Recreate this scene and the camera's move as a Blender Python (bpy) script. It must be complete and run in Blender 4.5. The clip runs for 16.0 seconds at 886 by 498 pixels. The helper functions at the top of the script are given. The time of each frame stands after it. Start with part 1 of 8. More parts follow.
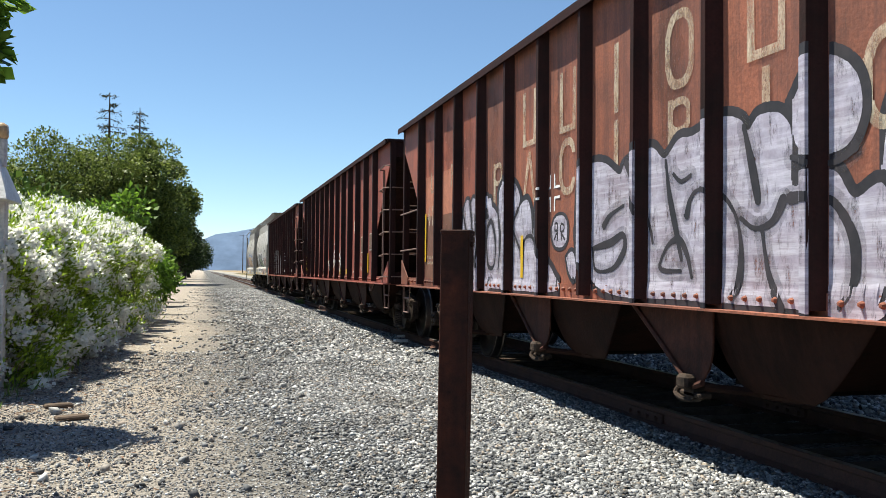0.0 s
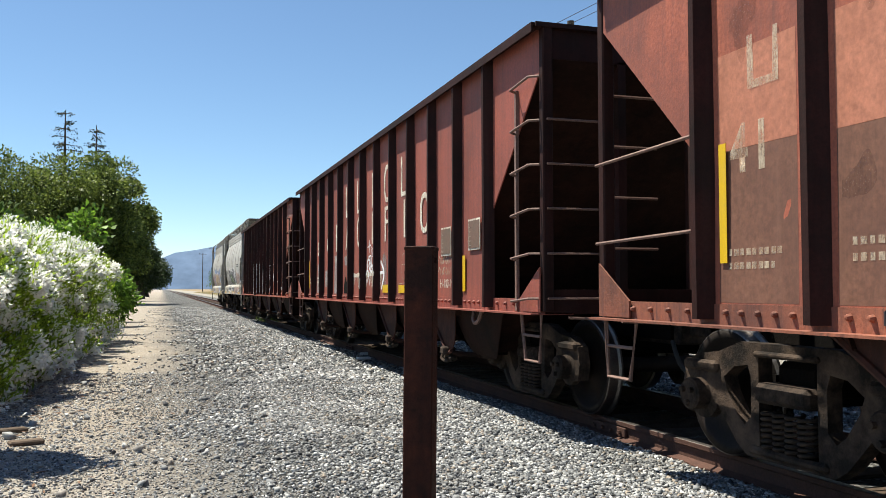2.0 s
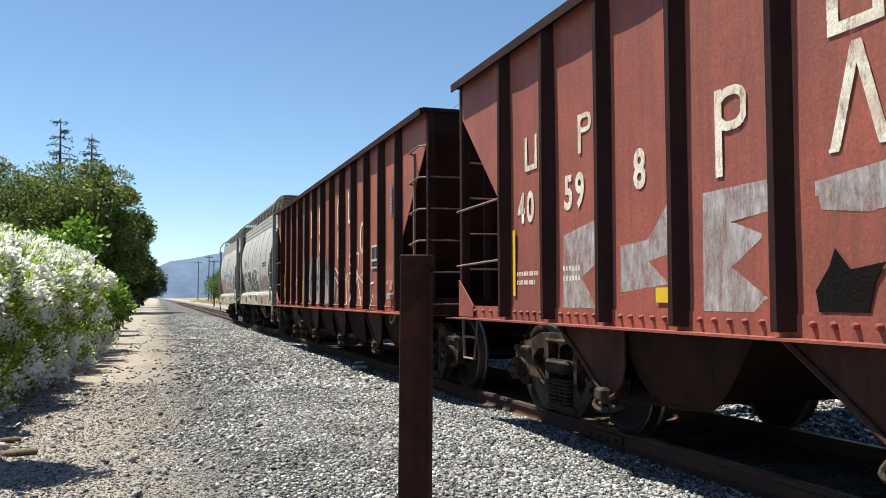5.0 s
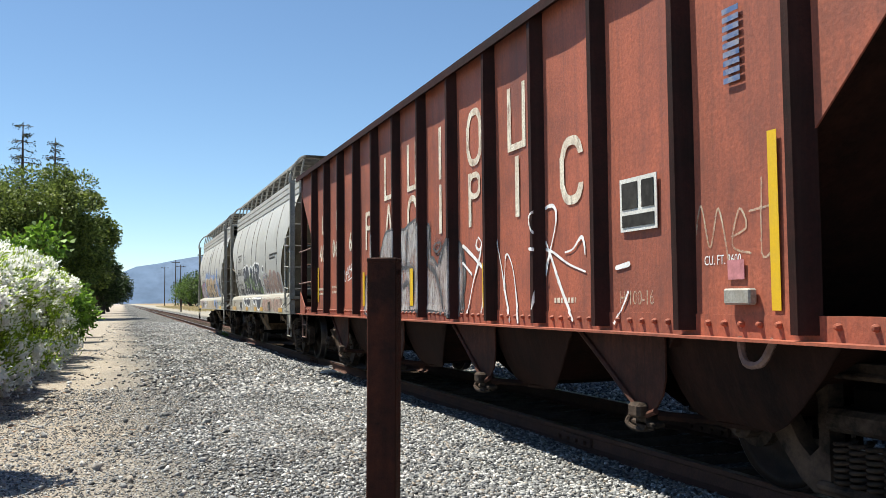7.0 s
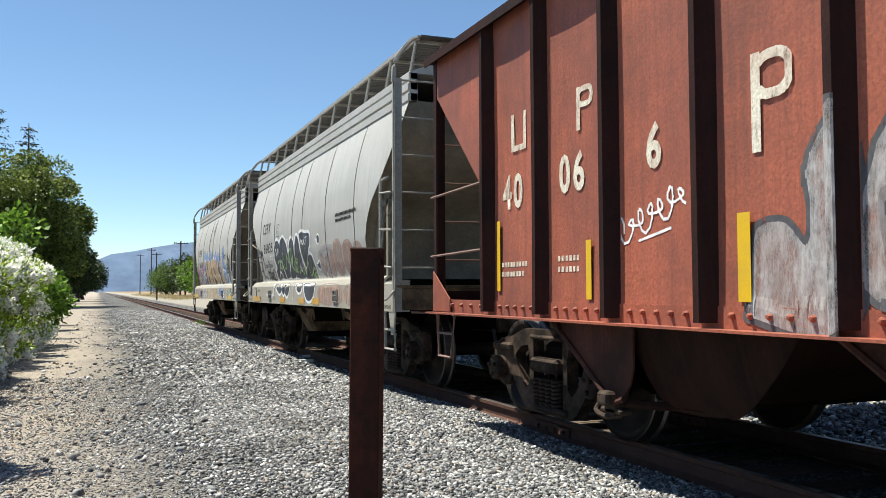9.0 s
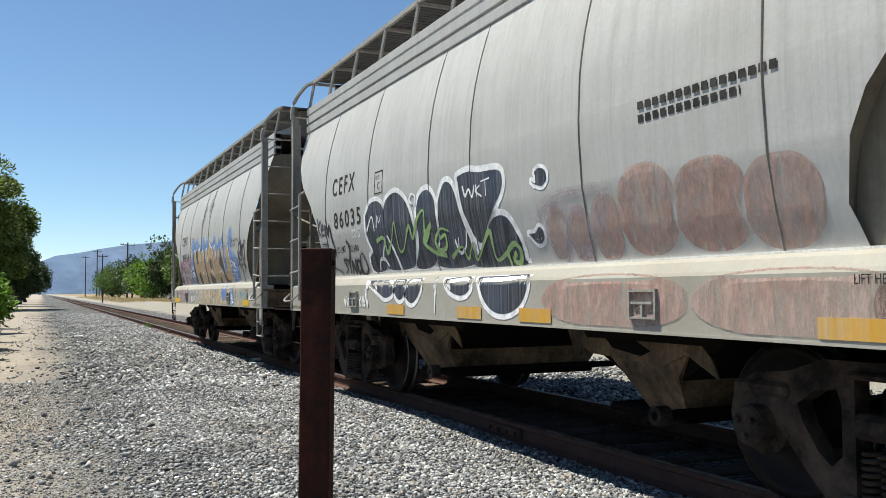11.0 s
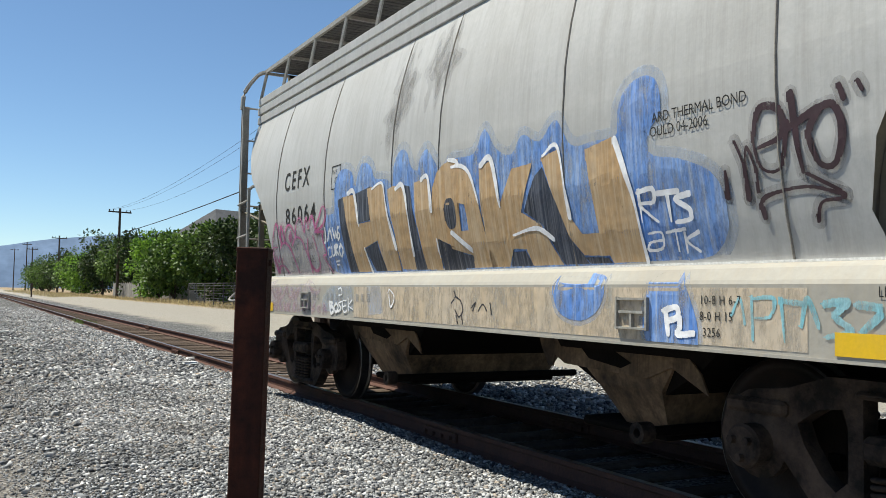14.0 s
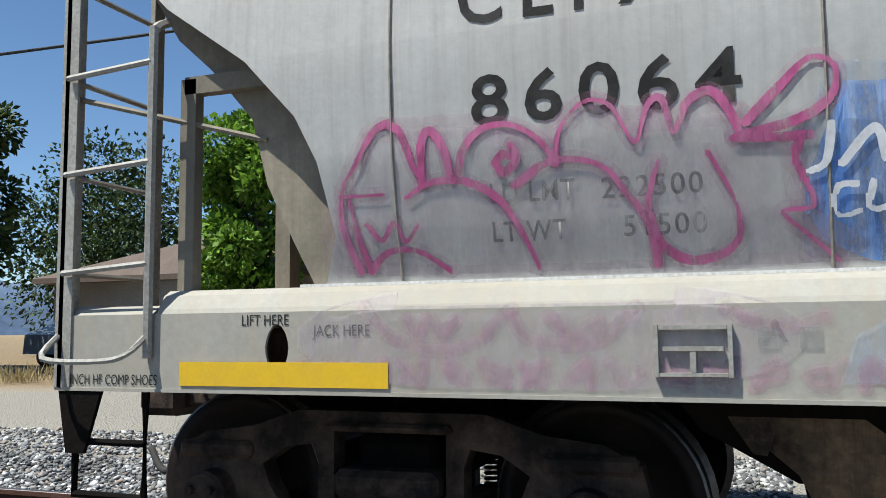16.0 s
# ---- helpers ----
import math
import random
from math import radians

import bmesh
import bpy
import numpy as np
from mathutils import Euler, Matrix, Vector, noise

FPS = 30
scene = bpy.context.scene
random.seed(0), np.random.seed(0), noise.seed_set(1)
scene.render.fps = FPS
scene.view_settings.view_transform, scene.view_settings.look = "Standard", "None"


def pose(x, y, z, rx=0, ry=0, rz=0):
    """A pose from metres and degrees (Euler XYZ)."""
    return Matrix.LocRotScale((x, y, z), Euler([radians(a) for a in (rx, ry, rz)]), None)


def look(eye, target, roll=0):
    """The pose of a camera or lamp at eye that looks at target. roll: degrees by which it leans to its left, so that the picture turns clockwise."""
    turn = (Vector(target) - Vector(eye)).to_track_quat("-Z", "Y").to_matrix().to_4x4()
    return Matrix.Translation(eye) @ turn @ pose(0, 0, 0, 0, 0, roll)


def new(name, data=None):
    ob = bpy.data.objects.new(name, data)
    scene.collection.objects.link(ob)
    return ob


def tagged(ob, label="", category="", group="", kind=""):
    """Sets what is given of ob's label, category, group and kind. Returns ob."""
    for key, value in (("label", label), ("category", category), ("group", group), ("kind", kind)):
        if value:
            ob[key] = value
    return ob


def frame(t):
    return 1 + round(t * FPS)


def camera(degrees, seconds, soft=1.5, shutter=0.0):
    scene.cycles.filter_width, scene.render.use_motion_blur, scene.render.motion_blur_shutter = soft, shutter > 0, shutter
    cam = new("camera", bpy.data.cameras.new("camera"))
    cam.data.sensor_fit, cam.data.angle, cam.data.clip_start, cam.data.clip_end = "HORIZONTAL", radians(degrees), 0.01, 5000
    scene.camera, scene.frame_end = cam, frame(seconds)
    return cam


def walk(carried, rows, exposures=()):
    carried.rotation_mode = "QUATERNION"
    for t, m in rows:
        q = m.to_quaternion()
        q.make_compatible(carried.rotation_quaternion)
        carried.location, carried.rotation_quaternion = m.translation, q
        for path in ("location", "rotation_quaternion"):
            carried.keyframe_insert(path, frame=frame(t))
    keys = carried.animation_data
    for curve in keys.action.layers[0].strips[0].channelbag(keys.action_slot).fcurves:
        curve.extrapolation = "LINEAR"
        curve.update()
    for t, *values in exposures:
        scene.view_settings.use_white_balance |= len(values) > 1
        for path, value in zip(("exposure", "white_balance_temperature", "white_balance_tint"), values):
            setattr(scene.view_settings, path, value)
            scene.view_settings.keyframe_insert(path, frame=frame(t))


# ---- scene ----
cam = camera(53.74, 16.0, soft=0.75)
# seconds, place, turn
PATH = (
    (0, -0.000, -0.000, 1.274, 91.52, -0.57, -15.31),
    (0.5, -0.005, -0.001, 1.276, 91.79, -0.53, -15.85),
    (1, -0.015, 0.032, 1.274, 92.13, -0.63, -15.85),
    (1.5, -0.002, 0.009, 1.273, 92.39, -0.40, -16.43),
    (2, -0.001, 0.020, 1.275, 92.60, 0.06, -17.77),
    (2.5, 0.007, 0.022, 1.274, 92.73, 0.10, -17.97),
    (3, 0.010, 0.022, 1.278, 92.80, 0.05, -17.36),
    (3.5, 0.003, 0.022, 1.277, 93.01, 0.02, -18.12),
    (4, -0.007, 0.034, 1.276, 93.20, -0.21, -17.37),
    (4.5, -0.000, 0.039, 1.277, 93.15, -0.06, -17.56),
    (7, 0.012, 0.036, 1.273, 93.38, 0.51, -20.04),
    (7.5, 0.009, 0.044, 1.267, 93.09, 0.50, -19.85),
    (8, 0.007, 0.048, 1.272, 92.99, 0.38, -20.45),
    (8.5, -0.001, 0.057, 1.274, 92.77, 0.31, -21.81),
    (9, -0.004, 0.053, 1.277, 92.68, 0.23, -21.50),
    (11.5, 0.005, 0.075, 1.272, 92.82, -0.09, -25.86),
    (12, -0.003, 0.075, 1.276, 92.79, -0.44, -26.65),
    (12.5, -0.003, 0.072, 1.271, 92.83, -1.00, -24.15),
    (13, -0.004, 0.080, 1.275, 92.86, -0.92, -25.46),
    (13.5, -0.000, 0.083, 1.273, 92.96, -0.94, -26.82),
    (14, 0.020, 0.093, 1.276, 93.03, -1.08, -28.57),
    (14.5, 0.049, 0.096, 1.275, 93.17, -0.88, -32.98),
    (15, 0.078, 0.091, 1.275, 93.39, -0.43, -41.08),
    (15.5, 0.088, 0.094, 1.257, 94.22, -0.41, -49.90),
    (16, 0.131, 0.084, 1.272, 95.35, 0.53, -69.49),
)
walk(cam, [(r[0], pose(*r[1:])) for r in PATH], ((0, 0.98, 6820, 3), (9, 0.96, 6750, 3), (11.5, 0.74, 6600, 3), (14.5, 0.72, 6620, 3), (16, 0.70, 6280, 4)))

# seconds, metres that the train has rolled
ROLLED = (
    (0, 0.000),
    (0.5, 2.078),
    (1, 4.252),
    (1.5, 6.197),
    (2, 8.221),
    (2.5, 10.288),
    (3, 12.349),
    (3.5, 14.408),
    (4, 16.481),
    (4.5, 18.545),
    (7, 28.889),
    (7.5, 30.962),
    (8, 33.033),
    (8.5, 35.113),
    (9, 37.151),
    (11.5, 47.620),
    (12, 49.769),
    (12.5, 51.968),
    (13, 54.177),
    (13.5, 56.396),
    (14, 58.625),
    (14.5, 60.849),
    (15, 63.081),
    (15.5, 65.276),
    (16, 67.412),
)

# ---- light ----
SUN_FROM = Vector((-0.34, 0.36, 1.0)).normalized()
world = bpy.data.worlds.new("world")
scene.world = world
world.use_nodes = True
sky = world.node_tree.nodes.new("ShaderNodeTexSky")
sky.sky_type = "NISHITA"
sky.sun_disc = False
sky.sun_elevation = math.asin(SUN_FROM.z)
sky.sun_rotation = math.atan2(SUN_FROM.x, SUN_FROM.y)
sky.altitude = 1600
sky.air_density = 1.0
sky.dust_density = 0.0
sky.ozone_density = 5.0
bg = world.node_tree.nodes["Background"]
bg.inputs[1].default_value = 0.079
world.node_tree.links.new(sky.outputs[0], bg.inputs[0])
sun = new("sun", bpy.data.lights.new("sun", "SUN"))
sun.data.energy = 5.0
sun.data.angle = radians(0.53)
sun.data.color = (1.0, 0.95, 0.88)
sun.matrix_world = look(SUN_FROM * 60, (0, 0, 0))


# ---- materials ----
def ramp(nt, src, stops):
    n = nt.nodes.new("ShaderNodeValToRGB")
    e = n.color_ramp.elements
    while len(e) < len(stops):
        e.new(0.5)
    for el, (p, c) in zip(e, stops):
        el.position, el.color = p, (*c, 1)
    nt.links.new(src, n.inputs[0])
    return n.outputs[0]


def tex(nt, vec, scale, detail=4, stretch=None, rough=0.6):
    if stretch:
        mp = nt.nodes.new("ShaderNodeMapping")
        mp.inputs["Scale"].default_value = stretch
        nt.links.new(vec, mp.inputs[0])
        vec = mp.outputs[0]
    n = nt.nodes.new("ShaderNodeTexNoise")
    n.inputs["Scale"].default_value = scale
    n.inputs["Detail"].default_value = detail
    n.inputs["Roughness"].default_value = rough
    nt.links.new(vec, n.inputs["Vector"])
    return n.outputs["Fac"]


def mix(nt, fac, a, b, kind="MIX"):
    n = nt.nodes.new("ShaderNodeMix")
    n.data_type = "RGBA"
    n.blend_type = kind
    for sock, val in ((n.inputs[0], fac), (n.inputs[6], a), (n.inputs[7], b)):
        if isinstance(val, (int, float)):
            sock.default_value = val
        elif isinstance(val, tuple):
            sock.default_value = (*val, 1)
        else:
            nt.links.new(val, sock)
    return n.outputs[2]


def surface(name, base, dirt=None, dirt_amount=0.5, grain=30.0, patch=1.2, rough=0.7, metal=0.0, bump=0.15,
            streak=None, streak_amount=0.5, random_tint=0.0, island=False, spread=0.25, alpha_wear=0.0, spec=None, opaque=1.0, run=(3, 6, 0.22)):
    """A weathered surface: base colour, broad patches of dirt, fine grain, vertical streaks and fine relief."""
    m = bpy.data.materials.new(name)
    m.use_nodes = True
    nt = m.node_tree
    p = nt.nodes["Principled BSDF"]
    co = nt.nodes.new("ShaderNodeTexCoord").outputs["Object"]
    base, dirt, streak = (c and tuple(v * 0.80 for v in c) for c in (base, dirt, streak))
    lo = tuple(c * (1 - spread) for c in base)
    hi = tuple(min(1, c * (1 + spread)) for c in base)
    fine = tex(nt, co, grain, 5)
    col = ramp(nt, fine, ((0.3, lo), (0.7, hi)))
    if dirt:
        big = tex(nt, co, patch, 6, rough=0.7)
        f = ramp(nt, big, ((0.42, (0, 0, 0)), (0.68, (dirt_amount,) * 3)))
        col = mix(nt, f, col, dirt)
    if streak:
        st = tex(nt, co, 2.2, 6, stretch=run, rough=0.75)
        f = ramp(nt, st, ((0.45, (0, 0, 0)), (0.72, (streak_amount,) * 3)))
        col = mix(nt, f, col, streak)
    if random_tint or island:
        if island:
            r = nt.nodes.new("ShaderNodeNewGeometry").outputs["Random Per Island"]
        else:
            r = nt.nodes.new("ShaderNodeObjectInfo").outputs["Random"]
        k = random_tint or 0.4
        tint = ramp(nt, r, ((0.0, (1 - k, 1 - k, 1 - k)), (1.0, (1, 1, 1))))
        col = mix(nt, 1.0, col, tint, "MULTIPLY")
    nt.links.new(col, p.inputs["Base Color"])
    rr = nt.nodes.new("ShaderNodeMapRange")
    rr.inputs[3].default_value, rr.inputs[4].default_value = max(0, rough - 0.12), min(1, rough + 0.12)
    nt.links.new(fine, rr.inputs[0])
    nt.links.new(rr.outputs[0], p.inputs["Roughness"])
    p.inputs["Metallic"].default_value = metal
    p.inputs["Specular IOR Level"].default_value = 0.35 if spec is None else spec
    if alpha_wear:
        w = tex(nt, co, 7, 8, stretch=(1, 1.6, 0.5), rough=0.8)
        nt.links.new(ramp(nt, w, ((0.30, (0, 0, 0)), (0.30 + alpha_wear, (opaque,) * 3))), p.inputs["Alpha"])
    if bump:
        b = nt.nodes.new("ShaderNodeBump")
        b.inputs["Strength"].default_value = bump
        b.inputs["Distance"].default_value = 0.02
        nt.links.new(fine, b.inputs["Height"])
        nt.links.new(b.outputs[0], p.inputs["Normal"])
    return m


def leafy(name, dark, light, glow=0.25):
    """Leaves: colour by leaf, some light through them."""
    m = bpy.data.materials.new(name)
    m.use_nodes = True
    nt = m.node_tree
    p = nt.nodes["Principled BSDF"]
    r = nt.nodes.new("ShaderNodeNewGeometry").outputs["Random Per Island"]
    col = ramp(nt, r, ((0.0, dark), (0.75, light), (1.0, tuple(min(1, c * 1.35) for c in light))))
    nt.links.new(col, p.inputs["Base Color"])
    p.inputs["Roughness"].default_value = 0.55
    p.inputs["Specular IOR Level"].default_value = 0.3
    t = nt.nodes.new("ShaderNodeBsdfTranslucent")
    nt.links.new(col, t.inputs[0])
    s = nt.nodes.new("ShaderNodeMixShader")
    s.inputs[0].default_value = glow
    nt.links.new(p.outputs[0], s.inputs[1])
    nt.links.new(t.outputs[0], s.inputs[2])
    nt.links.new(s.outputs[0], nt.nodes["Material Output"].inputs[0])
    return m


M_ROOF_RED = surface("oxide_red_paint", (0.40, 0.104, 0.072), (0.19, 0.060, 0.047), 0.65, 40, 0.9, 0.62, 0, 0.12, (0.13, 0.06, 0.052), 0.55, 0.15)
M_ORANGE = surface("orange_oxide_paint", (0.45, 0.125, 0.072), (0.19, 0.070, 0.053), 0.75, 40, 1.1, 0.6, 0, 0.12, (0.15, 0.068, 0.056), 0.55, 0.12)
M_BROWN = surface("brown_oxide_paint", (0.40, 0.135, 0.078), (0.12, 0.052, 0.042), 0.8, 40, 1.0, 0.65, 0, 0.15, (0.085, 0.048, 0.044), 0.75, 0.2)
# near-black red: the shade on the posts is put into this colour
M_RIB = surface("shade_dark_rib_paint", (0.040, 0.013, 0.011), (0.012, 0.008, 0.007), 0.9, 50, 1.6, 0.7, 0, 0.15, (0.05, 0.03, 0.026), 0.4, spec=0.12)
# almost black, so the gloom beneath the cars sits in the colour
M_UNDER = surface("shade_black_underframe", (0.006, 0.005, 0.0045), (0.018, 0.012, 0.009), 0.5, 40, 2.5, 0.9, 0.0, 0.3, spec=0.08)
# shaded copy of the hopper bay rust, for sheets that lean inward
M_BAYSIDE = surface("shade_dark_rusty_bay_side", (0.032, 0.014, 0.010), (0.009, 0.006, 0.0055), 0.85, 35, 2.0, 0.8, 0, 0.25, (0.055, 0.024, 0.018), 0.5, spec=0.1)
M_STAIN = surface("dark_roof_runoff", (0.06, 0.03, 0.025), None, 0, 30, 1.6, 0.75, 0, 0.0, alpha_wear=0.6, opaque=0.5)
M_SALMONPATCH = surface("fresh_primer_patch", (0.52, 0.20, 0.125), (0.40, 0.14, 0.08), 0.5, 30, 1.5, 0.65, 0, 0.05, (0.34, 0.15, 0.10), 0.3)
M_UMBER = surface("faded_brown_patch", (0.21, 0.095, 0.062), (0.12, 0.055, 0.042), 0.7, 30, 1.5, 0.65, 0, 0.05, (0.26, 0.13, 0.09), 0.4)
M_BAY = surface("rusty_hopper_bay", (0.105, 0.040, 0.028), (0.022, 0.013, 0.011), 0.9, 35, 2.2, 0.75, 0, 0.25, (0.03, 0.018, 0.015), 0.7, spec=0.15)
M_TRUCK = surface("greasy_cast_steel", (0.018, 0.014, 0.012), (0.17, 0.115, 0.085), 0.7, 60, 3.0, 0.8, 0.0, 0.35, spec=0.15)
M_WHEEL = surface("brown_wheel_steel", (0.014, 0.010, 0.009), (0.05, 0.03, 0.022), 0.5, 50, 4, 0.6, 0.2, 0.15, spec=0.2)
M_TREAD = surface("polished_tread_steel", (0.22, 0.20, 0.19), (0.08, 0.06, 0.05), 0.6, 60, 3, 0.42, 1.0, 0.05)
M_RAIL = surface("rusty_rail_steel", (0.115, 0.058, 0.044), (0.055, 0.034, 0.028), 0.6, 60, 4, 0.8, 0.0, 0.3, spec=0.15)
M_HEAD = surface("worn_rail_head", (0.28, 0.25, 0.24), (0.16, 0.10, 0.08), 0.5, 80, 6, 0.38, 0.9, 0.1)
M_TIE = surface("grey_weathered_tie", (0.17, 0.125, 0.095), (0.075, 0.055, 0.043), 0.7, 25, 4, 0.9, 0, 0.5, None, 0.5, 0.35, spec=0.1)
M_GREY = surface("pale_grey_car_paint", (0.53, 0.52, 0.50), (0.42, 0.40, 0.365), 0.6, 30, 0.7, 0.5, 0, 0.05, (0.27, 0.245, 0.215), 0.38, 0.0, spread=0.06)
M_GREY_SILL = surface("scuffed_grey_sill", (0.43, 0.41, 0.365), (0.33, 0.29, 0.235), 0.5, 30, 1.0, 0.6, 0, 0.06, (0.46, 0.39, 0.29), 0.4, spread=0.08, spec=0.2)
# darker than the side paint; the recessed ends' shade is coloured in
M_END = surface("shade_toned_dusty_end_sheet", (0.33, 0.29, 0.22), (0.13, 0.115, 0.095), 0.8, 30, 1.1, 0.7, 0, 0.1, (0.19, 0.16, 0.13), 0.6, spread=0.12, spec=0.2)
M_TAN_BAY = surface("tan_stained_bay", (0.25, 0.165, 0.10), (0.018, 0.014, 0.012), 0.95, 30, 2.2, 0.7, 0, 0.15, (0.05, 0.036, 0.03), 0.7, spec=0.15)
M_BAR = surface("grey_painted_bar", (0.40, 0.385, 0.35), (0.25, 0.21, 0.17), 0.6, 60, 5, 0.55, 0.1, 0.1)
M_BAR_RED = surface("dusty_brown_bar", (0.26, 0.16, 0.13), (0.14, 0.07, 0.055), 0.6, 60, 5, 0.6, 0.1, 0.15)
M_GRATE = surface("dark_roof_walk", (0.14, 0.13, 0.12), (0.08, 0.075, 0.07), 0.5, 60, 5, 0.7, 0.4, 0.2)
M_SEAM = surface("weld_seam_grime", (0.30, 0.27, 0.23), (0.15, 0.13, 0.11), 0.6, 60, 4, 0.7)
M_CREAM = surface("faded_cream_lettering", (0.84, 0.78, 0.66), (0.52, 0.34, 0.25), 0.7, 60, 5, 0.7, 0, 0.05, None, 0.5, 0, alpha_wear=0.20)
M_CREAM_OLD = surface("worn_cream_lettering", (0.80, 0.68, 0.52), (0.45, 0.25, 0.15), 0.8, 60, 5, 0.75, 0, 0.05, None, 0.5, 0, alpha_wear=0.42)
M_WHITE = surface("white_sticker", (0.78, 0.77, 0.74), (0.55, 0.5, 0.45), 0.4, 60, 5, 0.5)
M_BLACK = surface("black_stencil_paint", (0.022, 0.021, 0.020), (0.10, 0.095, 0.09), 0.5, 60, 6, 0.8, 0, 0.03, spec=0.2)
M_SLATELINE = surface("slate_grey_spray", (0.085, 0.085, 0.095), (0.17, 0.16, 0.16), 0.6, 20, 3, 0.6, 0, 0.02, alpha_wear=0.15)
M_YELLOW = surface("yellow_reflector", (0.80, 0.50, 0.02), (0.66, 0.42, 0.06), 0.5, 60, 5, 0.45, 0, 0.03, spread=0.06)
M_AMBERTAPE = surface("aged_amber_reflector", (0.66, 0.35, 0.04), (0.48, 0.32, 0.13), 0.7, 60, 4, 0.5, 0, 0.05, (0.62, 0.50, 0.35), 0.6, spread=0.06)
M_LILAC = surface("lilac_grey_spray", (0.47, 0.44, 0.55), (0.30, 0.22, 0.25), 0.75, 14, 1.3, 0.5, 0, 0.03, (0.80, 0.78, 0.88), 0.9, alpha_wear=0.18, run=(1, 0.5, 9))
M_SILVER = surface("silver_spray", (0.47, 0.45, 0.455), (0.36, 0.25, 0.22), 0.75, 14, 1.8, 0.5, 0, 0.03, (0.70, 0.68, 0.68), 0.6, alpha_wear=0.30)
M_INK = surface("black_spray", (0.03, 0.028, 0.034), (0.09, 0.07, 0.08), 0.5, 20, 3, 0.6, 0, 0.02)
M_TANPAINT = surface("tan_spray", (0.50, 0.315, 0.15), (0.60, 0.43, 0.26), 0.6, 14, 1.4, 0.5, 0, 0.03, (0.76, 0.64, 0.48), 0.7, alpha_wear=0.08, run=(3, 14, 0.3))
M_BLUE = surface("blue_spray", (0.11, 0.26, 0.66), (0.30, 0.46, 0.76), 0.8, 14, 1.6, 0.55, 0, 0.03, (0.58, 0.63, 0.70), 0.8, alpha_wear=0.26, run=(3, 14, 0.3))
M_PALEBLUE = surface("pale_blue_spray", (0.42, 0.54, 0.74), (0.60, 0.63, 0.66), 0.7, 14, 1.6, 0.55, 0, 0.03, (0.66, 0.66, 0.66), 0.5, alpha_wear=0.5, opaque=0.7)
M_PINK = surface("magenta_spray", (0.50, 0.09, 0.25), (0.58, 0.26, 0.40), 0.6, 14, 2.4, 0.55, 0, 0.03, (0.6, 0.40, 0.48), 0.4, alpha_wear=0.2)
M_PALEPINK = surface("pale_pink_spray", (0.60, 0.49, 0.55), (0.52, 0.50, 0.52), 0.6, 14, 1.6, 0.55, 0, 0.03, (0.58, 0.57, 0.57), 0.6, alpha_wear=0.5, opaque=0.6)
M_PINKMIST = surface("thin_pink_overspray", (0.56, 0.27, 0.40), None, 0, 30, 1.6, 0.55, 0, 0.0, alpha_wear=0.6, opaque=0.38)
M_GREYMIST = surface("thin_dark_overspray", (0.10, 0.09, 0.10), None, 0, 30, 1.6, 0.6, 0, 0.0, alpha_wear=0.6, opaque=0.6)
M_SOOT = surface("faint_soot", (0.10, 0.09, 0.08), None, 0, 30, 1.6, 0.7, 0, 0.0, alpha_wear=0.7, opaque=0.38)
M_GREEN = surface("green_spray", (0.30, 0.46, 0.16), (0.4, 0.5, 0.3), 0.5, 14, 2.4, 0.55)
M_WHITEPAINT = surface("white_spray", (0.95, 0.94, 0.95), (0.8, 0.78, 0.78), 0.5, 14, 2.4, 0.5)
M_SALMON = surface("salmon_spray", (0.50, 0.30, 0.25), (0.56, 0.44, 0.38), 0.7, 14, 1.5, 0.55, 0, 0.03, (0.58, 0.5, 0.45), 0.6, alpha_wear=0.3, opaque=0.9)
M_BLACKSTREAK = surface("streaked_black_spray", (0.022, 0.024, 0.034), (0.05, 0.07, 0.12), 0.6, 14, 2.0, 0.55, 0, 0.03, (0.34, 0.34, 0.37), 0.62, run=(3, 18, 0.3))
M_MAROON = surface("maroon_black_spray", (0.045, 0.020, 0.026), (0.12, 0.09, 0.09), 0.5, 20, 3, 0.6, 0, 0.02, alpha_wear=0.12)
M_SMOKE = surface("grey_overspray", (0.30, 0.29, 0.28), (0.45, 0.44, 0.42), 0.7, 14, 1.6, 0.6, 0, 0.0, (0.52, 0.51, 0.49), 0.7, alpha_wear=0.5)
M_STENCIL = surface("worn_black_stencil", (0.10, 0.10, 0.105), (0.26, 0.255, 0.25), 0.7, 30, 2.5, 0.65, 0, 0.0, (0.40, 0.39, 0.38), 0.6, alpha_wear=0.35)
M_POST = surface("dark_rusty_post", (0.030, 0.013, 0.010), (0.13, 0.034, 0.018), 0.75, 45, 5, 0.75, 0.0, 0.35, (0.012, 0.008, 0.007), 0.7, spec=0.12)
M_CONCRETE = surface("grey_stucco", (0.42, 0.40, 0.37), (0.3, 0.28, 0.25), 0.5, 20, 0.6, 0.9)
M_SHINGLE = surface("brown_roof_shingle", (0.16, 0.12, 0.10), (0.10, 0.08, 0.07), 0.6, 20, 1.0, 0.9)
M_SLATE = surface("grey_roof_shingle", (0.11, 0.112, 0.12), (0.07, 0.07, 0.075), 0.6, 20, 1.0, 0.95, spec=0.1)
M_WOOD = surface("weathered_pole_wood", (0.10, 0.075, 0.055), (0.06, 0.045, 0.035), 0.6, 30, 2, 0.9, 0, 0.4)
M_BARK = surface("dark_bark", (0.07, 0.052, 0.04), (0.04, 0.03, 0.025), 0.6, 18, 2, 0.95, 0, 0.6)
M_GLASS = surface("dark_car_glass", (0.03, 0.035, 0.04), None, 0, 20, 1, 0.08)
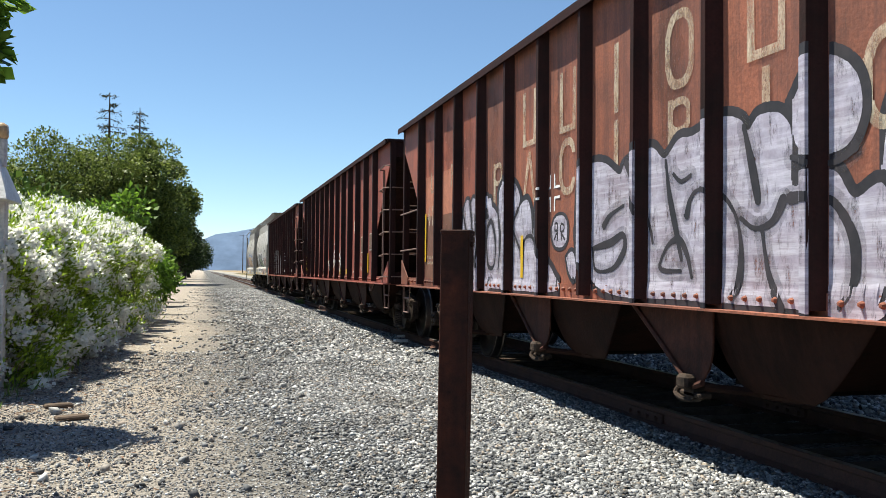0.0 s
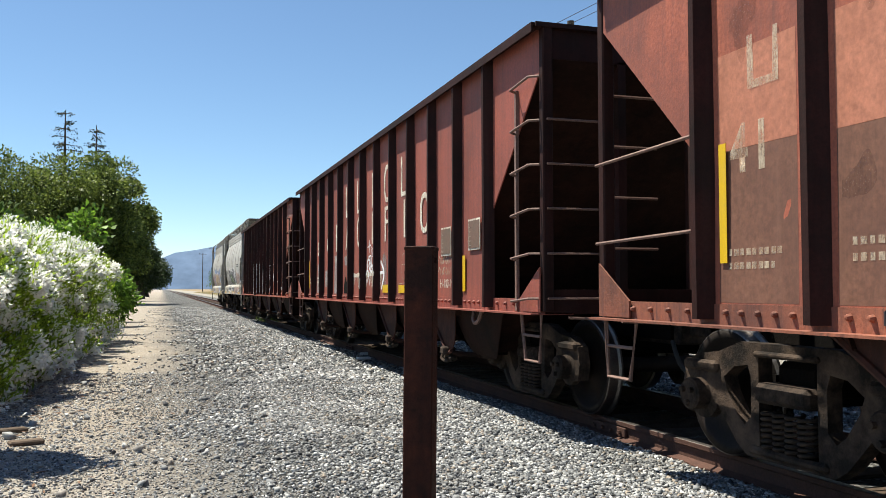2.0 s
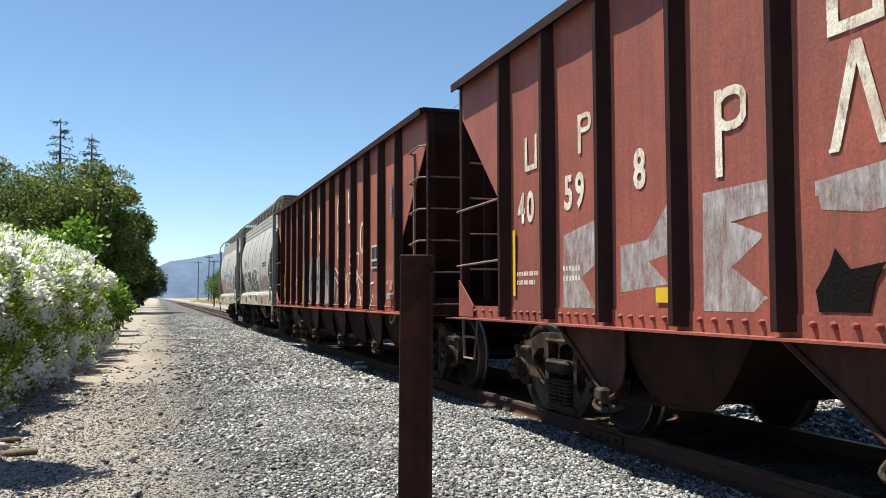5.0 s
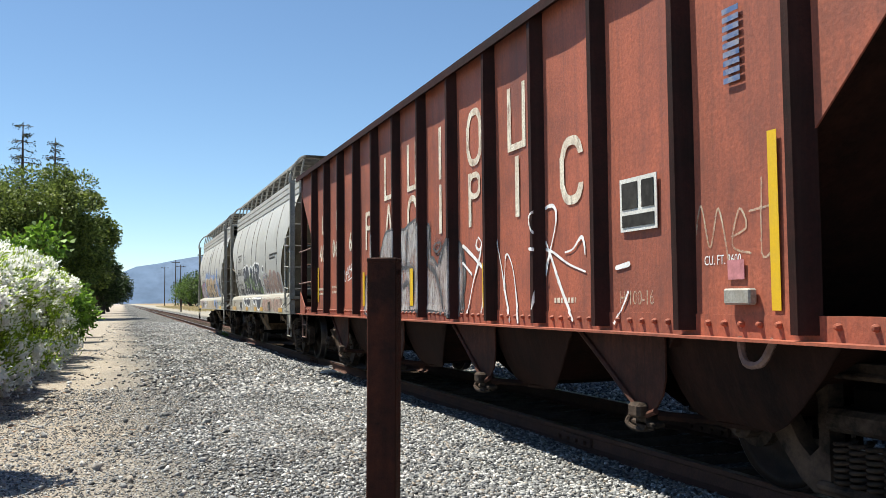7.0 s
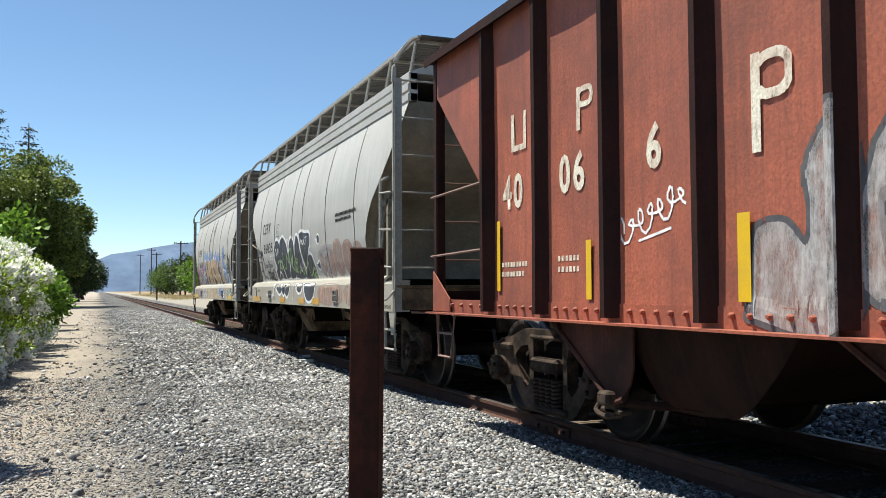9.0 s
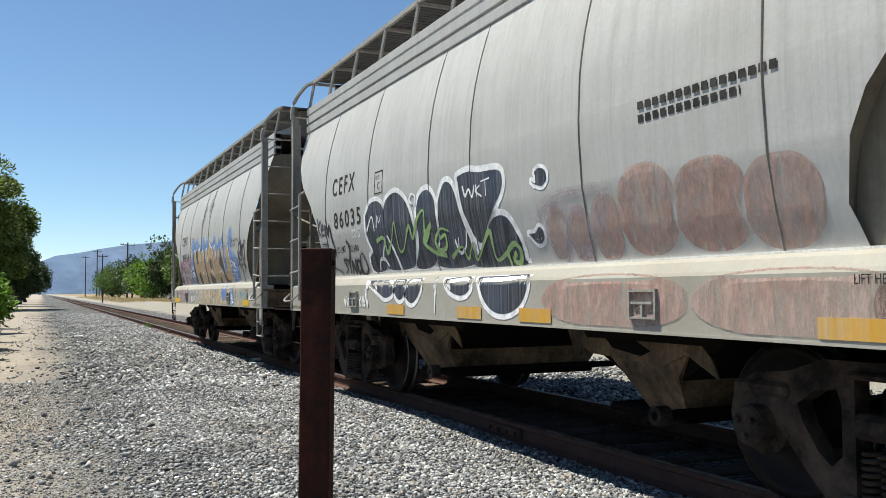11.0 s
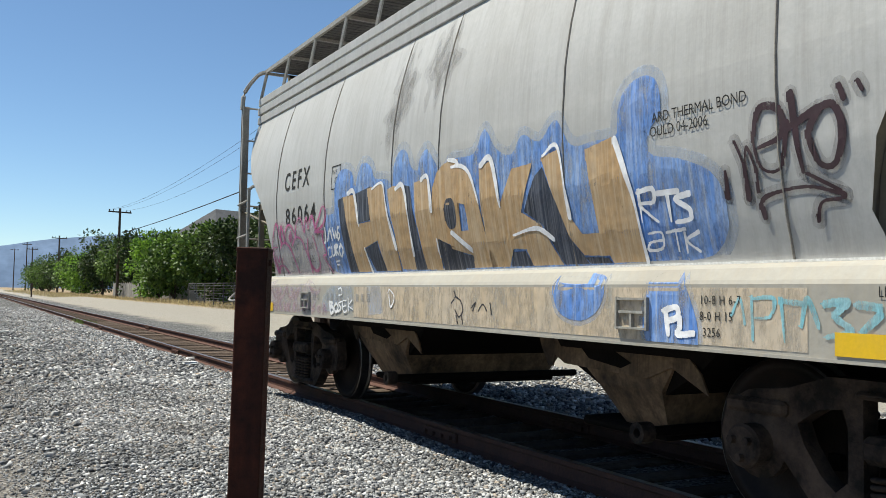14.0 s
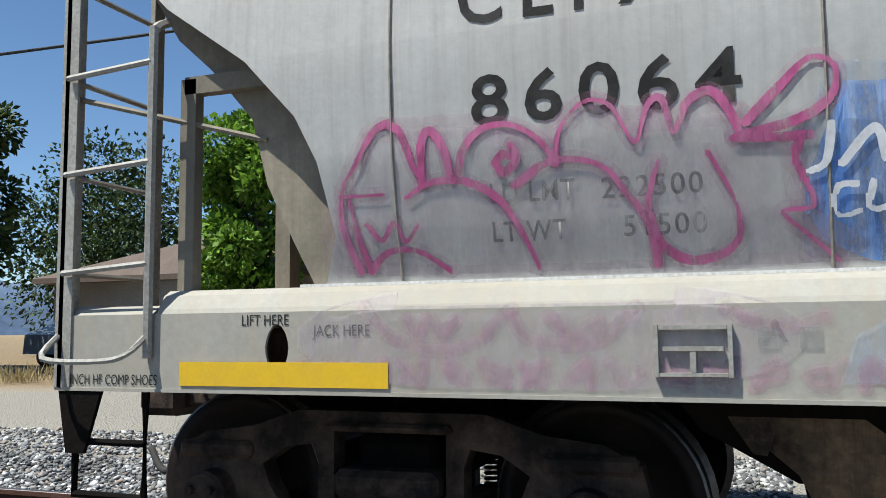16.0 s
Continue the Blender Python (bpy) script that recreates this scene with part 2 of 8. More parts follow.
M_CARPAINT = surface("dusty_blue_car_paint", (0.20, 0.24, 0.30), (0.26, 0.26, 0.26), 0.4, 30, 2, 0.3)
M_RUBBER = surface("black_rubber", (0.03, 0.03, 0.03), (0.06, 0.055, 0.05), 0.5, 40, 3, 0.85)
M_CABINET = surface("white_painted_metal", (0.62, 0.62, 0.63), (0.4, 0.4, 0.41), 0.5, 30, 2, 0.5)
M_AMBER = surface("amber_lens", (0.55, 0.38, 0.22), (0.4, 0.25, 0.12), 0.5, 30, 4, 0.25)
M_FENCE = surface("dark_wire_fence", (0.10, 0.10, 0.10), (0.16, 0.14, 0.12), 0.5, 60, 4, 0.6, 0.4)
M_BOARD = surface("grey_fence_board", (0.34, 0.32, 0.29), (0.2, 0.18, 0.15), 0.6, 30, 2, 0.9, 0, 0.2, None, 0.5, 0.3)
L_OLEANDER = leafy("oleander_leaf", (0.06, 0.11, 0.010), (0.34, 0.47, 0.05), 0.55)
L_PETAL = leafy("white_petal", (0.84, 0.83, 0.77), (0.93, 0.92, 0.89), 0.45)
L_PINE = leafy("pine_needle", (0.035, 0.058, 0.011), (0.18, 0.23, 0.048), 0.28)
L_REDWOOD = leafy("redwood_needle", (0.016, 0.024, 0.012), (0.04, 0.055, 0.026), 0.1)
L_BROAD = leafy("broad_leaf", (0.020, 0.045, 0.008), (0.10, 0.165, 0.03), 0.30)
L_DARK = leafy("dark_oak_leaf", (0.010, 0.022, 0.006), (0.045, 0.075, 0.018), 0.15)
L_BRIGHT = leafy("bright_young_leaf", (0.04, 0.09, 0.012), (0.17, 0.30, 0.035), 0.38)
L_GRASS = leafy("dry_grass_blade", (0.32, 0.24, 0.11), (0.52, 0.42, 0.22), 0.25)
L_WEED = leafy("green_weed", (0.06, 0.11, 0.02), (0.16, 0.24, 0.05), 0.3)


def stone_material():
    """Mixed crushed rock, each stone with a colour of its own."""
    m = bpy.data.materials.new("crushed_ballast_rock")
    m.use_nodes = True
    nt = m.node_tree
    p = nt.nodes["Principled BSDF"]
    r = nt.nodes.new("ShaderNodeNewGeometry").outputs["Random Per Island"]
    col = ramp(nt, r, ((0.0, (0.04, 0.041, 0.045)), (0.28, (0.13, 0.133, 0.14)), (0.55, (0.22, 0.223, 0.228)),
                       (0.62, (0.27, 0.215, 0.165)), (0.70, (0.27, 0.272, 0.275)), (0.90, (0.40, 0.398, 0.395)), (1.0, (0.62, 0.61, 0.60))))
    co = nt.nodes.new("ShaderNodeTexCoord").outputs["Object"]
    f = tex(nt, co, 55, 4)
    col = mix(nt, 1.0, col, ramp(nt, f, ((0.25, (0.66, 0.66, 0.66)), (0.75, (1.1, 1.1, 1.1)))), "MULTIPLY")
    drift = tex(nt, co, 0.9, 5, rough=0.65)
    col = mix(nt, 1.0, col, ramp(nt, drift, ((0.32, (0.70, 0.68, 0.66)), (0.5, (1.1, 1.1, 1.1)), (0.68, (1.42, 1.41, 1.39)))), "MULTIPLY")
    nt.links.new(col, p.inputs["Base Color"])
    p.inputs["Roughness"].default_value = 0.85
    return m


M_STONE = stone_material()


def ground_material():
    """Trodden path, crushed rock near the rails, gravel road, dry verge: blended across the place."""
    m = bpy.data.materials.new("dusty_ground")
    m.use_nodes = True
    nt = m.node_tree
    p = nt.nodes["Principled BSDF"]
    co = nt.nodes.new("ShaderNodeTexCoord").outputs["Object"]
    sep = nt.nodes.new("ShaderNodeSeparateXYZ")
    nt.links.new(co, sep.inputs[0])
    wob = tex(nt, co, 0.45, 5)
    add = nt.nodes.new("ShaderNodeMath")
    add.operation = "MULTIPLY_ADD"
    nt.links.new(wob, add.inputs[0])
    add.inputs[1].default_value = 1.6
    nt.links.new(sep.outputs[0], add.inputs[2])
    pos = nt.nodes.new("ShaderNodeMapRange")
    pos.inputs[1].default_value, pos.inputs[2].default_value = -20, 30
    nt.links.new(add.outputs[0], pos.inputs[0])
    q = lambda x: (x + 0.8 + 20) / 50
    vor = nt.nodes.new("ShaderNodeTexVoronoi")
    vor.inputs["Scale"].default_value = 34
    nt.links.new(co, vor.inputs["Vector"])
    # rock bed kept darker than the stones, colouring in the shade between them
    rock = ramp(nt, vor.outputs["Color"], ((0.1, (0.025, 0.025, 0.026)), (0.45, (0.09, 0.088, 0.086)), (0.8, (0.19, 0.187, 0.182)), (1.0, (0.38, 0.375, 0.365))))
    fine = tex(nt, co, 38, 6, rough=0.75)
    mid = tex(nt, co, 3.0, 6, rough=0.7)
    dirt = ramp(nt, fine, ((0.28, (0.27, 0.21, 0.155)), (0.5, (0.48, 0.385, 0.285)), (0.72, (0.62, 0.52, 0.41))))
    dirt = mix(nt, ramp(nt, mid, ((0.35, (0, 0, 0)), (0.7, (0.65, 0.65, 0.65)))), dirt, (0.35, 0.31, 0.265))
    grit = nt.nodes.new("ShaderNodeTexVoronoi")
    grit.inputs["Scale"].default_value = 75
    nt.links.new(co, grit.inputs["Vector"])
    chips = ramp(nt, grit.outputs["Color"], ((0.15, (0.15, 0.14, 0.13)), (0.5, (0.36, 0.335, 0.305)), (0.85, (0.54, 0.51, 0.47)), (1.0, (0.70, 0.68, 0.65))))
    near = nt.nodes.new("ShaderNodeMapRange")
    near.inputs[1].default_value, near.inputs[2].default_value = 12.0, 5.5
    sway = nt.nodes.new("ShaderNodeMath")
    sway.operation = "MULTIPLY_ADD"
    nt.links.new(mid, sway.inputs[0])
    sway.inputs[1].default_value = 7.0
    nt.links.new(sep.outputs[1], sway.inputs[2])
    nt.links.new(sway.outputs[0], near.inputs[0])
    strew = ramp(nt, near.outputs[0], ((0.0, (0.30, 0.30, 0.30)), (1.0, (0.85, 0.85, 0.85))))
    dirt = mix(nt, strew, dirt, chips)
    road = ramp(nt, fine, ((0.25, (0.22, 0.20, 0.17)), (0.75, (0.35, 0.325, 0.285))))
    verge = ramp(nt, fine, ((0.3, (0.16, 0.115, 0.07)), (0.7, (0.34, 0.26, 0.16))))
    w_rock = ramp(nt, pos.outputs[0], ((q(-0.5), (0.25, 0.25, 0.25)), (q(0.8), (1, 1, 1)), (q(7.2), (1, 1, 1)), (q(8.0), (0, 0, 0))))
    w_road = ramp(nt, pos.outputs[0], ((q(7.0), (0, 0, 0)), (q(8.0), (1, 1, 1)), (q(12.2), (1, 1, 1)), (q(13.4), (0, 0, 0))))
    w_verge = ramp(nt, pos.outputs[0], ((q(12.2), (0, 0, 0)), (q(13.4), (1, 1, 1))))
    col = mix(nt, w_rock, dirt, rock)
    col = mix(nt, w_road, col, road)
    col = mix(nt, w_verge, col, verge)
    nt.links.new(col, p.inputs["Base Color"])
    p.inputs["Roughness"].default_value = 0.95
    p.inputs["Specular IOR Level"].default_value = 0.15
    b = nt.nodes.new("ShaderNodeBump")
    b.inputs["Strength"].default_value = 0.9
    b.inputs["Distance"].default_value = 0.03
    nt.links.new(vor.outputs["Distance"], b.inputs["Height"])
    b2 = nt.nodes.new("ShaderNodeBump")
    b2.inputs["Strength"].default_value = 0.5
    b2.inputs["Distance"].default_value = 0.03
    nt.links.new(fine, b2.inputs["Height"])
    nt.links.new(b.outputs[0], b2.inputs["Normal"])
    nt.links.new(b2.outputs[0], p.inputs["Normal"])
    return m


M_GROUND = ground_material()


# ---- mesh tools ----
class Shape:
    """Vertices and faces that become one mesh."""

    def __init__(self):
        self.v, self.f = [], []

    def add(self, verts, faces):
        k = len(self.v)
        self.v += [tuple(p) for p in verts]
        self.f += [tuple(i + k for i in q) for q in faces]
        return self

    def box(self, x0, x1, y0, y1, z0, z1, c=0.0):
        """A box, its upright and level edges cut by c."""
        if not c:
            vs = [(x, y, z) for x in (x0, x1) for y in (y0, y1) for z in (z0, z1)]
            return self.add(vs, ((0, 1, 3, 2), (4, 6, 7, 5), (0, 4, 5, 1), (2, 3, 7, 6), (0, 2, 6, 4), (1, 5, 7, 3)))
        out = ((x0 + c, y0), (x1 - c, y0), (x1, y0 + c), (x1, y1 - c), (x1 - c, y1), (x0 + c, y1), (x0, y1 - c), (x0, y0 + c))
        ins = ((x0 + c, y0 + c), (x1 - c, y0 + c), (x1 - c, y0 + c), (x1 - c, y1 - c), (x1 - c, y1 - c), (x0 + c, y1 - c), (x0 + c, y1 - c), (x0 + c, y0 + c))
        rings = [[(*p, z0) for p in ins], [(*p, z0 + c) for p in out], [(*p, z1 - c) for p in out], [(*p, z1) for p in ins]]
        vs = [p for r in rings for p in r]
        fs = [(r * 8 + i, r * 8 + (i + 1) % 8, r * 8 + 8 + (i + 1) % 8, r * 8 + 8 + i) for r in range(3) for i in range(8)]
        return self.add(vs, fs + [tuple(range(7, -1, -1)), tuple(range(24, 32))])

    def tube(self, pts, r, n=7):
        """A round bar through the points."""
        pts = [Vector(p) for p in pts]
        rings = []
        for i, p in enumerate(pts):
            a = (pts[min(i + 1, len(pts) - 1)] - pts[max(i - 1, 0)]).normalized()
            s = a.orthogonal().normalized() if abs(a.z) > 0.95 else a.cross(Vector((0, 0, 1))).normalized()
            t = a.cross(s)
            rr = r[i] if isinstance(r, (list, tuple)) else r
            rings.append([p + (s * math.cos(k * 2 * math.pi / n) + t * math.sin(k * 2 * math.pi / n)) * rr for k in range(n)])
        vs = [q for ring in rings for q in ring]
        fs = [(j * n + k, j * n + (k + 1) % n, j * n + n + (k + 1) % n, j * n + n + k) for j in range(len(pts) - 1) for k in range(n)]
        return self.add(vs, fs + [tuple(range(n - 1, -1, -1)), tuple(range(len(vs) - n, len(vs)))])

    def prism(self, poly, x0, x1):
        """A polygon in (y, z) drawn out from x0 to x1."""
        n = len(poly)
        vs = [(x0, *p) for p in poly] + [(x1, *p) for p in poly]
        fs = [(i, (i + 1) % n, n + (i + 1) % n, n + i) for i in range(n)]
        return self.add(vs, fs + [tuple(range(n - 1, -1, -1)), tuple(range(n, 2 * n))])

    def prism_y(self, poly, y0, y1):
        """A polygon in (x, z) drawn out from y0 to y1."""
        n = len(poly)
        vs = [(p[0], y0, p[1]) for p in poly] + [(p[0], y1, p[1]) for p in poly]
        fs = [(i, (i + 1) % n, n + (i + 1) % n, n + i) for i in range(n)]
        return self.add(vs, fs + [tuple(range(n - 1, -1, -1)), tuple(range(n, 2 * n))])

    def lathe(self, profile, n=36, at=(0, 0, 0)):
        """A closed profile of (radius, x) turned about the x axis."""
        m = len(profile)
        vs = [(at[0] + x, at[1] + r * math.cos(2 * math.pi * k / n), at[2] + r * math.sin(2 * math.pi * k / n)) for k in range(n) for r, x in profile]
        fs = [(k * m + i, k * m + (i + 1) % m, ((k + 1) % n) * m + (i + 1) % m, ((k + 1) % n) * m + i) for k in range(n) for i in range(m)]
        return self.add(vs, fs)


def mesh_of(name, shape, material, smooth=False):
    me = bpy.data.meshes.new(name)
    me.from_pydata(shape.v, [], shape.f)
    bm = bmesh.new()
    bm.from_mesh(me)
    bmesh.ops.recalc_face_normals(bm, faces=bm.faces)
    bm.to_mesh(me)
    bm.free()
    me.materials.append(material)
    if smooth:
        me.polygons.foreach_set("use_smooth", [True] * len(me.polygons))
    me.update()
    return me


def part(name, shape, material, parent=None, label="", smooth=False):
    ob = new(name, mesh_of(name, shape, material, smooth))
    ob.parent = parent
    return tagged(ob, label)


def plate(outer, holes, x0, x1):
    """A cast plate in (y, z) with windows through it."""
    bm = bmesh.new()
    edges = []
    for loop in (outer, *holes):
        vs = [bm.verts.new((x0, y, z)) for y, z in loop]
        edges += [bm.edges.new((vs[i], vs[(i + 1) % len(vs)])) for i in range(len(vs))]
    bmesh.ops.triangle_fill(bm, edges=edges, use_beauty=True)
    ext = bmesh.ops.extrude_face_region(bm, geom=bm.faces[:])
    for g in ext["geom"]:
        if isinstance(g, bmesh.types.BMVert):
            g.co.x = x1
    bm.verts.index_update()
    s = Shape()
    s.add([v.co[:] for v in bm.verts], [[v.index for v in f.verts] for f in bm.faces])
    bm.free()
    return s


def raw_mesh(name, verts, faces_n, n_per_face, material):
    """A mesh from arrays: verts (n, 3), faces (m, k)."""
    me = bpy.data.meshes.new(name)
    me.vertices.add(len(verts))
    me.vertices.foreach_set("co", np.asarray(verts, np.float32).ravel())
    m = len(faces_n)
    me.loops.add(m * n_per_face)
    me.loops.foreach_set("vertex_index", np.asarray(faces_n, np.int32).ravel())
    me.polygons.add(m)
    me.polygons.foreach_set("loop_start", np.arange(0, m * n_per_face, n_per_face, dtype=np.int32))
    me.materials.append(material)
    me.update(calc_edges=True)
    return me


def smooth_curve(ctrl, n=10):
    """Points on a smooth line through the control points."""
    out = []
    c = [np.array(p, float) for p in ctrl]
    for i in range(len(c) - 1):
        p0, p1, p2, p3 = c[max(i - 1, 0)], c[i], c[i + 1], c[min(i + 2, len(c) - 1)]
        for k in range(n):
            t = k / n
            out.append(0.5 * (2 * p1 + (p2 - p0) * t + (2 * p0 - 5 * p1 + 4 * p2 - p3) * t * t + (3 * p1 - p0 - 3 * p2 + p3) * t ** 3))
    return np.array(out + [c[-1]])


def stroke(u, z, line, w):
    """True within w of a line of points."""
    hit = np.zeros(u.shape, bool)
    for (a, b), (c, e) in zip(line[:-1], line[1:]):
        L = max((c - a) ** 2 + (e - b) ** 2, 1e-9)
        t = np.clip(((u - a) * (c - a) + (z - b) * (e - b)) / L, 0, 1)
        hit |= (u - a - t * (c - a)) ** 2 + (z - b - t * (e - b)) ** 2 < w * w
    return hit


def within(u, z, poly):
    """True inside a closed outline."""
    hit = np.zeros(u.shape, bool)
    for (a, b), (c, e) in zip(poly, [*poly[1:], poly[0]]):
        if b != e:
            hit ^= ((b > z) != (e > z)) & (u < a + (c - a) * (z - b) / (e - b))
    return hit


def spread_of(curves, pad, low=0.985, high=9.0):
    us, zs = [p[0] for c in curves for p in c], [p[1] for c in curves for p in c]
    return min(us) - pad, max(us) + pad, max(low, min(zs) - pad), min(high, max(zs) + pad)


def spray_lines(name, curves, w, skin, lift, material, car, label, mist=None, step=0.009):
    """Free sprayed lines, with a thin mist beside them."""
    for i, c in enumerate(curves):
        run = smooth_curve(c, 7)
        box = spread_of((c,), w * 3)
        up = lift + 0.00012 * (i % 7)
        if mist:
            paint(name + "_mist", lambda u, z: stroke(u, z, run, w * 2.2), box, skin, up - 0.0014, mist, car, "thin overspray", step)
        paint(name, lambda u, z: stroke(u, z, run, w * (0.8 + 0.35 * np.sin(5 * u + 9 * z))), box, skin, up, material, car, label, step)


def spray_fields(name, outlines, skin, lift, material, car, label, edge=None, edge_w=0.05, rounded=True, step=0.010, low=0.985, high=9.0):
    """Filled sprayed letter forms, with an outline under them."""
    for i, o in enumerate(outlines):
        loop = smooth_curve([*o, o[0]], 6) if rounded else np.array([*o, o[0]])
        box = spread_of((o,), edge_w * 2, low, high)
        up = lift + 0.00012 * (i % 7)
        if edge:
            paint(name + "_outline", lambda u, z: stroke(u, z, loop, edge_w), box, skin, up - 0.0016, edge, car, "sprayed outline", step)
        paint(name, lambda u, z: within(u, z, list(map(tuple, loop[:-1]))), box, skin, up, material, car, label, step)


def blob(u, z, cu, cz, ru, rz, lean=0.0, p=2.4):
    du = (u - cu - lean * (z - cz)) / ru
    return np.abs(du) ** p + np.abs((z - cz) / rz) ** p < 1


def paint(name, inside, box, skin, lift, material, parent, label="", step=0.012):
    """A coat of paint on a car's side: the places (u, z) that are inside, laid on the skin."""
    u0, u1, z0, z1 = box
    us = np.arange(u0, u1 + step, step)
    zs = np.arange(z0, z1, 0.004)
    U, Z = np.meshgrid(us, zs, indexing="ij")
    mask = inside(U, Z)
    if skin is rib_skin:
        # each post's near side gets no coat; its dark colour stands in for shade
        for r in RIBS:
            mask &= ~((U > r + RIB_A + 0.012) & (U < r + RIB_B + 0.012))
    s = Shape()
    prev = None
    for i, u in enumerate(us):
        edge = np.flatnonzero(np.diff(np.concatenate(([0], mask[i].astype(int), [0]))))
        spans = [(zs[a], zs[b - 1] + 0.004) for a, b in zip(edge[::2], edge[1::2])]
        if prev is not None and spans:
            near = spans if prev is None or len(prev) != len(spans) else prev
            for (a, b), (c, e) in zip(near, spans):
                if min(b, e) < max(a, c) - 0.05:
                    a, b = c, e
                cut = max(1, int((max(b, e) - min(a, c)) / 0.06))
                k = len(s.v)
                for j in range(cut + 1):
                    for uu, lo, hi in ((us[i - 1], a, b), (u, c, e)):
                        zz = lo + (hi - lo) * j / cut
                        s.v.append((-(skin(uu, zz) + lift), -uu, zz))
                s.f += [(k + 2 * j, k + 2 * j + 1, k + 2 * j + 3, k + 2 * j + 2) for j in range(cut)]
        prev = spans
    if s.f:
        # neighbouring strips share their corners
        seen = {}
        spot = [seen.setdefault((round(v[1], 4), round(v[2], 4)), len(seen)) for v in s.v]
        keep = {}
        for i, v in zip(spot, s.v):
            keep.setdefault(i, v)
        s.v = [keep[i] for i in range(len(seen))]
        s.f = [q for q in (tuple(dict.fromkeys(spot[i] for i in f)) for f in s.f) if len(q) > 2]
        return part(name, s, material, parent, label)


def words(text, size, u, z, skin, lift, material, parent, name="lettering", label="", squeeze=1.0, spacing=1.0, bold=0.0):
    """Stencilled words that start at (u, z) on a car's side."""
    cu = bpy.data.curves.new("text", "FONT")
    cu.body, cu.size, cu.space_character, cu.resolution_u = text, size / 0.7, spacing, 3
    cu.offset = bold
    tmp = bpy.data.objects.new("text", cu)
    me = bpy.data.meshes.new_from_object(tmp)
    bpy.data.objects.remove(tmp)
    for v in me.vertices:
        uu, zz = u + v.co.x * squeeze, z + v.co.y
        v.co = (-(skin(uu, zz) + lift), -uu, zz)
    me.materials.clear()
    me.materials.append(material)
    ob = new(name, me)
    ob.parent = parent
    return tagged(ob, label or "stencilled marking")


# ---- ground and track ----
TRACK_X, RAIL_TOP = 4.775, 0.066


def ground_z(x, y):
    base = np.interp(x, (-400, -3, 2.4, 3.5, 3.9, 4.1, 5.45, 5.65, 6.3, 7.4, 9.0, 13, 400), (0.3, 0.02, 0.0, -0.055, -0.095, -0.15, -0.15, -0.10, -0.07, 0.0, 0.16, 0.3, 0.6))
    return base + 0.012 * np.sin(x * 2.1 + 0.7 * y) + 0.01 * np.sin(y * 1.3 - x)


def build_ground():
    xs = np.unique(np.concatenate((np.linspace(-1500, -30, 14), np.linspace(-30, -4, 14), np.linspace(-4, 14, 73), np.linspace(14, 40, 14), np.linspace(40, 1500, 14))))
    ys = np.unique(np.concatenate((np.linspace(-300, -10, 10), np.linspace(-10, 40, 120), np.linspace(40, 200, 60), np.linspace(200, 3000, 25))))
    X, Y = np.meshgrid(xs, ys, indexing="ij")
    V = np.stack([X, Y, ground_z(X, Y)], -1).reshape(-1, 3)
    n = len(ys)
    i, j = np.meshgrid(np.arange(len(xs) - 1), np.arange(n - 1), indexing="ij")
    a = (i * n + j).ravel()
    me = raw_mesh("ground", V, np.stack([a, a + n, a + n + 1, a + 1], 1), 4, M_GROUND)
    me.polygons.foreach_set("use_smooth", [True] * len(me.polygons))
    tagged(new("ground", me), "dusty footpath, crushed rock and pale gravel road", "ground", kind="structure")


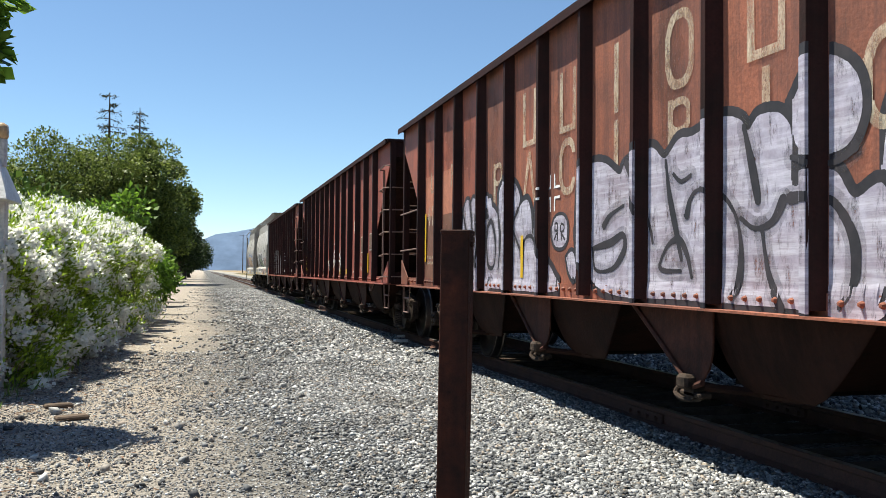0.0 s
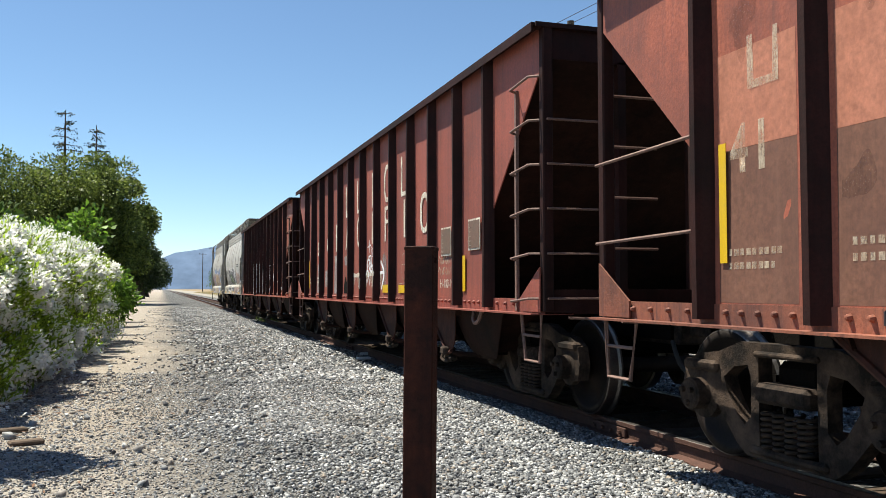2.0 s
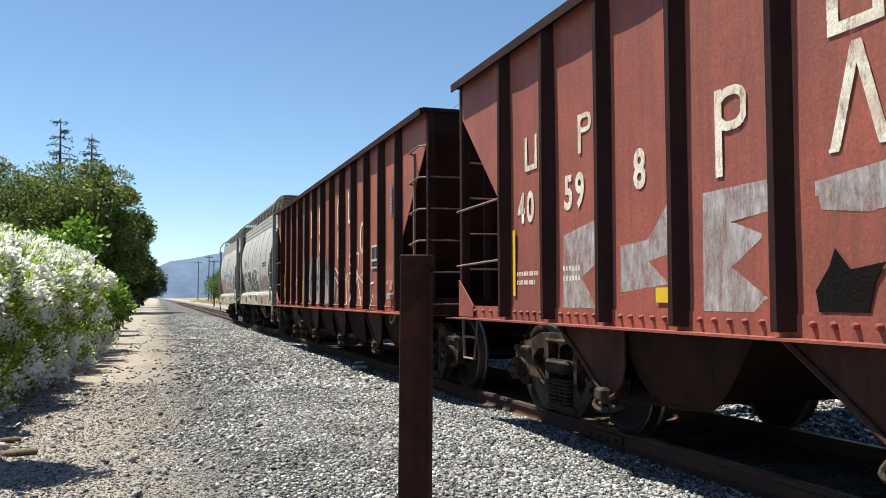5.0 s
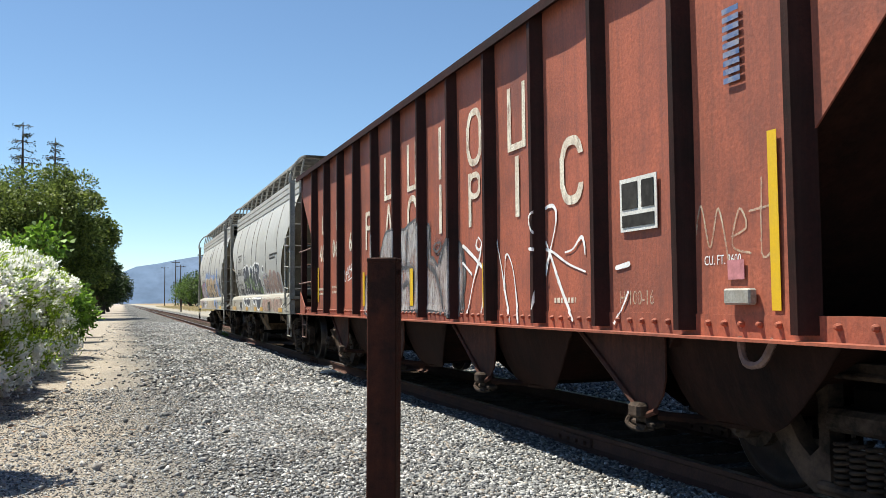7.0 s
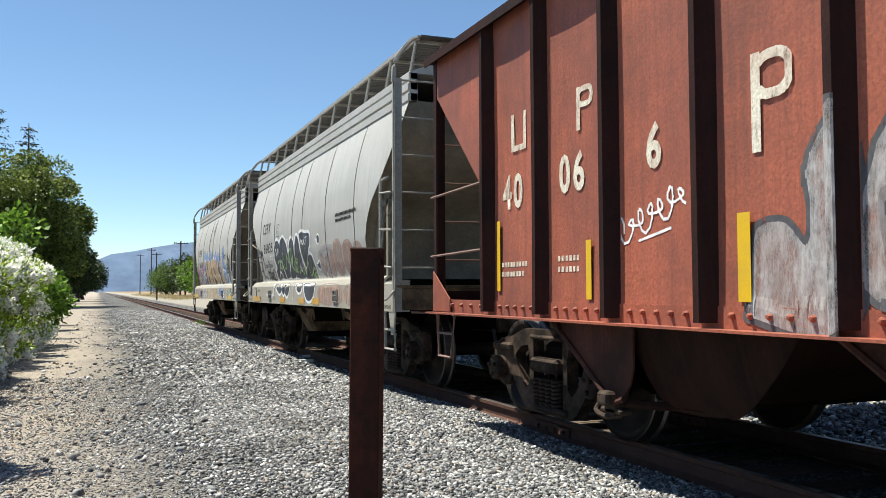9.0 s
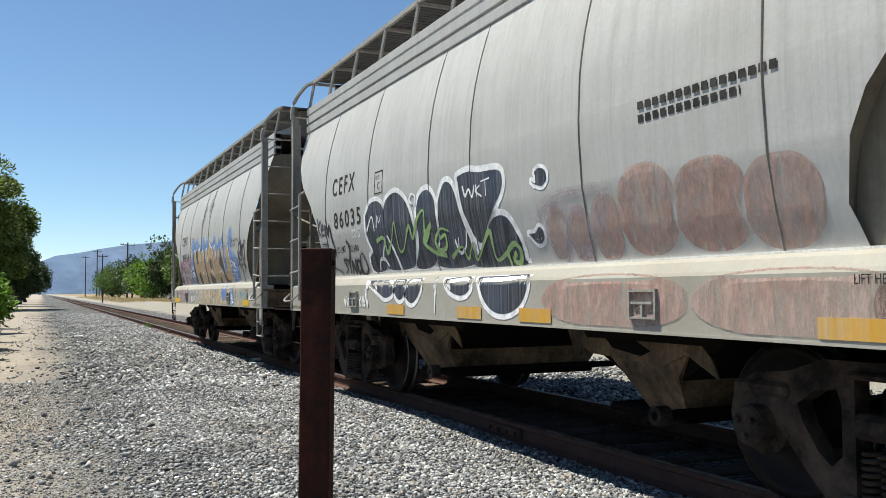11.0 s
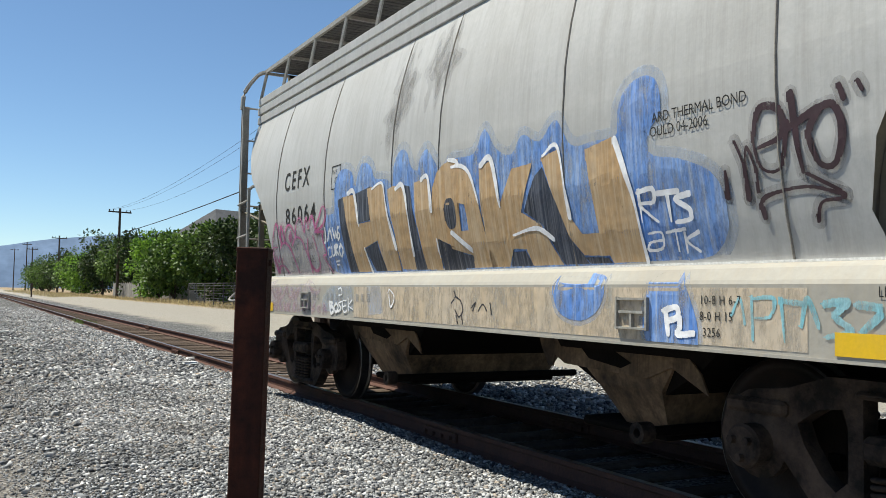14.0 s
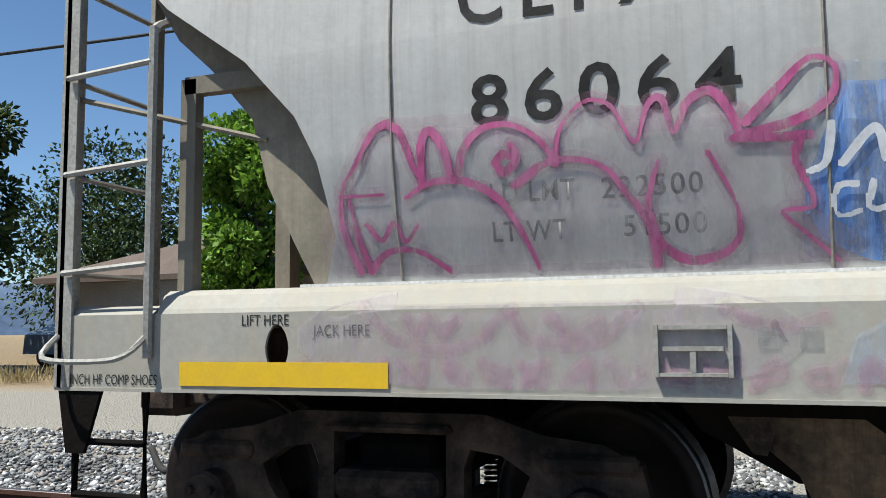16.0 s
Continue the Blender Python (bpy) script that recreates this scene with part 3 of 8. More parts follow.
def build_track():
    track = tagged(new("railway_track"), "rusty steel rails on grey weathered wooden ties in ballast", "railway track")
    foot = ((-0.075, -0.17), (0.075, -0.17), (0.075, -0.157), (0.012, -0.135), (0.012, -0.05), (0.036, -0.038), (0.036, -0.004),
            (-0.036, -0.004), (-0.036, -0.038), (-0.012, -0.05), (-0.012, -0.135), (-0.075, -0.157))
    for sx in (-0.7525, 0.7525):
        x = TRACK_X + sx
        rail = part("rail", Shape().prism_y([(x + a, RAIL_TOP + b) for a, b in foot], -60, 520), M_RAIL, track)
        part("rail_head", Shape().prism_y(((x - 0.033, RAIL_TOP - 0.006), (x - 0.026, RAIL_TOP), (x + 0.026, RAIL_TOP), (x + 0.033, RAIL_TOP - 0.006)), -60, 520), M_HEAD, rail, "worn shiny rail head")
        for y in (7.4, 19.3, -4.5, 31.2):
            for side in (-1, 1):
                s = Shape().box(x + side * 0.030 - 0.014, x + side * 0.030 + 0.014, y - 0.32, y + 0.32, RAIL_TOP - 0.135, RAIL_TOP - 0.052, 0.006)
                for k in range(4):
                    s.lathe(((0.001, 0), (0.02, 0), (0.02, side * 0.03), (0.001, side * 0.03)), 6, (x + side * 0.044, y - 0.24 + 0.16 * k, RAIL_TOP - 0.095))
                part("joint_bar", s, M_RAIL, rail, "bolted rusty joint bar")
    tie = Shape().box(-1.3, 1.3, -0.11, 0.11, -0.16, 0.0, 0.012)
    rng = random.Random(3)
    mes = []
    for k in range(4):
        t = Shape()
        t.add([(x + rng.uniform(-0.03, 0.03), y + rng.uniform(-0.012, 0.012), z + rng.uniform(-0.006, 0.006)) for x, y, z in tie.v], tie.f)
        mes.append(mesh_of("tie", t, M_TIE))
    plate_mesh = mesh_of("tie_plate", Shape().box(-0.10, 0.10, -0.09, 0.09, 0.0, 0.016, 0.004), M_RAIL)
    rest = Shape()
    y = -6.0
    n = 0
    while y < 230:
        top = RAIL_TOP - 0.172
        if n < 130:
            ob = new("tie", mes[n % 4])
            ob.parent = track
            ob.matrix_basis = pose(TRACK_X + rng.uniform(-0.05, 0.05), y, top, 0, 0, rng.uniform(-1, 1))
            if y < 22:
                for sx in (-0.7525, 0.7525):
                    p = new("tie_plate", plate_mesh)
                    p.parent = track
                    p.matrix_basis = pose(TRACK_X + sx, y, top)
        else:
            rest.box(TRACK_X - 1.3, TRACK_X + 1.3, y - 0.11, y + 0.11, top - 0.16, top)
        n += 1
        y += 0.52 + rng.uniform(-0.03, 0.03)
    tagged(part("far_ties", rest, M_TIE, track), kind="stuff")


def scatter_stones(name, n, xr, yr, size, label, lift=0.0, seed=1, keep=None, material=None):
    """Loose crushed rock: many small faceted stones as one mesh."""
    rng = np.random.default_rng(seed)
    cube = np.array([(-1, -1, -1), (1, -1, -1), (1, 1, -1), (-1, 1, -1), (-1, -1, 1), (1, -1, 1), (1, 1, 1), (-1, 1, 1)]) * 0.66
    tri = np.array([(0, 2, 1), (0, 3, 2), (4, 5, 6), (4, 6, 7), (0, 1, 5), (0, 5, 4), (1, 2, 6), (1, 6, 5), (2, 3, 7), (2, 7, 6), (3, 0, 4), (3, 4, 7)])
    x = rng.uniform(*xr, n)
    y = yr[0] + (yr[1] - yr[0]) * rng.uniform(0, 1, n) ** 1.35
    if keep is not None:
        ok = keep(x, y, rng)
        x, y = x[ok], y[ok]
    n = len(x)
    s = rng.uniform(*size, n) * rng.uniform(0.75, 1.3, n)
    v = cube[None] + rng.uniform(-0.5, 0.5, (n, 8, 3))
    v = v * np.stack([np.ones(n), rng.uniform(0.6, 1.0, n), rng.uniform(0.45, 0.85, n)], 1)[:, None]
    a, b = rng.uniform(0, 2 * np.pi, n), rng.normal(0, 0.7, n)
    cb, sb, ca, sa = np.cos(b)[:, None], np.sin(b)[:, None], np.cos(a)[:, None], np.sin(a)[:, None]
    vy, vz = v[..., 1] * cb - v[..., 2] * sb, v[..., 1] * sb + v[..., 2] * cb
    vx = v[..., 0]
    v = np.stack([vx * ca - vy * sa, vx * sa + vy * ca, vz], -1) * s[:, None, None]
    v += np.stack([x, y, ground_z(x, y) + s * 0.32 + lift], 1)[:, None]
    f = (tri[None] + 8 * np.arange(n)[:, None, None]).reshape(-1, 3)
    tagged(new(name, raw_mesh(name, v.reshape(-1, 3), f, 3, material or M_STONE)), label, "gravel", kind="stuff")


def build_ballast():
    def clear(x, y, rng):
        rails = (np.abs(x - 4.0225) > 0.09) & (np.abs(x - 5.5275) > 0.09)
        return rails & (rng.uniform(0, 1, len(x)) < np.clip((x - 0.2 + 0.3 * np.sin(0.9 * y) + 0.2 * np.sin(2.3 * y + 1)) / 1.5, 0.03, 1))
    scatter_stones("track_ballast", 130000, (-0.9, 4.0), (1.2, 13), (0.008, 0.019), "grey and tan crushed rock ballast", seed=1, keep=clear)
    scatter_stones("track_ballast", 60000, (-0.8, 4.0), (12, 62), (0.014, 0.032), "grey and tan crushed rock ballast", seed=2, keep=clear)
    scatter_stones("track_ballast", 9000, (4.05, 5.5), (0, 26), (0.014, 0.030), "dark oily crushed rock between the rails", -0.02, seed=3, keep=clear, material=surface("oily_dark_rock", (0.17, 0.155, 0.14), (0.08, 0.07, 0.062), 0.5, 40, 2, 0.8, 0, 0.2, None, 0.5, 0.5, True))
    scatter_stones("track_ballast", 24000, (5.6, 8.6), (0, 24), (0.016, 0.034), "pale crushed rock beyond the rails", seed=4, keep=clear)
    scatter_stones("path_gravel", 70000, (-2.8, 1.6), (2.5, 14), (0.004, 0.010), "small loose stones on the footpath", seed=5)
    scatter_stones("path_gravel", 350, (-2.0, 1.0), (3, 16), (0.02, 0.04), "scattered stones on the footpath", seed=6)


def litter():
    """Dead leaves and grit under the hedge."""
    rng = np.random.default_rng(8)
    n = 5200
    x = -2.6 + np.abs(rng.normal(0, 0.75, n))
    y = 3.5 + 22 * rng.uniform(0, 1, n) ** 1.3
    a = rng.uniform(0, np.pi, n)
    L, W = rng.uniform(0.02, 0.06, n), rng.uniform(0.006, 0.014, n)
    z = ground_z(x, y) + 0.012
    d = np.stack([np.cos(a), np.sin(a)], 1)
    e = np.stack([-d[:, 1], d[:, 0]], 1)
    q = []
    for p, r in ((-1, 0), (0, 1), (1, 0), (0, -1)):
        xy = np.stack([x, y], 1) + d * (p * L)[:, None] + e * (r * W)[:, None]
        q.append(np.concatenate([xy, (z + rng.uniform(0, 0.012, n))[:, None]], 1))
    V = np.stack(q, 1).reshape(-1, 3)
    tagged(new("leaf_litter", raw_mesh("leaf_litter", V, np.arange(4 * n).reshape(n, 4), 4, surface("dry_leaf", (0.22, 0.12, 0.07), None, 0, 30, 1, 0.9, 0, 0, None, 0.5, 0.6, True))), "dry brown leaves scattered beside the hedge", "leaf litter", kind="stuff")


build_ground()
build_track()
build_ballast()
litter()


# ---- trucks and wheels ----
WHEEL_R = 0.457
SPRING = Shape().tube([(0.055 * math.cos(a), 0.055 * math.sin(a), 0.18 + 0.035 * a / (2 * math.pi)) for a in [2 * math.pi * i / 10 for i in range(71)]], 0.013, 5)
SPRING_ME = mesh_of("spring", SPRING, M_TRUCK, True)
FRAME_OUT = ((-1.10, 0.34), (-1.14, 0.50), (-1.10, 0.66), (-0.95, 0.74), (-0.70, 0.77), (-0.45, 0.85), (0.45, 0.85), (0.70, 0.77), (0.95, 0.74), (1.10, 0.66), (1.14, 0.50),
             (1.10, 0.34), (0.98, 0.33), (0.86, 0.36), (0.72, 0.40), (0.50, 0.16), (0.40, 0.10), (-0.40, 0.10), (-0.50, 0.16), (-0.72, 0.40), (-0.86, 0.36), (-0.98, 0.33))
FRAME_HOLES = (((-0.64, 0.60), (-0.52, 0.68), (-0.38, 0.70), (-0.35, 0.62), (-0.35, 0.36), (-0.42, 0.30), (-0.50, 0.36), (-0.60, 0.50)),
               ((0.64, 0.60), (0.60, 0.50), (0.50, 0.36), (0.42, 0.30), (0.35, 0.36), (0.35, 0.62), (0.38, 0.70), (0.52, 0.68)),
               ((-0.27, 0.76), (0.27, 0.76), (0.27, 0.18), (-0.27, 0.18)))


def frame_mesh():
    s = plate(FRAME_OUT, FRAME_HOLES, -0.055, 0.055)
    for sy in (-1, 1):
        s.lathe(((0.0005, -0.13), (0.10, -0.13), (0.115, -0.115), (0.115, -0.02), (0.175, 0.0), (0.175, 0.06), (0.0005, 0.06)), 20, (-0.05, sy * 0.889, 0.457))
        for k in range(3):
            a = k * 2.094 + 0.5
            s.lathe(((0.0005, -0.03), (0.022, -0.03), (0.022, 0), (0.0005, 0)), 6, (-0.18, sy * 0.889 + 0.06 * math.cos(a), 0.457 + 0.06 * math.sin(a)))
        s.box(-0.09, 0.0, sy * 0.889 - 0.2, sy * 0.889 + 0.2, 0.62, 0.70, 0.02)
    s.box(-0.09, 0.09, -0.36, 0.36, 0.12, 0.18, 0.02)
    s.box(-0.12, 0.10, -0.25, 0.25, 0.47, 0.60, 0.03)
    s.box(-0.085, 0.06, -0.30, 0.30, 0.76, 0.80, 0.015)
    return mesh_of("side_frame", s, M_TRUCK)


FRAME_ME = frame_mesh()
WHEEL_ME = mesh_of("wheel", Shape().lathe(((0.10, -0.07), (0.14, -0.05), (0.20, -0.02), (0.36, -0.015), (0.385, -0.055), (0.445, -0.065), (0.446, 0.06), (0.384, 0.06), (0.36, 0.015), (0.20, 0.02), (0.14, 0.06), (0.10, 0.07)), 40), M_WHEEL, True)
TREAD_ME = mesh_of("tread", Shape().lathe(((0.446, -0.064), (0.457, -0.058), (0.460, 0.03), (0.485, 0.045), (0.485, 0.064), (0.446, 0.066)), 40), M_TREAD)
AXLE_ME = mesh_of("axle", Shape().tube(((-1.12, 0, 0), (1.12, 0, 0)), 0.08, 12), M_WHEEL, True)
WHEELSETS = []


def truck(car, u):
    t = new("truck")
    t.parent = car
    t.matrix_basis = pose(0, -u, 0)
    for sx in (-1, 1):
        f = new("side_frame", FRAME_ME)
        f.parent = t
        f.matrix_basis = pose(sx * 1.0, 0, 0, 0, 0, 0 if sx < 0 else 180)
        for sy in (-0.17, -0.055, 0.06, 0.17):
            g = new("spring", SPRING_ME)
            g.parent = t
            g.matrix_basis = pose(sx * 1.04, sy, 0)
    part("bolster", Shape().box(-0.98, 0.98, -0.2, 0.2, 0.50, 0.74, 0.04).box(-0.35, 0.35, -0.3, 0.3, 0.72, 0.98, 0.04), M_UNDER, t)
    for sy in (-1, 1):
        part("brake_beam", Shape().box(-0.85, 0.85, sy * 0.585 - 0.035, sy * 0.585 + 0.035, 0.36, 0.44).box(-0.8, -0.66, sy * 0.49 - 0.07, sy * 0.49 + 0.07, 0.32, 0.62), M_UNDER, t)
    for sy in (-0.889, 0.889):
        w = new("wheelset", AXLE_ME)
        w.parent = car
        w.matrix_basis = pose(0, -u + sy, WHEEL_R)
        for sx in (-1, 1):
            for nm, me in (("wheel", WHEEL_ME), ("tread", TREAD_ME)):
                o = new(nm, me)
                o.parent = w
                o.matrix_basis = pose(sx * 0.79, 0, 0, 0, 0, 0 if sx < 0 else 180)
        WHEELSETS.append((w, (0, -u + sy, WHEEL_R)))


def coupler(car, u, way):
    """Coupler and draft box at an end; way +1 points to the far end."""
    y = -u
    s = Shape().box(-0.17, 0.17, min(y, y - way * 0.9), max(y, y - way * 0.9), 0.68, 0.98, 0.02)
    s.box(-0.07, 0.07, min(y, y + way * 0.45), max(y, y + way * 0.45), 0.76, 0.92, 0.02)
    s.box(-0.16, 0.16, min(y + way * 0.35, y + way * 0.68), max(y + way * 0.35, y + way * 0.68), 0.70, 0.97, 0.05)
    part("coupler", s, M_TRUCK, car, "grimy knuckle coupler")
    part("air_hose", Shape().tube(smooth_curve(((-0.25, y, 0.72), (-0.28, y + way * 0.2, 0.5), (-0.2, y + way * 0.42, 0.38), (-0.1, y + way * 0.6, 0.5)), 5), 0.022, 7), M_RUBBER, car, "black air brake hose", True)
    part("uncoupling_lever", Shape().tube(((-1.35, y + way * 0.08, 0.95), (-0.9, y + way * 0.12, 0.93), (-0.3, y + way * 0.18, 0.95), (0.0, y + way * 0.3, 0.9)), 0.014, 6), M_BAR_RED, car, "bent steel rod")


# ---- open hopper cars ----
UP_L, UP_W, UP_TOP, UP_LOW = 14.46, 1.558, 3.58, 1.0
RIB0, RIB_STEP, RIB_N = 1.35, 0.985, 13
RIB_OUT, RIB_A, RIB_B = 0.095, 0.026, 0.085
RIBS = [RIB0 + RIB_STEP * k for k in range(RIB_N)]


def rib_skin(u, z):
    d = min(abs(u - r) for r in RIBS)
    post = UP_W - 0.01 + (RIB_OUT + 0.01) * min(1, max(0, (RIB_B - d) / (RIB_B - RIB_A)))
    if z < UP_LOW + 0.116:
        return max(post, UP_W + 0.006)
    f = ((u - RIB0) / RIB_STEP) % 1.0
    dish = 0.018 * math.sin(math.pi * f) * math.sin(math.pi * (z - UP_LOW) / (UP_TOP - UP_LOW))
    return max(UP_W - dish, post)


def open_hopper(far_y, paint_mat, rib_mat, label, seed, accents=()):
    rng = random.Random(seed)
    car = tagged(new("hopper_car"), label, "freight car", "cars of the freight train")
    for sx in (-1, 1):
        for k in range(RIB_N + 1):
            a = 0.0 if k == 0 else RIBS[k - 1]
            b = UP_L if k == RIB_N else RIBS[k]
            if k in (0, RIB_N):
                if k == 0:
                    poly = ((0.0, UP_TOP), (0.0, 3.22), (b, 1.96), (b, UP_TOP))
                else:
                    poly = ((a, UP_TOP), (a, 1.96), (UP_L, 3.22), (UP_L, UP_TOP))
                s = Shape().prism([(-u, z) for u, z in poly], sx * UP_W, sx * (UP_W - 0.012))
            else:
                nu, nz = 6, 10
                s = Shape()
                amp = rng.uniform(0.0005, 0.003)
                ph = rng.uniform(0, 9)
                vs = []
                for i in range(nu + 1):
                    for j in range(nz + 1):
                        fu, fz = i / nu, j / nz
                        bulge = amp * math.sin(math.pi * fu) * (0.5 + math.sin(ph + 4.5 * fz) * 0.7) * math.sin(math.pi * fz)
                        vs.append((sx * (UP_W - 0.018 * math.sin(math.pi * fu) * math.sin(math.pi * fz) + bulge), -(a + (b - a) * fu), UP_LOW + (UP_TOP - UP_LOW) * fz))
                s.add(vs, [(i * (nz + 1) + j, (i + 1) * (nz + 1) + j, (i + 1) * (nz + 1) + j + 1, i * (nz + 1) + j + 1) for i in range(nu) for j in range(nz)])
            m = paint_mat
            for lo, hi, am in accents:
                if sx < 0 and lo <= k <= hi:
                    m = am
            part("side_panel", s, m, car, smooth=k not in (0, RIB_N))
        for u in RIBS:
            prof = [(sx * (UP_W - 0.01), -u - RIB_B), (sx * (UP_W + RIB_OUT), -u - RIB_A), (sx * (UP_W + RIB_OUT), -u + RIB_A), (sx * (UP_W - 0.01), -u + RIB_B)]
            lo = [(x, y, UP_LOW + 0.02) for x, y in prof]
            j = rng.uniform(-0.012, 0.012)
            md = [(x + j * (abs(x) > UP_W), y + j, 1.9 + rng.uniform(-0.5, 0.6)) for x, y in prof]
            hi = [(x, y, UP_TOP - 0.02) for x, y in prof]
            s = Shape().add(lo + md + hi, [(r * 4 + i, r * 4 + i + 1, r * 4 + 5 + i, r * 4 + 4 + i) for r in (0, 1) for i in range(3)] + [(0, 3, 2, 1), (8, 9, 10, 11)])
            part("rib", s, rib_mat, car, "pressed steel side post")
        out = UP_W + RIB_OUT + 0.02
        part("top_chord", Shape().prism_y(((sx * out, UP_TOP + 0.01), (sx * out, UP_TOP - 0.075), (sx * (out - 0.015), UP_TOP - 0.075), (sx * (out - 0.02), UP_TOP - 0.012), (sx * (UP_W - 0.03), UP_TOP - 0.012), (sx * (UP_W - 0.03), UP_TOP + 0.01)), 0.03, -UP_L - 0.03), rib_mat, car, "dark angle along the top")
        part("side_sill", Shape().box(min(sx * (UP_W + 0.006), sx * (UP_W - 0.05)), max(sx * (UP_W + 0.006), sx * (UP_W - 0.05)), -UP_L, 0.0, UP_LOW - 0.01, UP_LOW + 0.115).box(min(sx * (UP_W + 0.12), sx * (UP_W - 0.3)), max(sx * (UP_W + 0.12), sx * (UP_W - 0.3)), -UP_L, 0.0, UP_LOW - 0.025, UP_LOW - 0.010), paint_mat, car, "riveted sill strip")
        riv = Shape()
        for k in range(RIB_N + 1):
            a = 0.25 if k == 0 else RIBS[k - 1] + 0.2
            b = UP_L - 0.2 if k == RIB_N else RIBS[k] - 0.2
            for i in range(5):
                u = a + (b - a) * i / 4
                riv.lathe(((0.0005, sx * 0.03), (0.012, sx * 0.028), (0.021, sx * 0.008), (0.021, 0), (0.0005, 0)), 7, (sx * (UP_W + 0.006), -u, UP_LOW + 0.065))
        tagged(part("rivet_row", riv, paint_mat, car, "row of round rivet heads"), kind="stuff")
        # corners
        for u, way in ((0.0, 1), (UP_L, -1)):
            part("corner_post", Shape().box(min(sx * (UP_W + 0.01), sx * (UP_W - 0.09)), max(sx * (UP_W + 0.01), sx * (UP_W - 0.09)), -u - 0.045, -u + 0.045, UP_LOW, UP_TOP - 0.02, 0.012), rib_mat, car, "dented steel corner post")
            part("corner_gusset", Shape().prism(((-u, UP_LOW + 0.4), (-u, UP_LOW), (-u - way * 0.45, UP_LOW), (-u - way * 0.45, UP_LOW + 0.12)), sx * (UP_W + 0.02), sx * (UP_W + 0.035)), paint_mat, car)
            step = Shape().tube(((sx * UP_W, -u - way * 0.04, UP_LOW), (sx * UP_W, -u - way * 0.08, 0.55), (sx * UP_W, -u - way * 0.40, 0.55), (sx * UP_W, -u - way * 0.50, UP_LOW)), 0.018, 6)
            step.tube(((sx * UP_W, -u - way * 0.06, 0.78), (sx * UP_W, -u - way * 0.45, 0.78)), 0.014, 6)
            part("sill_step", step, M_BAR_RED, car, "bent bar step below the corner")
        # grab irons at the far corner, a ladder at the near one
        for z in (1.55, 2.15):
            part("grab_iron", Shape().tube(((sx * (UP_W + 0.05), 0.0, z), (sx * (UP_W + 0.05), -RIB0 + 0.08, z + 0.02)), 0.013, 6), M_BAR_RED, car, "thin round grab iron")
        us = UP_L - 0.56
        for z in [1.12 + 0.40 * k for k in range(6)]:
            part("rung", Shape().tube(((sx * (UP_W + 0.02), -UP_L + 0.02, z), (sx * (UP_W + 0.10), -UP_L + 0.08, z), (sx * (UP_W + 0.09), -us - 0.03, z - 0.03), (sx * (UP_W + 0.02), -us, z - 0.04)), 0.013, 6), M_BAR_RED, car, "round ladder rung")
        part("ladder_stile", Shape().box(min(sx * (UP_W + 0.03), sx * (UP_W - 0.0)), max(sx * (UP_W + 0.03), sx * (UP_W - 0.0)), -us - 0.02, -us + 0.02, UP_LOW, 3.1), M_BAR_RED, car, "flat steel ladder upright")
    # sloping end floors, end frames
    for u0, way in ((0.0, 1), (UP_L, -1)):
        s = Shape()
        ya, yb = -u0, -u0 - way * 2.5
        W = UP_W - 0.02
        s.add([(-W, ya, 3.30), (W, ya, 3.30), (W, yb, 0.95), (-W, yb, 0.95), (-W, ya - way * 0.02, 3.26), (W, ya - way * 0.02, 3.26), (W, yb - way * 0.02, 0.9), (-W, yb - way * 0.02, 0.9)],
              [(0, 1, 2, 3), (7, 6, 5, 4), (0, 4, 5, 1), (1, 5, 6, 2), (2, 6, 7, 3), (3, 7, 4, 0)])
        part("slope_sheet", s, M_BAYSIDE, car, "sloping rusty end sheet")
        e = Shape().box(-W, W, min(ya, ya - way * 0.03), max(ya, ya - way * 0.03), 3.28, UP_TOP).box(-W - 0.1, W + 0.1, min(ya + way * 0.06, ya - way * 0.06), max(ya + way * 0.06, ya - way * 0.06), UP_TOP - 0.03, UP_TOP + 0.012)
        e.box(-W, W, min(ya, ya - way * 0.12), max(ya, ya - way * 0.12), UP_LOW - 0.02, UP_LOW + 0.2)
        for x in (-0.75, 0.0, 0.75):
            e.box(x - 0.04, x + 0.04, min(ya, ya - way * 0.08), max(ya, ya - way * 0.08), UP_LOW, 3.3)
        part("end_frame", e, M_RIB, car, "end posts and sill with shade in their colour")
        for z in (1.12, 1.52, 1.92, 2.32, 2.72):
            part("end_rung", Shape().tube(((-W, ya + way * 0.06, z), (-W + 0.5, ya + way * 0.06, z)), 0.012, 6), M_BAR_RED, car, "end ladder rung")
        coupler(car, u0, way)
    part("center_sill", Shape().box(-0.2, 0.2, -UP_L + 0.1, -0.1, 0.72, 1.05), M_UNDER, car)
    part("brake_cylinder", Shape().lathe(((0.001, -0.25), (0.13, -0.25), (0.13, 0.2), (0.001, 0.2)), 16, (0.3, -0.55, 1.3)).box(0.1, 0.5, -0.8, -0.3, 1.02, 1.18), M_UNDER, car, "air brake cylinder on the end deck", True)
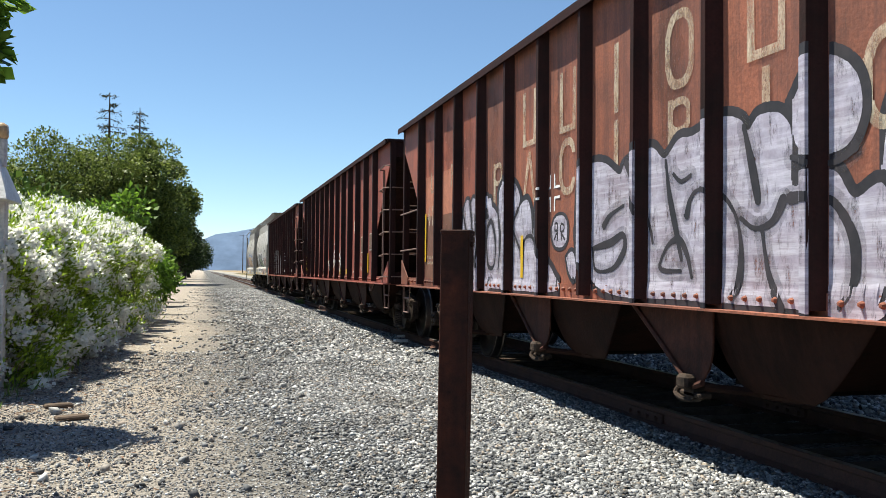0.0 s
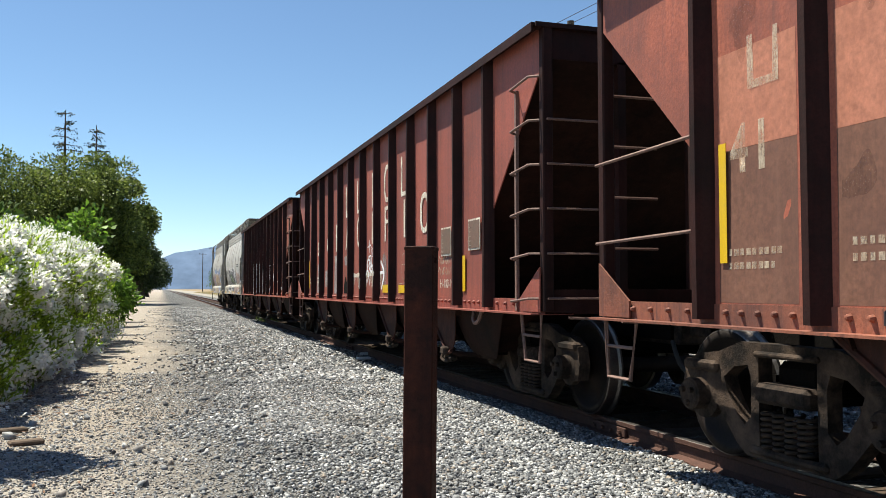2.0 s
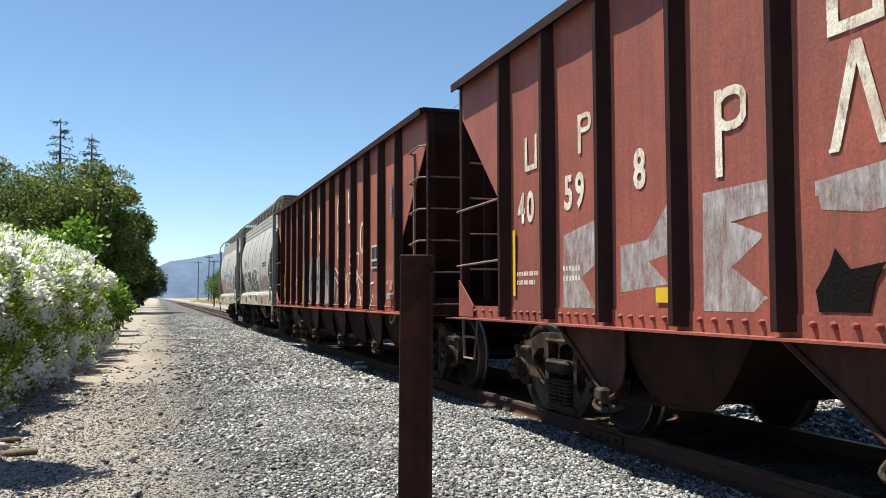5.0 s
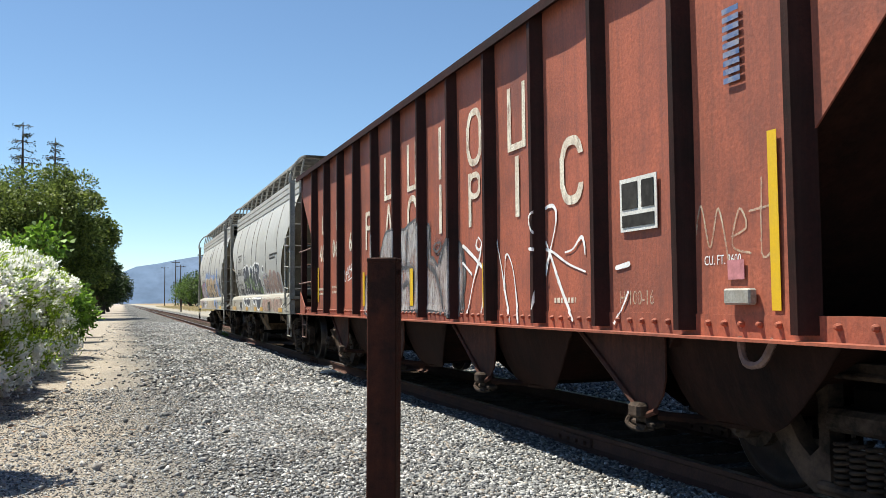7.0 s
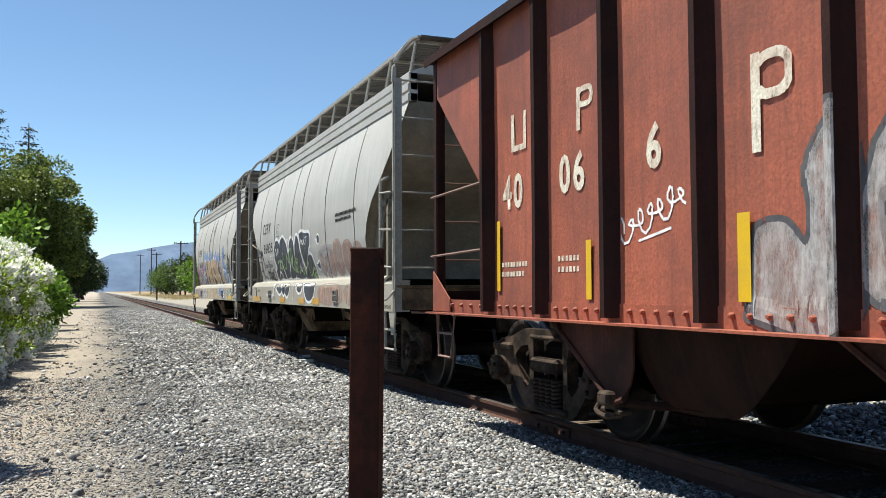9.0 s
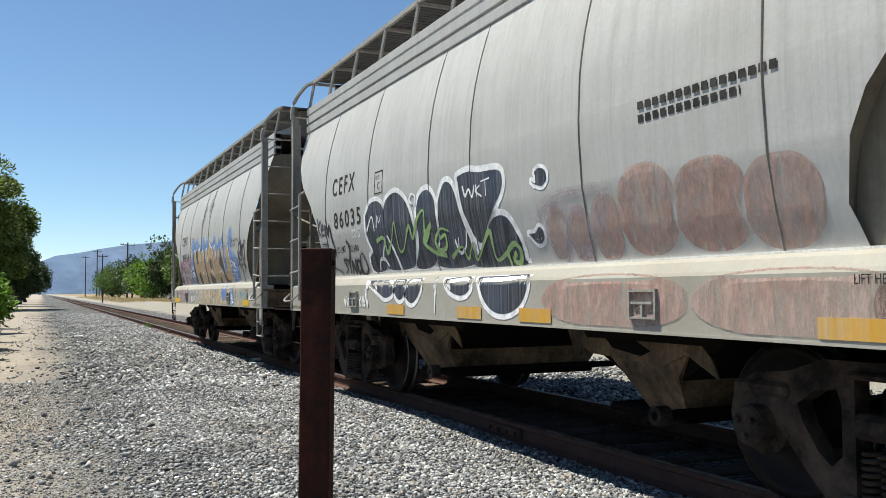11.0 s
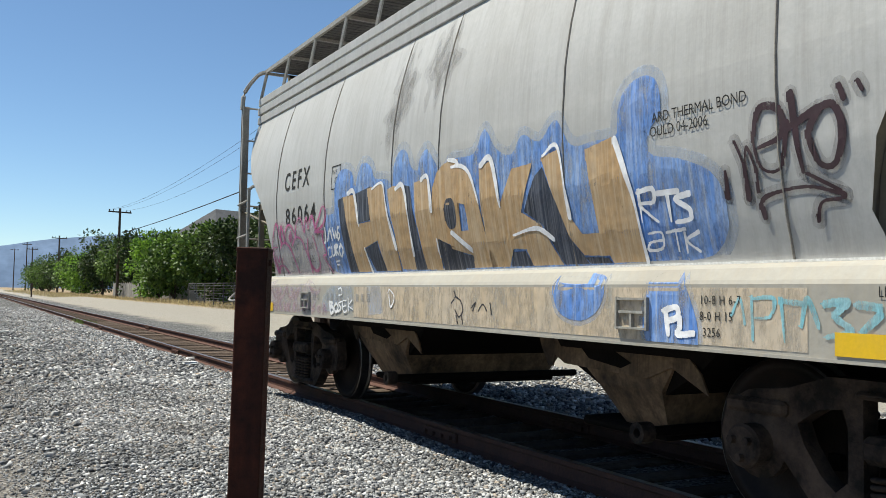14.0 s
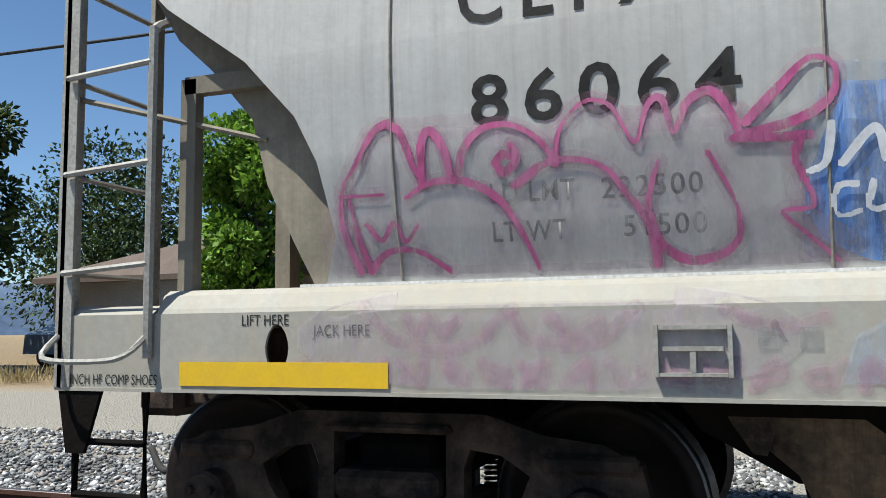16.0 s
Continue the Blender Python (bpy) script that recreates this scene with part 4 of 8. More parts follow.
    # four discharge bays
    for k in range(4):
        a = 2.36 + 2.83 * k - (0.1 if k == 3 else 0)
        b = a + 2.42
        bay = new("hopper_bay")
        bay.parent = car
        for sx in (-1, 1):
            top, low = sx * (UP_W - 0.05), sx * (UP_W - 0.13)
            gus = [(a, 1.0), (a + 1.10, 1.0), (a + 1.10, 0.70), (a + 1.06, 0.58), (a + 0.98, 0.49), (a + 0.84, 0.455)]
            part("bay_gusset", Shape().prism([(-u, z) for u, z in gus], top, top - sx * 0.015), M_BAY, bay, "rusty triangular side gusset")
            # the side sheet bellies inward, with a rolled foot
            rows = []
            for f, z in ((0.0, 1.0), (0.35, 0.80), (0.62, 0.62), (0.82, 0.50), (1.0, 0.43)):
                inn = sx * (0.10 * f + 0.13 * f * f)
                u0, u1 = a + 0.95 + 0.20 * f, b + 0.16 - 0.80 * f ** 1.3
                rows.append([(top - sx * 0.02 - inn, -(u0 + (u1 - u0) * i / 6), z + 0.015 * math.sin(math.pi * i / 6) * f) for i in range(7)])
            vs = [p for r in rows for p in r]
            fs = [(r * 7 + i, r * 7 + i + 1, r * 7 + 8 + i, r * 7 + 7 + i) for r in range(4) for i in range(6)]
            part("bay_side", Shape().add(vs, fs).add([(x - sx * 0.012, y, z) for x, y, z in vs], [q[::-1] for q in fs]), M_BAYSIDE, bay, "rust-streaked sloping side sheet, darkened for shade", True)
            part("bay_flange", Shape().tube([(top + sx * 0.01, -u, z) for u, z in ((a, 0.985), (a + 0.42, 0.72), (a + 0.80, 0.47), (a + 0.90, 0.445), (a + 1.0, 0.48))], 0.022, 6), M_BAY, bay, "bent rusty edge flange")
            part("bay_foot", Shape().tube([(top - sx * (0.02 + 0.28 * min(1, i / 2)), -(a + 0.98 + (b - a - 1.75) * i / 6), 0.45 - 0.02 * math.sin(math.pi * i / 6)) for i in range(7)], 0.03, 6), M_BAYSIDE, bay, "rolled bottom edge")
            g = Shape().box(min(low, low + sx * 0.16), max(low, low + sx * 0.07), -(a + 0.90), -(a + 0.76), 0.42, 0.52, 0.02)
            g.lathe(((0.0005, -0.05), (0.065, -0.05), (0.065, 0.05), (0.0005, 0.05)), 12, (low + sx * 0.05, -(a + 0.84), 0.40))
            g.box(min(low, low + sx * 0.10), max(low, low + sx * 0.10), -(a + 0.98), -(a + 0.70), 0.365, 0.405, 0.012)
            g.tube(smooth_curve(((low + sx * 0.06, -(a + 0.72), 0.46), (low + sx * 0.12, -(a + 0.70), 0.38), (low + sx * 0.10, -(a + 0.80), 0.34), (low + sx * 0.05, -(a + 0.92), 0.36)), 4), 0.018, 6)
            part("door_latch", g, M_TRUCK, bay, "worn metal door latch")
            if k == 3:
                part("tow_loop", Shape().tube(smooth_curve(((sx * UP_W, -(a + 1.9), 0.99), (sx * (UP_W + 0.03), -(a + 1.97), 0.86), (sx * (UP_W + 0.03), -(a + 2.1), 0.86), (sx * UP_W, -(a + 2.17), 0.99)), 4), 0.022, 6), M_BAR_RED, car, "hanging steel loop")
        top, low = UP_W - 0.06, UP_W - 0.32
        for (ua, ub) in ((a, a + 0.9), (b, b - 0.80)):
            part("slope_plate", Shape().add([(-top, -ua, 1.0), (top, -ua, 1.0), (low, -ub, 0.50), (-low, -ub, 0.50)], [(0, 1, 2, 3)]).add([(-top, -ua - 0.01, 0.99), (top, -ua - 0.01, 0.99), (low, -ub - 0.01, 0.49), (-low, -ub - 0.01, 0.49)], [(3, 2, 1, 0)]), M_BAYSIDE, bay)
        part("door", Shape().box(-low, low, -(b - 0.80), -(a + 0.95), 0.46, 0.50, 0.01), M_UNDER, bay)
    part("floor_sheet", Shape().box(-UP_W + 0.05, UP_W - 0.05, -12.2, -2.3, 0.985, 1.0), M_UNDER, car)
    part("load_floor", Shape().box(-UP_W + 0.03, UP_W - 0.03, -UP_L + 2.2, -2.2, 1.25, 1.28), M_BAYSIDE, car)
    truck(car, 1.44)
    truck(car, 13.02)
    car["far_y"] = far_y
    car.matrix_basis = pose(TRACK_X, far_y, RAIL_TOP)
    return car


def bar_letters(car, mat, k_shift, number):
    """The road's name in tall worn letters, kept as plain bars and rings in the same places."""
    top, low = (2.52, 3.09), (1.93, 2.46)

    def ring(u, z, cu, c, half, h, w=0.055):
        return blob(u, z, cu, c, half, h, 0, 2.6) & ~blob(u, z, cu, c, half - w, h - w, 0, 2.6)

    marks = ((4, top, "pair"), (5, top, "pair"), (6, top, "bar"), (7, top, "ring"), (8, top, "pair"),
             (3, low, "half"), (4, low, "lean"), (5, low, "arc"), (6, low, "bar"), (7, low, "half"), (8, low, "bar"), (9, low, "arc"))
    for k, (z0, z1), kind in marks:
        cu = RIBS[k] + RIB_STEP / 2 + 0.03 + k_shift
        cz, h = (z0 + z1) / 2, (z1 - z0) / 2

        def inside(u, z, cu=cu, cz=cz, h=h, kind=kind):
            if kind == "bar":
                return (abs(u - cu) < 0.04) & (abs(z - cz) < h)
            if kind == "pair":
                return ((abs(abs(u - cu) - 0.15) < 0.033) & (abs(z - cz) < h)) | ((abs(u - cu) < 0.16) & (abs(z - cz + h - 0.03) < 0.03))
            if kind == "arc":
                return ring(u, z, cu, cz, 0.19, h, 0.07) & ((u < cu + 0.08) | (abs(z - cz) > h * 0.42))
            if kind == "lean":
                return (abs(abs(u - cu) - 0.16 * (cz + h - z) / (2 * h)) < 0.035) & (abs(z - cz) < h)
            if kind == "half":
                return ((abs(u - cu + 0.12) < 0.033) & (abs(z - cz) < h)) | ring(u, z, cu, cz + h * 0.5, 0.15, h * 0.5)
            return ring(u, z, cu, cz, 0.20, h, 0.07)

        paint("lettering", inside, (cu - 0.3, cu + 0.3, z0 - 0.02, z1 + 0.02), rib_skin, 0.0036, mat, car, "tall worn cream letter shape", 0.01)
    for k, digits in zip((1, 2, 3), number):
        words(digits, 0.27, RIBS[k - 1] + (0.24 if len(digits) > 1 else 0.38), 1.86 + 0.04 * k, rib_skin, 0.003, mat, car, label="worn cream car number", squeeze=0.85, spacing=1.25, bold=0.012)
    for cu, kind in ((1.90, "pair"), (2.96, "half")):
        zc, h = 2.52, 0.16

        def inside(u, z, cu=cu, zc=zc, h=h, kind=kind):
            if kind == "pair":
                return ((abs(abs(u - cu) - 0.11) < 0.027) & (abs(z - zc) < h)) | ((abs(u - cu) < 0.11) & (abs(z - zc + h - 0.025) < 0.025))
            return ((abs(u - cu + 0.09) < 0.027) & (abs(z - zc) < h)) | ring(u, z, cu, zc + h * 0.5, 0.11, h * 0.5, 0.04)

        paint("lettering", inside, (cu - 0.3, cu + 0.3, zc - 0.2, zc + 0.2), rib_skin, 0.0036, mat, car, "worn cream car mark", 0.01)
    for k, z, w in ((1, 1.42, 0.5), (1, 1.34, 0.42), (2, 1.44, 0.3), (2, 1.36, 0.3), (10, 1.2, 0.35)):
        u0 = RIBS[k - 1] + 0.22
        paint("stencil_line", lambda u, zz, u0=u0, z=z, w=w: (abs(zz - z) < 0.022) & (u > u0) & (u < u0 + w) & (((u - u0) % 0.055) < 0.038), (u0, u0 + w, z - 0.03, z + 0.03), rib_skin, 0.0036, mat, car, "row of small worn stencil marks", 0.01)


def reflector(car, u, z, w, h):
    part("reflector", Shape().box(-UP_W - 0.011, -UP_W - 0.0085, -u - w, -u, z, z + h), M_YELLOW, car, "yellow reflective strip")


def spray(name, car, skin, fill, outline, region, shapes, cuts=(), lift=0.003, edge=0.05, label="", out_label=""):
    """Round letter forms: an outline coat, a fill coat and dark inner lines."""
    def outer(u, z):
        hit = np.zeros(u.shape, bool)
        for cu, cz, ru, rz, lean in shapes:
            hit |= blob(u, z, cu, cz, ru + edge, rz + edge, lean)
        return hit

    def inner(u, z):
        hit = np.zeros(u.shape, bool)
        for i, (cu, cz, ru, rz, lean) in enumerate(shapes):
            mine = blob(u, z, cu, cz, ru, rz, lean)
            for b in shapes[i + 1:]:
                mine &= ~blob(u, z, b[0], b[1], b[2] + edge * 0.8, b[3] + edge * 0.8, b[4])
            hit |= mine
        for c in cuts:
            hit &= ~stroke(u, z, c[0], c[1])
        return hit

    if outline:
        paint(name + "_outline", outer, region, skin, lift, outline, car, out_label)
    paint(name, inner, region, skin, lift + 0.0015, fill, car, label)


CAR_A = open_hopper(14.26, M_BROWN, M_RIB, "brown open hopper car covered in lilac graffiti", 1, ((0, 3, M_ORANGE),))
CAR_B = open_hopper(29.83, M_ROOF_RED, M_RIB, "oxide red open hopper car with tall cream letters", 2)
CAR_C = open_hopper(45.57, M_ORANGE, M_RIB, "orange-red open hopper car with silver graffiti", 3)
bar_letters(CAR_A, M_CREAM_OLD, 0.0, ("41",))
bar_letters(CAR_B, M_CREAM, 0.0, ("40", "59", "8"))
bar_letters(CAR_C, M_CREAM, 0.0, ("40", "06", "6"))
for u, z, w, h in ((1.50, 1.36, 0.07, 0.72), (4.24, 1.16, 0.08, 0.42), (5.62, 1.16, 0.07, 0.44), (12.9, 1.25, 0.1, 0.5)):
    reflector(CAR_A, u, z, w, h)
for u, z, w, h in ((1.50, 1.22, 0.06, 0.62), (4.0, 1.17, 0.24, 0.10), (5.98, 1.14, 0.24, 0.11), (8.55, 1.15, 0.42, 0.12), (9.5, 1.15, 0.45, 0.11), (12.30, 1.18, 0.09, 0.40), (12.98, 1.14, 0.05, 0.95)):
    reflector(CAR_B, u, z, w, h)
for u, z, w, h in ((1.50, 1.2, 0.06, 0.6), (2.98, 1.14, 0.07, 0.42), (4.56, 1.14, 0.10, 0.48), (6.74, 1.15, 0.12, 0.44), (8.98, 1.14, 0.12, 0.42), (12.92, 1.14, 0.07, 0.95)):
    reflector(CAR_C, u, z, w, h)

# repainted patches and roof run-off on the brown car
for u0, u1, z0, z1, m, up in ((1.48, 2.20, 2.03, 2.62, M_SALMONPATCH, 0.0012), (2.46, 3.18, 2.01, 2.62, M_SALMONPATCH, 0.0012), (1.48, 2.20, 1.12, 2.03, M_UMBER, 0.0010), (2.46, 3.18, 1.12, 2.01, M_UMBER, 0.0010)):
    paint("repainted_patch", lambda u, z, u0=u0, u1=u1, z0=z0, z1=z1: (u > u0) & (u < u1) & (z > z0) & (z < z1), (u0, u1, z0, z1), rib_skin, up, m, CAR_A, "square-edged repainted patch", 0.03)
for cu, cz, ru, rz in ((1.75, 2.9, 0.10, 0.40), (2.75, 2.95, 0.22, 0.35), (3.65, 2.85, 0.2, 0.4), (4.7, 2.75, 0.12, 0.5), (6.65, 2.6, 0.15, 0.6), (8.6, 2.75, 0.22, 0.5), (2.6, 1.75, 0.09, 0.12), (2.85, 1.78, 0.07, 0.1)):
    paint("runoff_stain", lambda u, z, cu=cu, cz=cz, ru=ru, rz=rz: blob(u, z, cu + 0.04 * np.sin(z * 11), cz, ru * (1 + 0.25 * np.sin(z * 23)), rz * (1 + 0.25 * np.sin(u * 31)), 0.0, 1.7), (cu - 0.45, cu + 0.45, cz - 0.7, min(cz + 0.6, 3.4)), rib_skin, 0.0018, M_STAIN, CAR_A, "dark rusty run-off stain", 0.02)

# lilac letters over the brown car
LILAC_FILL = (
    ((4.56, 1.03), (4.52, 1.88), (4.66, 1.96), (4.85, 1.88), (4.88, 2.13), (5.07, 2.22), (5.39, 2.17), (5.55, 2.02), (5.50, 1.88), (5.61, 1.94), (5.78, 1.96), (5.88, 1.83), (5.93, 1.6), (6.03, 1.92), (6.12, 1.95), (6.18, 1.56), (6.3, 1.35), (6.5, 1.21), (6.53, 1.03)),
    ((7.05, 1.99), (7.32, 2.15), (7.59, 2.13), (7.85, 2.01), (7.95, 2.08), (8.23, 2.14), (8.4, 2.15), (8.57, 2.05), (8.76, 2.16), (8.95, 2.16), (9.22, 2.22), (9.38, 2.22), (9.51, 2.17), (9.58, 2.1), (9.68, 2.17), (9.82, 2.17), (9.92, 2.13), (10, 2.01), (10.01, 1.72), (10.19, 1.78), (10.36, 1.76), (10.49, 1.61), (10.71, 1.64), (10.71, 1.01), (10, 1.02), (8.77, 1.03), (7.86, 1.03), (7.39, 1.13), (7.33, 1.28), (7.03, 1.43)),
    ((10, 2.2), (10.19, 2.4), (10.37, 2.37), (10.51, 2.25), (10.55, 2.07), (10.47, 1.91), (10.32, 1.86), (10.14, 1.88), (10.02, 1.97)),)
LILAC_LINES = (
    ((7.58, 1.61), (7.7, 1.69), (7.93, 1.75)),
    ((7.38, 1.42), (7.7, 1.46), (7.92, 1.52), (7.96, 1.41), (7.76, 1.25), (7.44, 1.24), (7.38, 1.42)),
    ((7.98, 2.08), (8.19, 1.8), (8.36, 1.57), (8.41, 1.44)),
    ((8.59, 2.03), (8.65, 1.76), (8.81, 1.31)),
    ((8.81, 1.23), (8.53, 1.25), (8.61, 1.4), (8.77, 1.45), (8.88, 1.35), (8.95, 1.19)),
    ((8.7, 1.92), (8.8, 1.86), (8.93, 1.89)),
    ((8.88, 1.62), (8.92, 1.72), (9.02, 1.78), (9.26, 1.75), (9.45, 1.59), (9.52, 1.37), (9.5, 1.16), (9.45, 1.08)),)
LILAC_LINES_NEAR = (
    ((9.54, 2.13), (9.62, 1.89), (9.68, 1.66)),
    ((9.51, 1.56), (9.65, 1.49), (9.82, 1.52), (9.92, 1.64)),
    ((9.72, 1.49), (9.79, 1.23), (9.92, 1.02)),
    ((9.99, 1.65), (10.28, 1.63), (10.41, 1.54), (10.5, 1.38), (10.5, 1.18), (10.4, 1.04)),
    ((10, 1.88), (10.19, 1.83), (10.36, 1.81), (10.5, 1.87)),)
FAR_FILL = (
    ((2.8, 1.06), (2.9, 1.32), (3.04, 1.41), (3.16, 1.33), (3.32, 1.32), (3.35, 1.17), (3.33, 1.06)),
    ((3.38, 1.31), (3.47, 1.93), (3.56, 2.1), (3.69, 2.12), (3.77, 2.05), (3.85, 2.12), (3.94, 2.12), (4.08, 2.04), (4.1, 1.99), (4.23, 2.07), (4.44, 2.11), (4.48, 2.08), (4.62, 1.97), (4.62, 1.03), (3.43, 1.03)),
    ((3.25, 2.21), (3.14, 2.01), (3.24, 1.67), (3.29, 1.95)),)
FAR_LINES = (
    ((3.74, 2.07), (3.84, 1.88), (3.84, 1.75), (3.86, 1.62), (3.92, 1.62)),
    ((4.08, 2.07), (4.05, 1.86), (4.05, 1.67), (4.03, 1.59)),
    ((4.1, 1.71), (4.14, 1.84), (4.27, 1.86)),
    ((4.14, 1.69), (4.27, 1.62), (4.25, 1.47), (4.18, 1.42), (4.31, 1.32)),
    ((4.31, 1.76), (4.39, 1.77), (4.41, 1.52), (4.37, 1.32), (4.28, 1.31), (4.35, 1.5), (4.31, 1.76)),
    ((4.1, 1.99), (4.14, 1.89), (4.31, 1.86), (4.48, 1.87)),
    ((3.96, 1.38), (3.98, 1.24), (3.95, 1.05)),
    ((3.06, 2.26), (3.08, 1.98)),
    ((2.96, 2.11), (3.2, 2.1)),)
spray_fields("graffiti", LILAC_FILL, rib_skin, 0.0066, M_LILAC, CAR_A, "lilac sprayed bubble letters", M_INK, 0.065)
spray_fields("graffiti", FAR_FILL, rib_skin, 0.0062, M_LILAC, CAR_A, "lilac sprayed bubble letters", M_INK, 0.05)
LILAC_LINES_FAR = (
    ((4.48, 1.74), (4.62, 1.8), (4.76, 1.55), (4.72, 1.29), (4.53, 1.29), (4.46, 1.52), (4.48, 1.74)),
    ((4.85, 1.88), (4.92, 1.6), (4.88, 1.25)),
    ((5.50, 1.88), (5.36, 1.72), (5.45, 1.58), (5.62, 1.42)),
    ((5.62, 1.40), (5.72, 1.56), (5.90, 1.58), (6.02, 1.48)),
    ((6.03, 1.92), (6.0, 1.6), (6.12, 1.36)),
    ((5.07, 2.2), (5.12, 1.9), (5.05, 1.4)),
    ((3.75, 2.11), (3.94, 1.61), (4.44, 1.94)),
    ((3.42, 2.05), (3.66, 1.58), (3.66, 1.22)),)
spray_lines("graffiti_line", LILAC_LINES_FAR, 0.030, rib_skin, 0.0088, M_INK, CAR_A, "black sprayed letter lines", M_GREYMIST)
spray_lines("graffiti_line", LILAC_LINES, 0.032, rib_skin, 0.0088, M_INK, CAR_A, "black sprayed letter lines", M_GREYMIST)
spray_lines("graffiti_line", LILAC_LINES_NEAR, 0.034, rib_skin, 0.0088, M_INK, CAR_A, "black sprayed letter lines", M_GREYMIST)
spray_lines("graffiti_line", FAR_LINES, 0.026, rib_skin, 0.0086, M_INK, CAR_A, "black sprayed letter lines", M_GREYMIST)
spray("graffiti", CAR_A, rib_skin, M_LILAC, M_INK, (6.3, 7.0, 1.3, 1.95), [(6.63, 1.60, 0.18, 0.15, 0.0)], ((smooth_curve(((6.58, 1.52), (6.58, 1.66), (6.53, 1.68), (6.52, 1.62), (6.57, 1.60), (6.51, 1.53))), 0.012), (smooth_curve(((6.67, 1.52), (6.66, 1.66), (6.73, 1.65), (6.72, 1.60), (6.67, 1.59), (6.75, 1.52))), 0.012)), edge=0.035, label="lilac sprayed round tag", out_label="black sprayed outline")
shapes = [(11.10, 1.62, 0.42, 0.66, 0.0), (11.75, 1.85, 0.44, 0.80, 0.1), (12.4, 1.6, 0.42, 0.62, 0.0), (13.0, 1.5, 0.35, 0.5, 0.1)]
cuts = [(smooth_curve(((11.0, 2.0), (11.15, 1.6), (11.1, 1.15))), 0.04), (smooth_curve(((11.6, 2.3), (11.9, 2.0), (11.7, 1.7), (11.95, 1.3))), 0.04), (smooth_curve(((12.3, 1.9), (12.5, 1.5), (12.3, 1.2))), 0.04)]
spray("graffiti", CAR_A, rib_skin, M_LILAC, M_INK, (10.66, 13.3, 1.0, 2.75), shapes, cuts, edge=0.07, label="lilac sprayed bubble letters", out_label="black sprayed outline")
spray_fields("graffiti", (((6.80, 1.35), (6.88, 1.40), (6.97, 1.38), (7.03, 1.22), (6.97, 1.15), (6.86, 1.22)),), rib_skin, 0.0066, M_LILAC, CAR_A, "lilac sprayed leaf shape", M_INK, 0.04)
paint("register_mark", lambda u, z: ((abs(abs(u - 6.45) - 0.05) < 0.012) & (abs(abs(z - 1.98) - 0.11) < 0.07)) | ((abs(abs(z - 1.98) - 0.05) < 0.012) & (abs(abs(u - 6.45) - 0.11) < 0.07)), (6.2, 6.7, 1.8, 2.2), rib_skin, 0.0029, M_WHITEPAINT, CAR_A, "white masked cross mark", 0.008)

# red car: grey overspray, white tags, dark panel boxes
OVERPAINT = (
    ((2.58, 1.72), (3.15, 1.81), (3.15, 1.47), (2.88, 1.36), (3.15, 1.12), (2.58, 1.12)),
    ((3.53, 1.58), (3.88, 1.60), (4.15, 1.84), (4.15, 1.49), (3.88, 1.45), (4.15, 1.29), (3.53, 1.24)),
    ((4.53, 1.85), (5.15, 1.86), (5.15, 1.68), (4.81, 1.65), (5.11, 1.55), (4.81, 1.38), (5.13, 1.2), (5.01, 1.12), (4.53, 1.12)),
    ((5.51, 1.80), (6.15, 1.86), (6.15, 1.65), (5.87, 1.61), (5.55, 1.65)),)
for form in OVERPAINT:
    spray_fields("grey_overspray", (form,), rib_skin, 0.0024, M_SILVER, CAR_B, "grey painted-over letter panel", rounded=False, step=0.02)
paint("cream_band", lambda u, z: abs(z - 1.445) < 0.033 + 0.008 * np.sin(u * 17), (6.32, 8.45, 1.38, 1.5), rib_skin, 0.0022, M_CREAM, CAR_B, "thin cream painted band", 0.02)
paint("drips", lambda u, z: (z > 1.30 + 0.10 * np.sin(np.floor(u * 38) * 12.9)) & (z < 1.43) & (((u * 38) % 1) < 0.30), (6.32, 8.45, 1.17, 1.44), rib_skin, 0.0026, M_CREAM, CAR_B, "thin cream paint drips", 0.006)
TAG_WHITE = (
    ((7.57, 2.0), (7.59, 1.81)), ((7.46, 1.89), (7.69, 1.92)), ((7.73, 1.85), (7.77, 1.76), (7.83, 1.83), (7.74, 1.88)), ((7.85, 1.94), (7.86, 1.77), (7.93, 1.74)),
    ((7.54, 1.73), (7.7, 1.75)), ((7.62, 1.73), (7.65, 1.62)), ((7.73, 1.73), (7.75, 1.58), (7.84, 1.61), (7.88, 1.70), (7.77, 1.74)), ((7.92, 1.74), (7.93, 1.6)),
    ((7.47, 1.54), (7.44, 1.63), (7.52, 1.69), (7.62, 1.65), (7.55, 1.58), (7.65, 1.5)), ((7.69, 1.6), (7.65, 1.53), (7.71, 1.48), (7.77, 1.53), (7.69, 1.6)),
    ((7.8, 1.46), (7.84, 1.56), (7.94, 1.58), (7.95, 1.52), (7.85, 1.47)), ((7.4, 1.44), (7.43, 1.5), (7.51, 1.49), (7.53, 1.41), (7.44, 1.31), (7.41, 1.35)), ((7.59, 1.36), (7.62, 1.27)),)
spray_lines("graffiti", TAG_WHITE, 0.020, rib_skin, 0.0041, M_WHITEPAINT, CAR_B, "white sprayed scribble tag", None, 0.008)
paint("graffiti", lambda u, z: stroke(u, z, smooth_curve(((8.40, 1.62), (8.58, 1.45), (8.45, 1.22))), 0.028) | stroke(u, z, [(8.30, 1.46), (8.55, 1.46)], 0.022), (8.2, 8.8, 1.13, 1.9), rib_skin, 0.0041, M_WHITEPAINT, CAR_B, "white sprayed arrow", 0.008)
